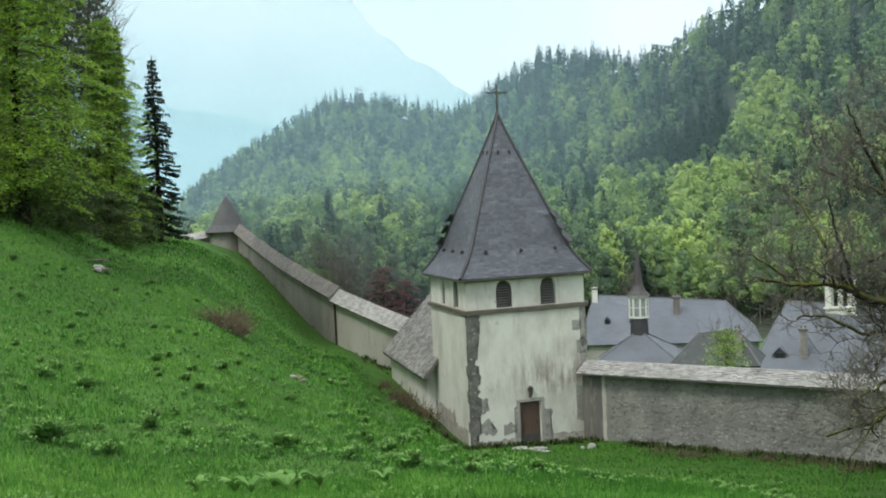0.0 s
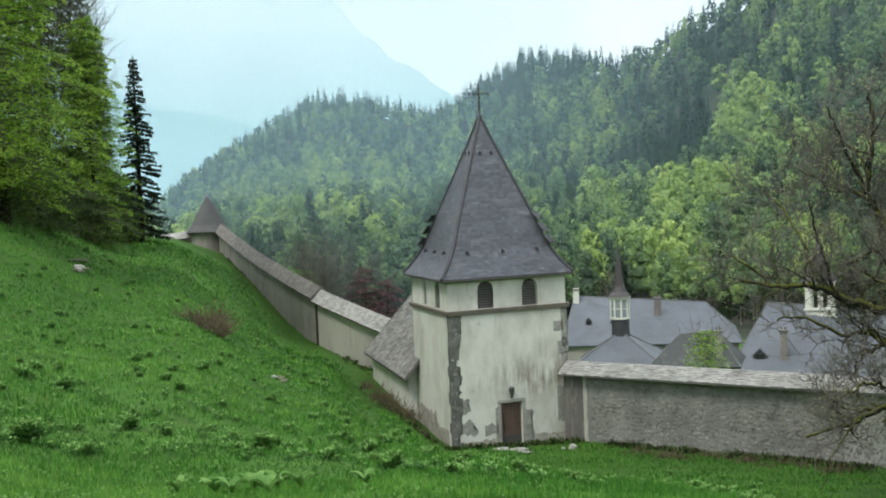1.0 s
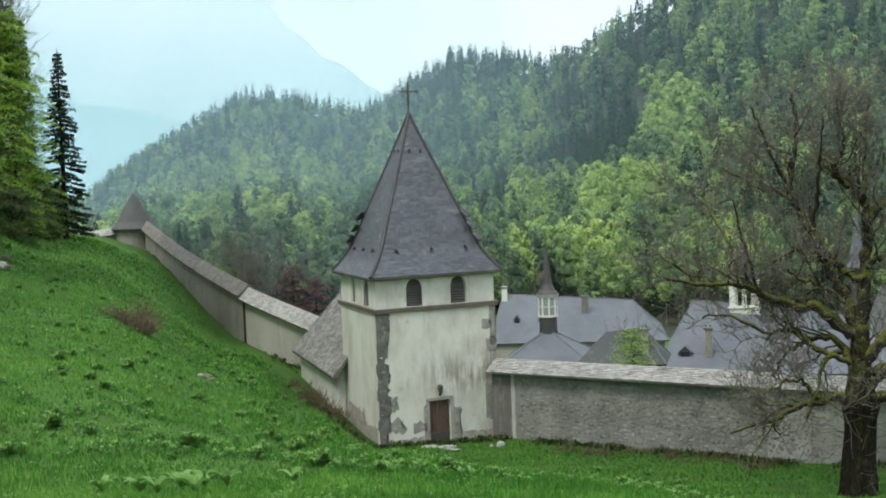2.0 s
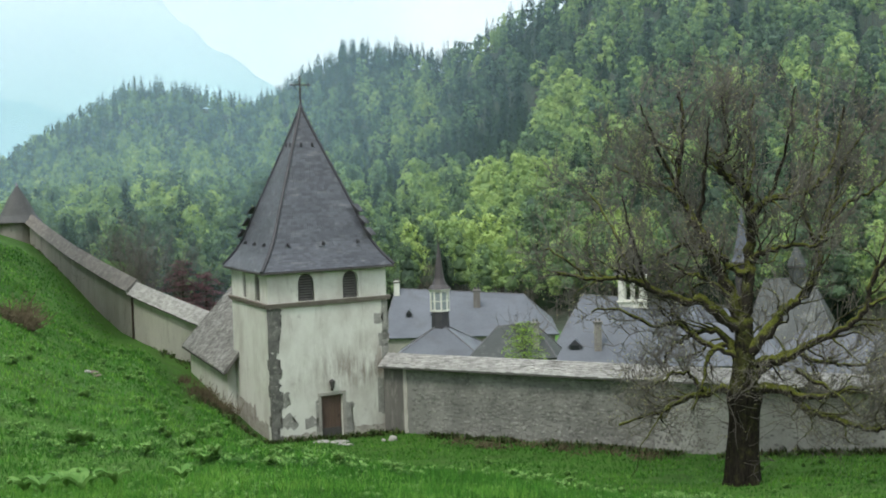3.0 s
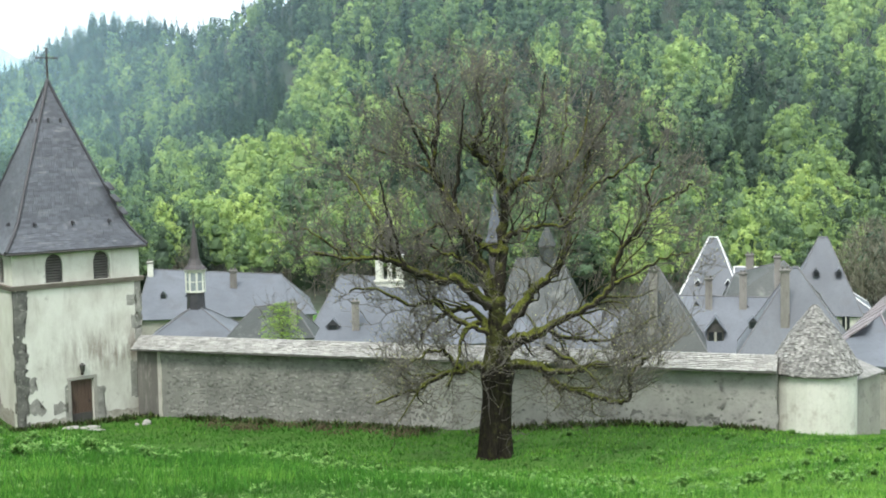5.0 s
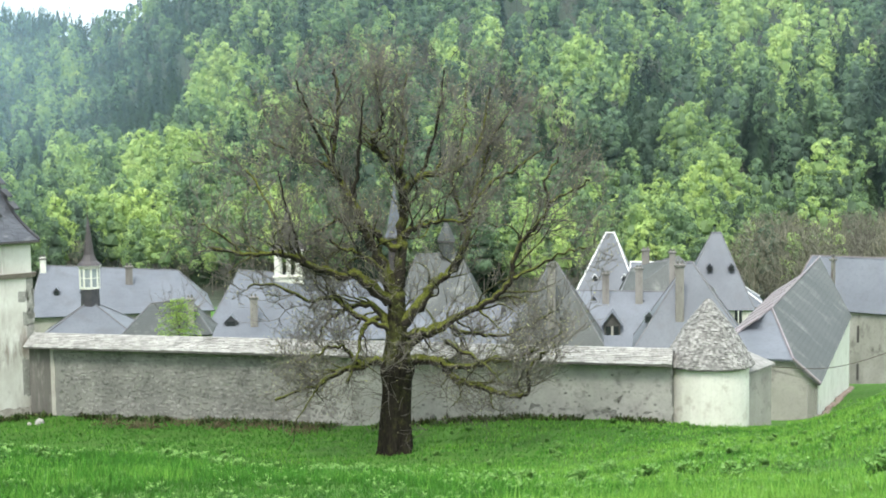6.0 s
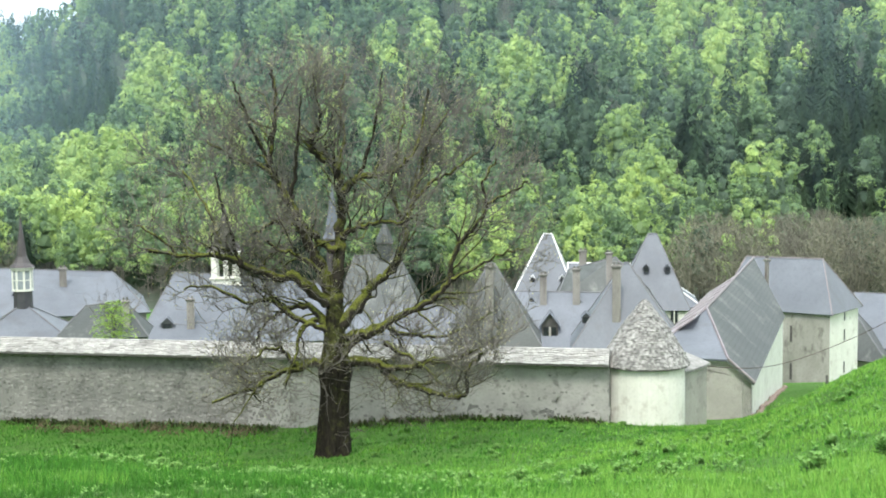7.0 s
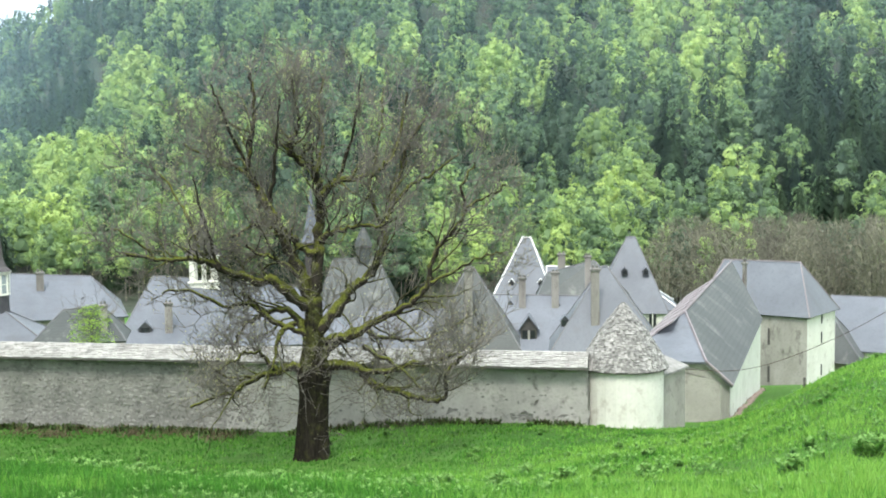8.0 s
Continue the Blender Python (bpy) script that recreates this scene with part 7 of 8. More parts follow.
    if twiggy:
        tw = Branches()
        for k in range(twiggy):
            f = rnd.uniform(0.3, 1.0)
            a = rnd.uniform(0, 2 * math.pi)
            r = radius * rnd.uniform(0.1, 1.0) * math.sin(math.pi * min(1, 0.2 + 0.76 * f)) ** 0.6
            s = Vector((r * math.cos(a), r * math.sin(a), low + (height - low) * f))
            w = Vector((math.cos(a), math.sin(a), 1.3))
            stem = wander(rnd, s, w, rnd.uniform(1.0, 2.2), 4, 0.22, 0.1)
            tw.limb(stem, [0.026, 0.021, 0.016, 0.012, 0.008], 3)
            for q_ in stem[1:]:
                tw.limb(wander(rnd, q_, w + Vector((rnd.gauss(0, 0.8), rnd.gauss(0, 0.8), 0)), rnd.uniform(0.4, 0.9), 2, 0.3, 0.1), [0.011, 0.009, 0.006], 3)
        part("bare_brushwood", tw.mesh("bare_brushwood", TWIG, False), None, t, "bare grey upper twigs")["kind"] = "stuff"
    return t


layered_tree("beech", "young beech in bright spring leaf at the wood's edge", -17.7, 62, 22, 5.9, 1.3, 210, 0.8, 1, 0.85, 0.15, None, 0, 320)
layered_tree("beech", "bright green beech with sweeping low boughs", -20.6, 58.5, 23.4, 5.46, 1.56, 190, 0.7, 2, 0.6, 0.144, None, 0, 240)
layered_tree("beech", "leafy beech with yellow-green layered boughs", -14.1, 80, 13.2, 3.1, 0.7, 150, 0.7, 3, 0.5, 0.14, None, 0, 220)
layered_tree("beech", "tall beech with mid-green layered boughs", -18.6, 75.4, 28.6, 4.68, 1.95, 170, 0.5, 16, 0.3, 0.156, None, 60, 170)
layered_tree("oak", "tall olive-brown tree just coming into leaf", -15.9, 83.2, 22.75, 3.38, 1.95, 150, 0.10, 4, 0.1, 0.144, None, 420, 110)
layered_tree("oak", "tall thin-crowned tree with bare grey upper twigs", -14.6, 91, 18.85, 2.21, 1.95, 110, 0.16, 5, 0.15, 0.132, None, 420, 80)
# backing trees added to close the sky, their dark tint painting inner shade
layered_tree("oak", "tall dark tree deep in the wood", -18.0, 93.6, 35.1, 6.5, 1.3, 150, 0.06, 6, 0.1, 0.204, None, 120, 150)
layered_tree("oak", "tall backing tree tinted dark for the wood's inner shade", -21.5, 85.8, 35.1, 6.76, 1.3, 150, 0.06, 7, 0.1, 0.204, None, 0, 150)
layered_tree("oak", "tall backing tree among the trunks, shade put into its tint", -16.4, 104, 28.6, 4.16, 0.65, 130, 0.06, 17, 0.1, 0.204, None, 160, 140)
layered_tree("beech", "slim beech with fresh green leaves", -13.7, 101.4, 14.3, 2.21, 1.04, 110, 0.5, 8, 0.5, 0.144, None, 0, 130)
layered_tree("shrub", "dense dark green shrub under the trees", -13.2, 88.4, 4.68, 2.34, 0.13, 70, 0.20, 9, 0.5, 0.132)
layered_tree("shrub", "low dark shrub at the foot of the wood", -15.2, 80.6, 4.68, 2.99, 0.13, 70, 0.12, 10, 0.4, 0.144)
layered_tree("shrub", "low green shrub beside the spruce", -12.6, 101.4, 4.16, 2.08, 0.13, 60, 0.16, 11, 0.5, 0.132)
# undergrowth tinted very dark to paint the shade under the trees
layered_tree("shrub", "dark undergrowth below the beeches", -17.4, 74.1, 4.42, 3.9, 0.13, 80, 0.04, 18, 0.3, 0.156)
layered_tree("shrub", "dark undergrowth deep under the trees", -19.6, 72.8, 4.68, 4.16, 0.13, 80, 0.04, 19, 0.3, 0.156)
layered_tree("shrub", "undergrowth along the wood's edge, shade put into its dark tint", -16.3, 68, 3.0, 3.4, 0.1, 70, 0.05, 20, 0.3, 0.14)
layered_tree("shrub", "low brushwood under the beech boughs, tinted dark for shade", -18.3, 63, 2.8, 3.4, 0.1, 70, 0.03, 21, 0.3, 0.14)
layered_tree("shrub", "green brushwood at the wood's corner, tinted dark for shade", -14.3, 76, 3.0, 2.6, 0.1, 60, 0.1, 22, 0.3, 0.13)
layered_tree("purple_shrub", "hazy purple-leaved shrub behind the wall", -2.75, 104, 9.0, 2.4, 0.8, 90, 0.5, 12, 0.1, 0.15, RED_LEAF, 30, 110, False)
layered_tree("purple_shrub", "purple-brown tree behind the boundary wall", -1.75, 104, 8.0, 2.2, 0.8, 80, 0.6, 13, 0.1, 0.15, RED_LEAF, 30, 100, False)
layered_tree("apple_tree", "small garden tree with pale young leaves", 12.1, 92, 5.2, 1.7, 2.4, 60, 0.6, 14, 0.1, 0.12, None, 20, 70, False)


def bare_shrub(bearing, dist, height, radius, seed, label, mat=None):
    rnd = random.Random(seed)
    p = spot(bearing, dist)
    t = thing("bare_shrub", label, "shrub", at=on_ground(p.x, p.y, -0.1))
    br = Branches()
    for k in range(130):
        a = rnd.uniform(0, 2 * math.pi)
        s = Vector((rnd.gauss(0, 0.2), rnd.gauss(0, 0.2), 0))
        w = Vector((math.cos(a) * radius / height * 1.3, math.sin(a) * radius / height * 1.3, 1))
        pts = wander(rnd, s, w, height * rnd.uniform(0.6, 1.05), 5, 0.22, 0.04)
        br.limb(pts, [0.04, 0.032, 0.025, 0.018, 0.012, 0.008], 3)
        for q in pts[2:]:
            br.limb(wander(rnd, q, w + Vector((rnd.gauss(0, 1), rnd.gauss(0, 1), 0.2)), height * 0.25, 2, 0.3, 0.1), [0.014, 0.01, 0.007], 3)
    part("stem_tangle", br.mesh("stem_tangle", mat or TWIG, False), None, t, "tangle of thin bare stems")["kind"] = "stuff"


bare_shrub(-4.7, 103, 7.0, 2.2, 31, "bare grey-brown shrub behind the boundary wall")
bare_shrub(-9.75, 47.8, 1.1, 1.7, 32, "low leafless brown bush on the meadow", DRY)
bare_shrub(-9.4, 46.6, 0.8, 1.3, 33, "low dry brown bush on the meadow", DRY)


def spruce(bearing, dist, height, radius, seed):
    rnd = random.Random(seed)
    rng = np.random.default_rng(seed)
    p = spot(bearing, dist)
    t = thing("spruce", "dark narrow spruce with drooping tiers and gaps", "tree", at=on_ground(p.x, p.y, -0.1))
    tk = Branches()
    tk.limb([Vector((0, 0, z)) for z in np.linspace(-0.3, height, 8)], [0.22 * (1 - k / 7.6) + 0.01 for k in range(8)], 8)
    part("trunk", tk.mesh("trunk", BARK), None, t)
    cs, ns = [], []
    z = 0.9
    bo = Branches()
    while z < height - 0.2:
        f = z / height
        r = radius * (1 - f) ** 0.75 + 0.12
        for k in range(9 if f < 0.8 else 6):
            if rnd.random() < 0.12:
                continue
            a = rnd.uniform(0, 2 * math.pi)
            ln = r * rnd.uniform(0.65, 1.15)
            out = Vector((math.cos(a), math.sin(a), 0))
            end = out * ln + Vector((0, 0, z - 0.28 * ln + 0.12 * rnd.random()))
            root = Vector((0, 0, z))
            mid = root.lerp(end, 0.55) + Vector((0, 0, -0.06))
            bo.limb([root, mid, end], [0.035, 0.022, 0.008], 3)
            n = int(30 * ln) + 8
            u = np.sqrt(rng.uniform(0.05, 1, n))
            side = np.array((-out.y, out.x, 0))
            c = np.array(root)[None] * (1 - u[:, None]) + np.array(end)[None] * u[:, None] + side[None] * (rng.normal(size=n) * 0.16 * (1.1 - u * 0.6))[:, None] + np.array((0, 0, -1.0))[None] * (rng.uniform(0, 0.16, n))[:, None]
            cs.append(c)
            ns.append(rng.normal(size=(n, 3)) * 0.5 + np.array((out.x * 0.4, out.y * 0.4, 0.9))[None])
        z += 0.24 + 0.12 * (1 - f)
    part("bough_frame", bo.mesh("bough_frame", TWIG), None, t)["kind"] = "stuff"
    cs, ns = np.concatenate(cs), np.concatenate(ns)
    q = leaf_quads(cs, ns, rng.uniform(0.09, 0.19, len(cs)), rng, 0.5)
    part("needles", quads_mesh("needles", q, NEEDLES, np.repeat(rng.random(len(cs)) * 0.7, 4)), None, t, "dark blue-green drooping needles")["kind"] = "stuff"


spruce(-12.15, 95, 13.4, 2.0, 41)


# ---- grass and herbs of the meadow ----
def clear_of_walls(x, y):
    """True on the meadow side of the walls and off the buildings."""
    p = Vector((x, y, 0))
    b = math.degrees(math.atan2(x, y))
    d = math.hypot(x, y)
    if b < -9.5:
        return d < 110
    if b < -0.5:
        a0, a1 = Vector((-20.5, 128, 0)), Vector((-1.3, 62.0, 0))
    elif b < 6.0:
        a0, a1 = Vector((0.5, 57.0, 0)), Vector((6.6, 59.3, 0))
    elif b < 33:
        a0, a1 = Vector((6.2, 59.9, 0)), Vector((28.4, 42.9, 0))
    elif b < 38.5:
        return d < 51.0
    else:
        return d < 57 or (d < 72 and (x - 38.5) * -0.716 + (y - 46.0) * 0.698 < -0.15)
    dd = (a1 - a0).normalized()
    return (p - a0).dot(Vector((dd.y, -dd.x, 0))) > 0.35


def grass():
    rng = np.random.default_rng(5)
    tri, tint = [], []
    count = 0
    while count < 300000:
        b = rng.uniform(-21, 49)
        # distances even over the camera's view, so thicker near the standpoint
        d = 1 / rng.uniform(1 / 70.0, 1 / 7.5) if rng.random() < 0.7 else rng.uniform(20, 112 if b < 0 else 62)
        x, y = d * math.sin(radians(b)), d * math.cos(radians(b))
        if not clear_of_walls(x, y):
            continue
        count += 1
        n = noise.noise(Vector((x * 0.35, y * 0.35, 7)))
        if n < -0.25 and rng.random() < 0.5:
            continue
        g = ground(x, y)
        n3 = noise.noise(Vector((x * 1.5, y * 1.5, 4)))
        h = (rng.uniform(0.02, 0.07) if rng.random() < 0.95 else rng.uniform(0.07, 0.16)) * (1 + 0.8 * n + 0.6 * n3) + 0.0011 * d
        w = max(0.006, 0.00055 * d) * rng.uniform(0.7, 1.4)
        a = rng.uniform(0, 2 * math.pi)
        lean = rng.normal(size=2) * 0.35 * h
        ux, uy = math.cos(a) * w, math.sin(a) * w
        tri.append(((x - ux, y - uy, g - 0.02), (x + ux, y + uy, g - 0.02), (x + lean[0], y + lean[1], g + h)))
        tv = min(1, max(0, float(np.interp(b, [-20, -2, 4, 16, 34], [0.32, 0.3, 0.1, 0.14, 0.76])) + 0.5 * noise.noise(Vector((x * 0.12, y * 0.12, 2))) + 0.45 * n + 0.55 * n3 + rng.normal() * 0.22))
        tint += [tv, tv, min(1, tv + 0.15)]
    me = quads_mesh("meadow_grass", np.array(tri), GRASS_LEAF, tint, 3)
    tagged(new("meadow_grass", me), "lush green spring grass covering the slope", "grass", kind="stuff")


def lance_leaves(roots, tips, width):
    """Narrow pointed leaves from roots to tips, arched a little, as four-cornered blades."""
    mid = roots * 0.45 + tips * 0.55
    way = tips - roots
    side = np.cross(way, np.array([0.0, 0.0, 1.0]))
    side /= np.maximum(np.linalg.norm(side, axis=1, keepdims=True), 1e-6)
    mid = mid + np.array([0, 0, 0.02])
    w = np.asarray(width)[:, None] * side
    return np.stack([roots, mid + w, tips, mid - w], 1)


def herb_mesh(seed, stems, spread, height):
    """A tight clump of leafy stems: dark leaves below, whorls of pale young leaves on top."""
    rnd = random.Random(seed)
    roots, tips, wid, tn = [], [], [], []
    for _ in range(stems):
        a = rnd.uniform(0, 2 * math.pi)
        r = spread * math.sqrt(rnd.random())
        x, y = r * math.cos(a), r * math.sin(a)
        h = height * rnd.uniform(0.7, 1.1) * (1 - 0.35 * r / spread)
        lean = 0.5 * r
        for tier, (f, n, ln, tint) in enumerate(((0.25, 3, 0.15, 0.1), (0.5, 4, 0.14, 0.3), (0.75, 4, 0.12, 0.55), (0.95, 5, 0.10, 0.9))):
            px, py = x + lean * f * math.cos(a), y + lean * f * math.sin(a)
            for _ in range(n):
                b = rnd.uniform(0, 2 * math.pi)
                up = 0.25 + 0.55 * f + rnd.uniform(-0.2, 0.2)
                roots.append((px, py, h * f))
                tips.append((px + ln * math.cos(b), py + ln * math.sin(b), h * f + ln * up))
                wid.append(0.024 + 0.008 * rnd.random())
                tn.append(min(1, max(0, tint + rnd.uniform(-0.12, 0.12))))
    return lance_leaves(np.array(roots), np.array(tips), wid), np.repeat(tn, 4)


def herbs():
    rng = np.random.default_rng(9)
    kinds = [herb_mesh(60 + k, 9 + 3 * k, 0.11 + 0.04 * k, 0.30 + 0.04 * k) for k in range(4)]
    meshes = [quads_mesh("hellebore", q, HERB_LEAF, tn) for q, tn in kinds]
    # the larger clumps, one by one
    named = [(-7.46, 18.8, 1.3), (-1.92, 17.4, 1.05), (-13.1, 20.9, 0.9), (-17.2, 17.8, 1.15), (-10.9, 26, 0.9), (36.1, 17.6, 1.5), (42.4, 13.5, 1.2), (45.7, 15.7, 1.5), (43.2, 19.7, 1.2), (38.9, 30, 1.0), (31.0, 30.0, 1.1), (27.3, 22.5, 1.1), (23.0, 26.0, 1.0), (11.5, 26, 0.9), (35.0, 36, 1.0), (28.4, 42.0, 0.9), (16.2, 25.5, 0.9), (-4.5, 17.5, 0.8), (32.5, 19.5, 1.2), (29.6, 20.5, 1.1)]
    spots = [(b, d, (0.72 if b < 20 else 0.5) * s) for b, d, s in named]
    while len(spots) < 330:
        b = rng.uniform(-20, 47)
        d = rng.uniform(17, 70) if b < 0 else rng.uniform(17, 50)
        n = noise.noise(Vector((b * 0.16, d * 0.12, 5)))
        if rng.random() > (0.75 if b < -2 else 0.35) + 0.6 * n:
            continue
        spots.append((b, d, rng.uniform(0.32, 0.62) if b < 15 else rng.uniform(0.25, 0.5)))
    for k, (b, d, s) in enumerate(spots):
        p = spot(b, d)
        if not clear_of_walls(p.x, p.y):
            continue
        ob = new("hellebore", meshes[k % 4])
        ob.matrix_basis = Matrix.Translation(on_ground(p.x, p.y, -0.02)) @ Matrix.Rotation(rng.uniform(0, 6.28), 4, "Z") @ Matrix.Diagonal((s, s, s, 1))
        tagged(ob, "leafy green hellebore clump with pale tops in the grass" if s < 0.86 else "large leafy hellebore clump with pale green tops", "plant", "hellebore clumps on the meadow")
    # small ones, past counting
    qs, ts = [], []
    for _ in range(3200):
        b = rng.uniform(-20, 47)
        d = 1 / rng.uniform(1 / 80, 1 / 9.0)
        p = spot(b, d)
        if not clear_of_walls(p.x, p.y) or rng.random() > (0.95 if b < 0 else 0.55) + 0.5 * noise.noise(Vector((b * 0.3, d * 0.2, 8))):
            continue
        q, tn = kinds[rng.integers(4)]
        s = rng.uniform(0.3, 0.6) if d > 17 else rng.uniform(0.12, 0.3)
        k = rng.integers(0, len(q) - 34)
        mid = q[k:k + 34].reshape(-1, 3).mean(axis=0) * (1, 1, 0)
        qs.append((q[k:k + 34] - mid) * s * np.array([1, 1, 0.9]) + np.array(on_ground(p.x, p.y, -0.02)))
        ts.append(tn[k * 4:(k + 34) * 4])
    me = quads_mesh("small_herbs", np.concatenate(qs), HERB_LEAF, np.concatenate(ts))
    tagged(new("small_herbs", me), "small leafy herbs scattered through the grass", "herbs", kind="stuff")


def rock(name, label, bearing, dist, size, flat, seed, mat=None):
    rnd = random.Random(seed)
    p = spot(bearing, dist)
    bm = bmesh.new()
    bmesh.ops.create_icosphere(bm, subdivisions=2, radius=1)
    for v in bm.verts:
        k = 1 + 0.22 * noise.noise(v.co * 1.7 + Vector((seed, 0, 0)))
        v.co = Vector((v.co.x * size * k, v.co.y * size * 0.7 * k, v.co.z * size * flat * k))
    ob = part(name, bm, mat or ROCK, None)
    ob.matrix_basis = Matrix.Translation(on_ground(p.x, p.y, size * flat * 0.35)) @ Matrix.Rotation(rnd.uniform(0, 3), 4, "Z")
    return tagged(ob, label, "rock")


def patches():
    # flat stones before the tower door, white rocks by the wall, bare earth on the slope
    rock("doorstep_stone", "flat pale stone slab before the tower door", 3.75, 56.9, 0.5, 0.1, 1)
    rock("doorstep_stone", "flat pale stone lying in the grass by the door", 4.0, 56.1, 0.42, 0.1, 2)
    rock("doorstep_stone", "flat grey stone at the tower door", 3.0, 56.8, 0.45, 0.14, 3)
    rock("white_rock", "white rock in the grass below the wall", 6.17, 57.4, 0.24, 0.7, 4)
    rock("white_rock", "small white rock in the grass", 5.75, 57.3, 0.13, 0.7, 5)
    rock("white_rock", "pale stone lying in the grass", 5.2, 41.0, 0.18, 0.5, 6)
    for k, (b, d, s) in enumerate(((-14.85, 58, 0.7), (-15.0, 60.5, 0.6), (-14.7, 62.5, 0.5), (-15.1, 57, 0.4), (-6.8, 39.2, 0.4), (-6.6, 38.4, 0.3))):
        rock("earth_patch", "bare brown earth on the slope", b, d, s, 0.07, 20 + k, EARTH)
    for k, (b, d, s) in enumerate(((-14.85, 57.4, 0.22), (-14.7, 57.7, 0.14), (-14.95, 58.3, 0.15), (-14.8, 58.6, 0.2), (-14.65, 58.9, 0.13), (-14.9, 61, 0.12), (-6.85, 38.9, 0.1), (-6.7, 39.3, 0.08))):
        rock("field_stone", "pale stone lying on bare earth", b, d, s, 0.6, 40 + k)
    # dry brown growth along the foot of the walls
    rnd = random.Random(77)
    for k in range(52):
        if k < 24:
            f = 0.14 + 0.34 * rnd.random()
            q = WALL_A.lerp(WALL_B, f) + Vector((-0.6, -0.8, 0)) * rnd.uniform(0.6, 2.4)
        else:
            f = rnd.random() ** 1.5 * 0.7
            q = Vector((-0.6, 60.8, 0)).lerp(Vector((-4.0, 73.0, 0)), f) + Vector((-0.9, -0.2, 0)) * rnd.uniform(0.4, 1.2)
        tuft = bmesh.new()
        for _ in range(26):
            s = Vector((rnd.gauss(0, 0.3), rnd.gauss(0, 0.3), -0.02))
            e = s + Vector((rnd.gauss(0, 0.16), rnd.gauss(0, 0.16), rnd.uniform(0.06, 0.28) * (1 if k < 24 else 1.9)))
            tube(tuft, [s, e], [0.022, 0.008], 3, False)
        ob = part("dry_stalks", tuft, DRY, None)
        ob.location = on_ground(q.x, q.y)
        tagged(ob, "dry brown stalks at the foot of the wall", "dry plant", "dry stalks", "stuff")


def foot_weeds():
    """Low rough weeds and dead leaves along the foot of the tower and the walls."""
    rng = np.random.default_rng(31)
    roots, tips, wid, tn = [], [], [], []
    lines = [(Vector((0.4, 56.75, 0)), Vector((6.4, 59.2, 0)), Vector((0.38, -0.92, 0)), 240, 0.45),
             (WALL_A + Vector((0.3, -0.7, 0)), WALL_B + Vector((-0.4, -0.3, 0)), Vector((-0.61, -0.79, 0)), 900, 0.7),
             (Vector((0.2, 57.0, 0)), Vector((-2.6, 66.5, 0)), Vector((-0.9, -0.3, 0)), 420, 0.9),
             (Vector((-2.2, 73.2, 0)), Vector((-19.0, 126.0, 0)), Vector((-0.9, -0.35, 0)), 700, 0.8)]
    for a, b, out, count, reach in lines:
        for _ in range(count):
            f = rng.random()
            if noise.noise(Vector((f * 14, count * 0.01, 3))) < -0.12:
                continue
            p = a.lerp(b, f) + out * (abs(rng.normal()) * reach * 0.6)
            g = ground(p.x, p.y)
            h = rng.uniform(0.08, 0.3)
            for _ in range(5):
                an = rng.uniform(0, 2 * math.pi)
                x, y = p.x + rng.normal() * 0.08, p.y + rng.normal() * 0.08
                roots.append((x, y, g - 0.03))
                tips.append((x + 0.16 * math.cos(an), y + 0.16 * math.sin(an), g + h * rng.uniform(0.5, 1.1)))
                wid.append(rng.uniform(0.02, 0.045))
                tn.append(rng.random())
    q = lance_leaves(np.array(roots), np.array(tips), wid)
    tagged(new("foot_weeds", quads_mesh("foot_weeds", q, WEED_LEAF, np.repeat(tn, 4))), "rough dark weeds and dead leaves along the walls' foot", "weeds", kind="stuff")


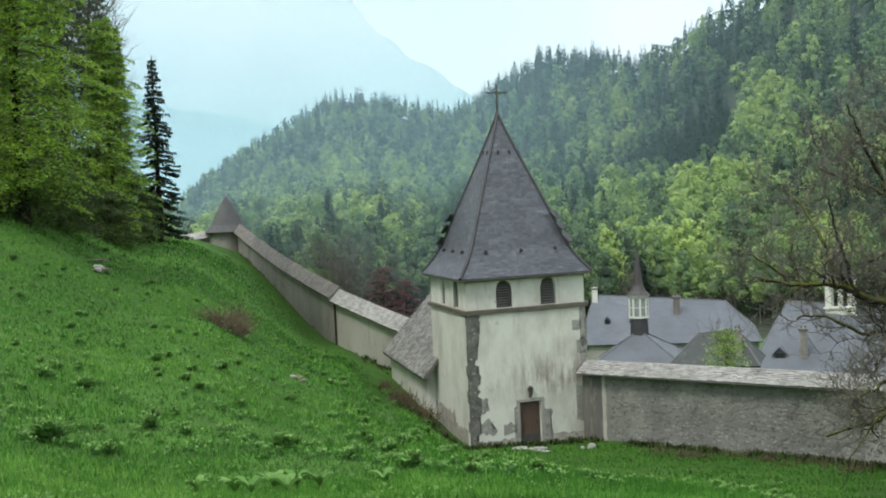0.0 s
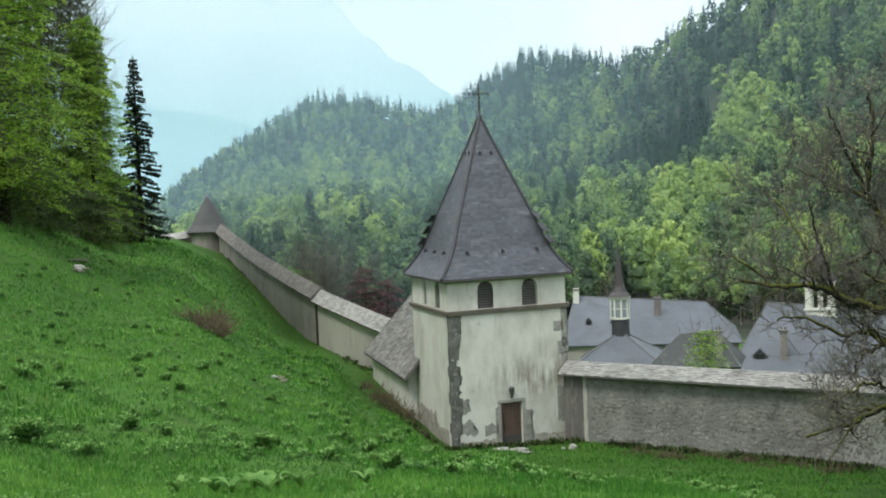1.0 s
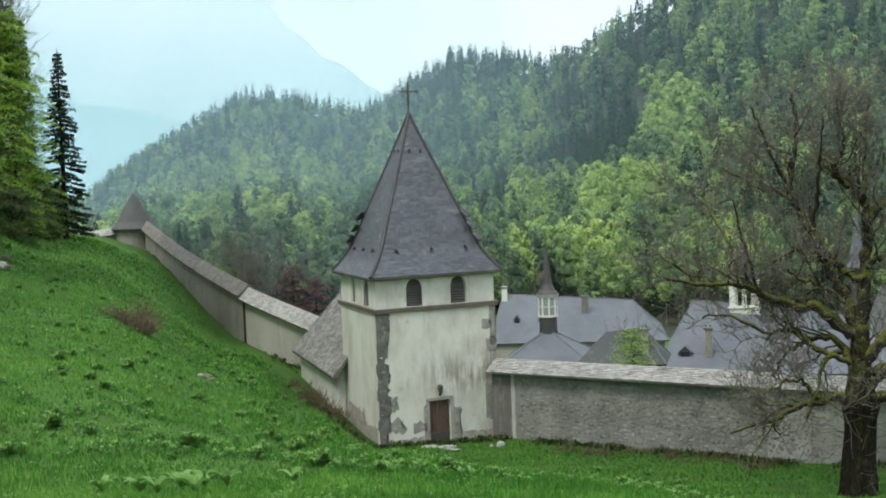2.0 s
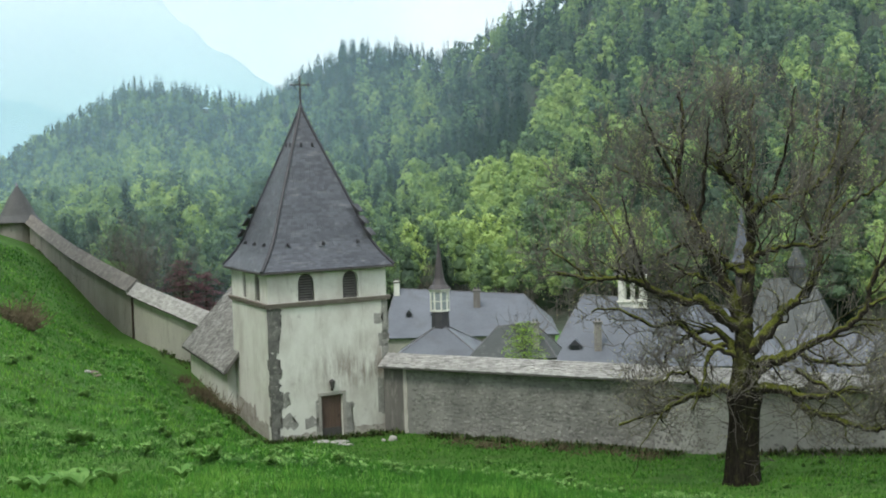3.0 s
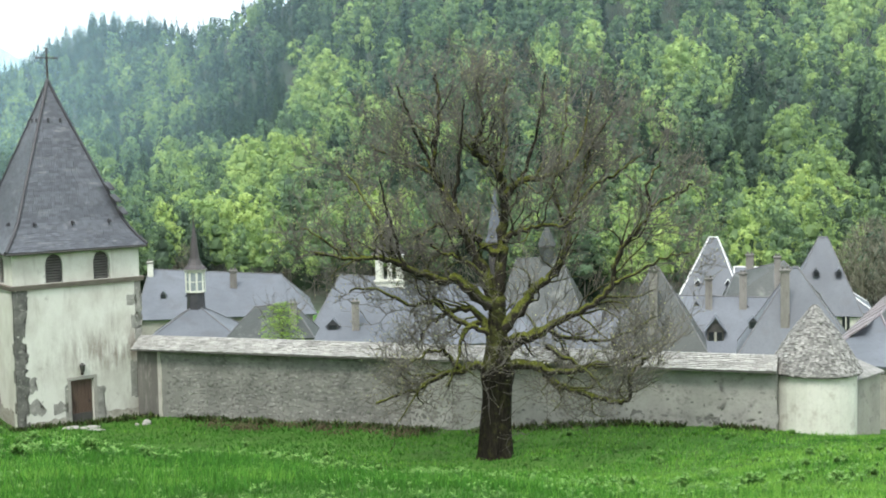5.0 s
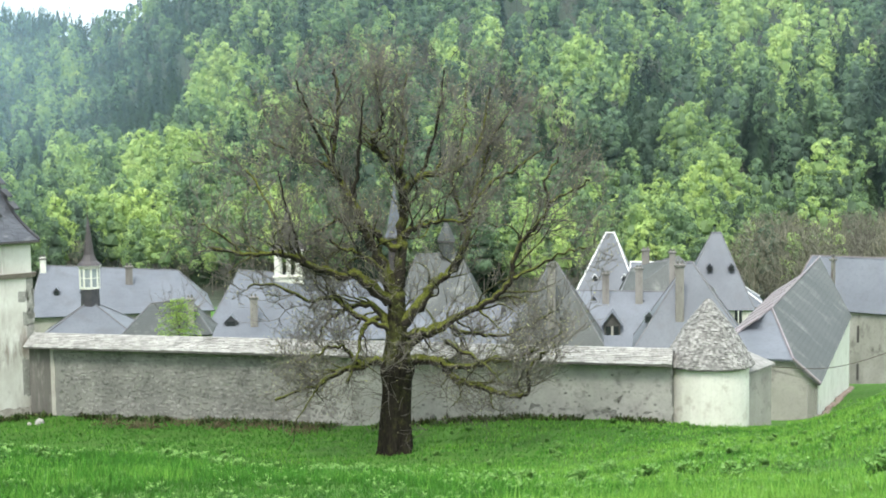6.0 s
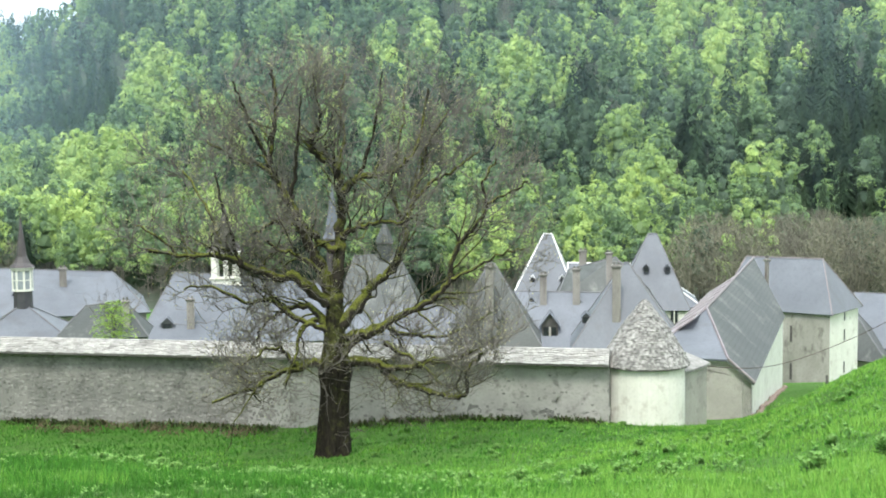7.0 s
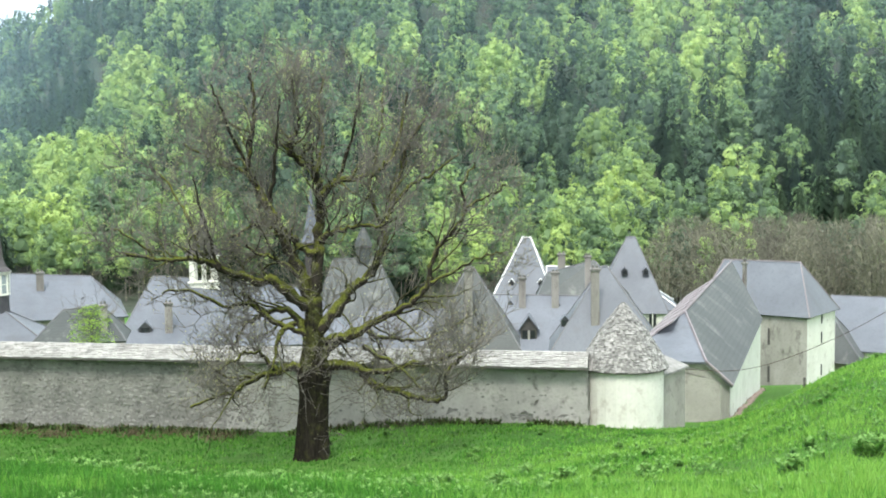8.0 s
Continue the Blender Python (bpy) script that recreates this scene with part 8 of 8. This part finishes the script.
def dock(bearing, dist, seed):
    """A plant with a few broad pale leaves near the standpoint."""
    rnd = random.Random(seed)
    p = spot(bearing, dist)
    t = thing("dock", "broad-leaved pale green dock plant in the grass", "plant", "broad-leaved docks", at=on_ground(p.x, p.y))
    for k in range(10):
        a = rnd.uniform(0, 2 * math.pi)
        ln = rnd.uniform(0.10, 0.19)
        w = ln * 0.24
        rows = []
        for i in range(7):
            f = i / 6
            c = Vector((math.cos(a), math.sin(a), 0)) * (1.0 * ln * f) + Vector((0, 0, 0.03 + 0.75 * ln * math.sin(2.0 * f)))
            s = Vector((-math.sin(a), math.cos(a), 0)) * (w * math.sin(math.pi * (0.06 + 0.92 * f)) ** 0.8)
            rows.append((c - s + Vector((0, 0, 0.03)), c, c + s + Vector((0, 0, 0.03))))
        v = [q for r in rows for q in r]
        fc = [(3 * i + k2, 3 * i + k2 + 1, 3 * i + k2 + 4, 3 * i + k2 + 3) for i in range(6) for k2 in (0, 1)]
        part("leaf", mesh_of("leaf", v, fc, HERB_LEAF, True, [0.55 + 0.4 * rnd.random()] * len(v)), None, t)


for k, (b, d) in enumerate(((-8.9, 12.7), (-7.9, 13.3), (-9.6, 12.9), (-11.2, 13.4), (-6.9, 13.6), (-5.9, 12.9), (-7.3, 12.4), (-3.0, 13.6))):
    dock(b, d, 90 + k)

WEED_LEAF = leafage("rough_weeds", [(0, (0.07, 0.055, 0.03)), (0.35, (0.035, 0.055, 0.018)), (0.8, (0.05, 0.10, 0.022)), (1, (0.13, 0.16, 0.05))], 0.2, 0.7, 0.3)
foot_weeds()
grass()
herbs()
patches()


# ---- cable and post at the lower bank ----
def cable():
    a, m, b = spot(37.9, 55), spot(42.2, 58), spot(47.5, 60)
    pts = [lifted(a, 2.0), lifted(a.lerp(m, 0.5), 1.75), lifted(m, 2.1), lifted(m.lerp(b, 0.5), 3.3), lifted(b, 4.9)]
    tagged(part("cable", tube(bmesh.new(), smooth_line([Vector(p) for p in pts], 6), [0.018] * 25, 4), IRON, None), "thin dark cable strung along the bank", "cable")
    p = spot(42.9, 50)
    tagged(part("post", tube(bmesh.new(), [on_ground(p.x, p.y, -0.3), on_ground(p.x, p.y, 0.45)], [0.05, 0.045], 6), WOOD_DARK, None), "short dark post on the grassy bank", "post")


cable()
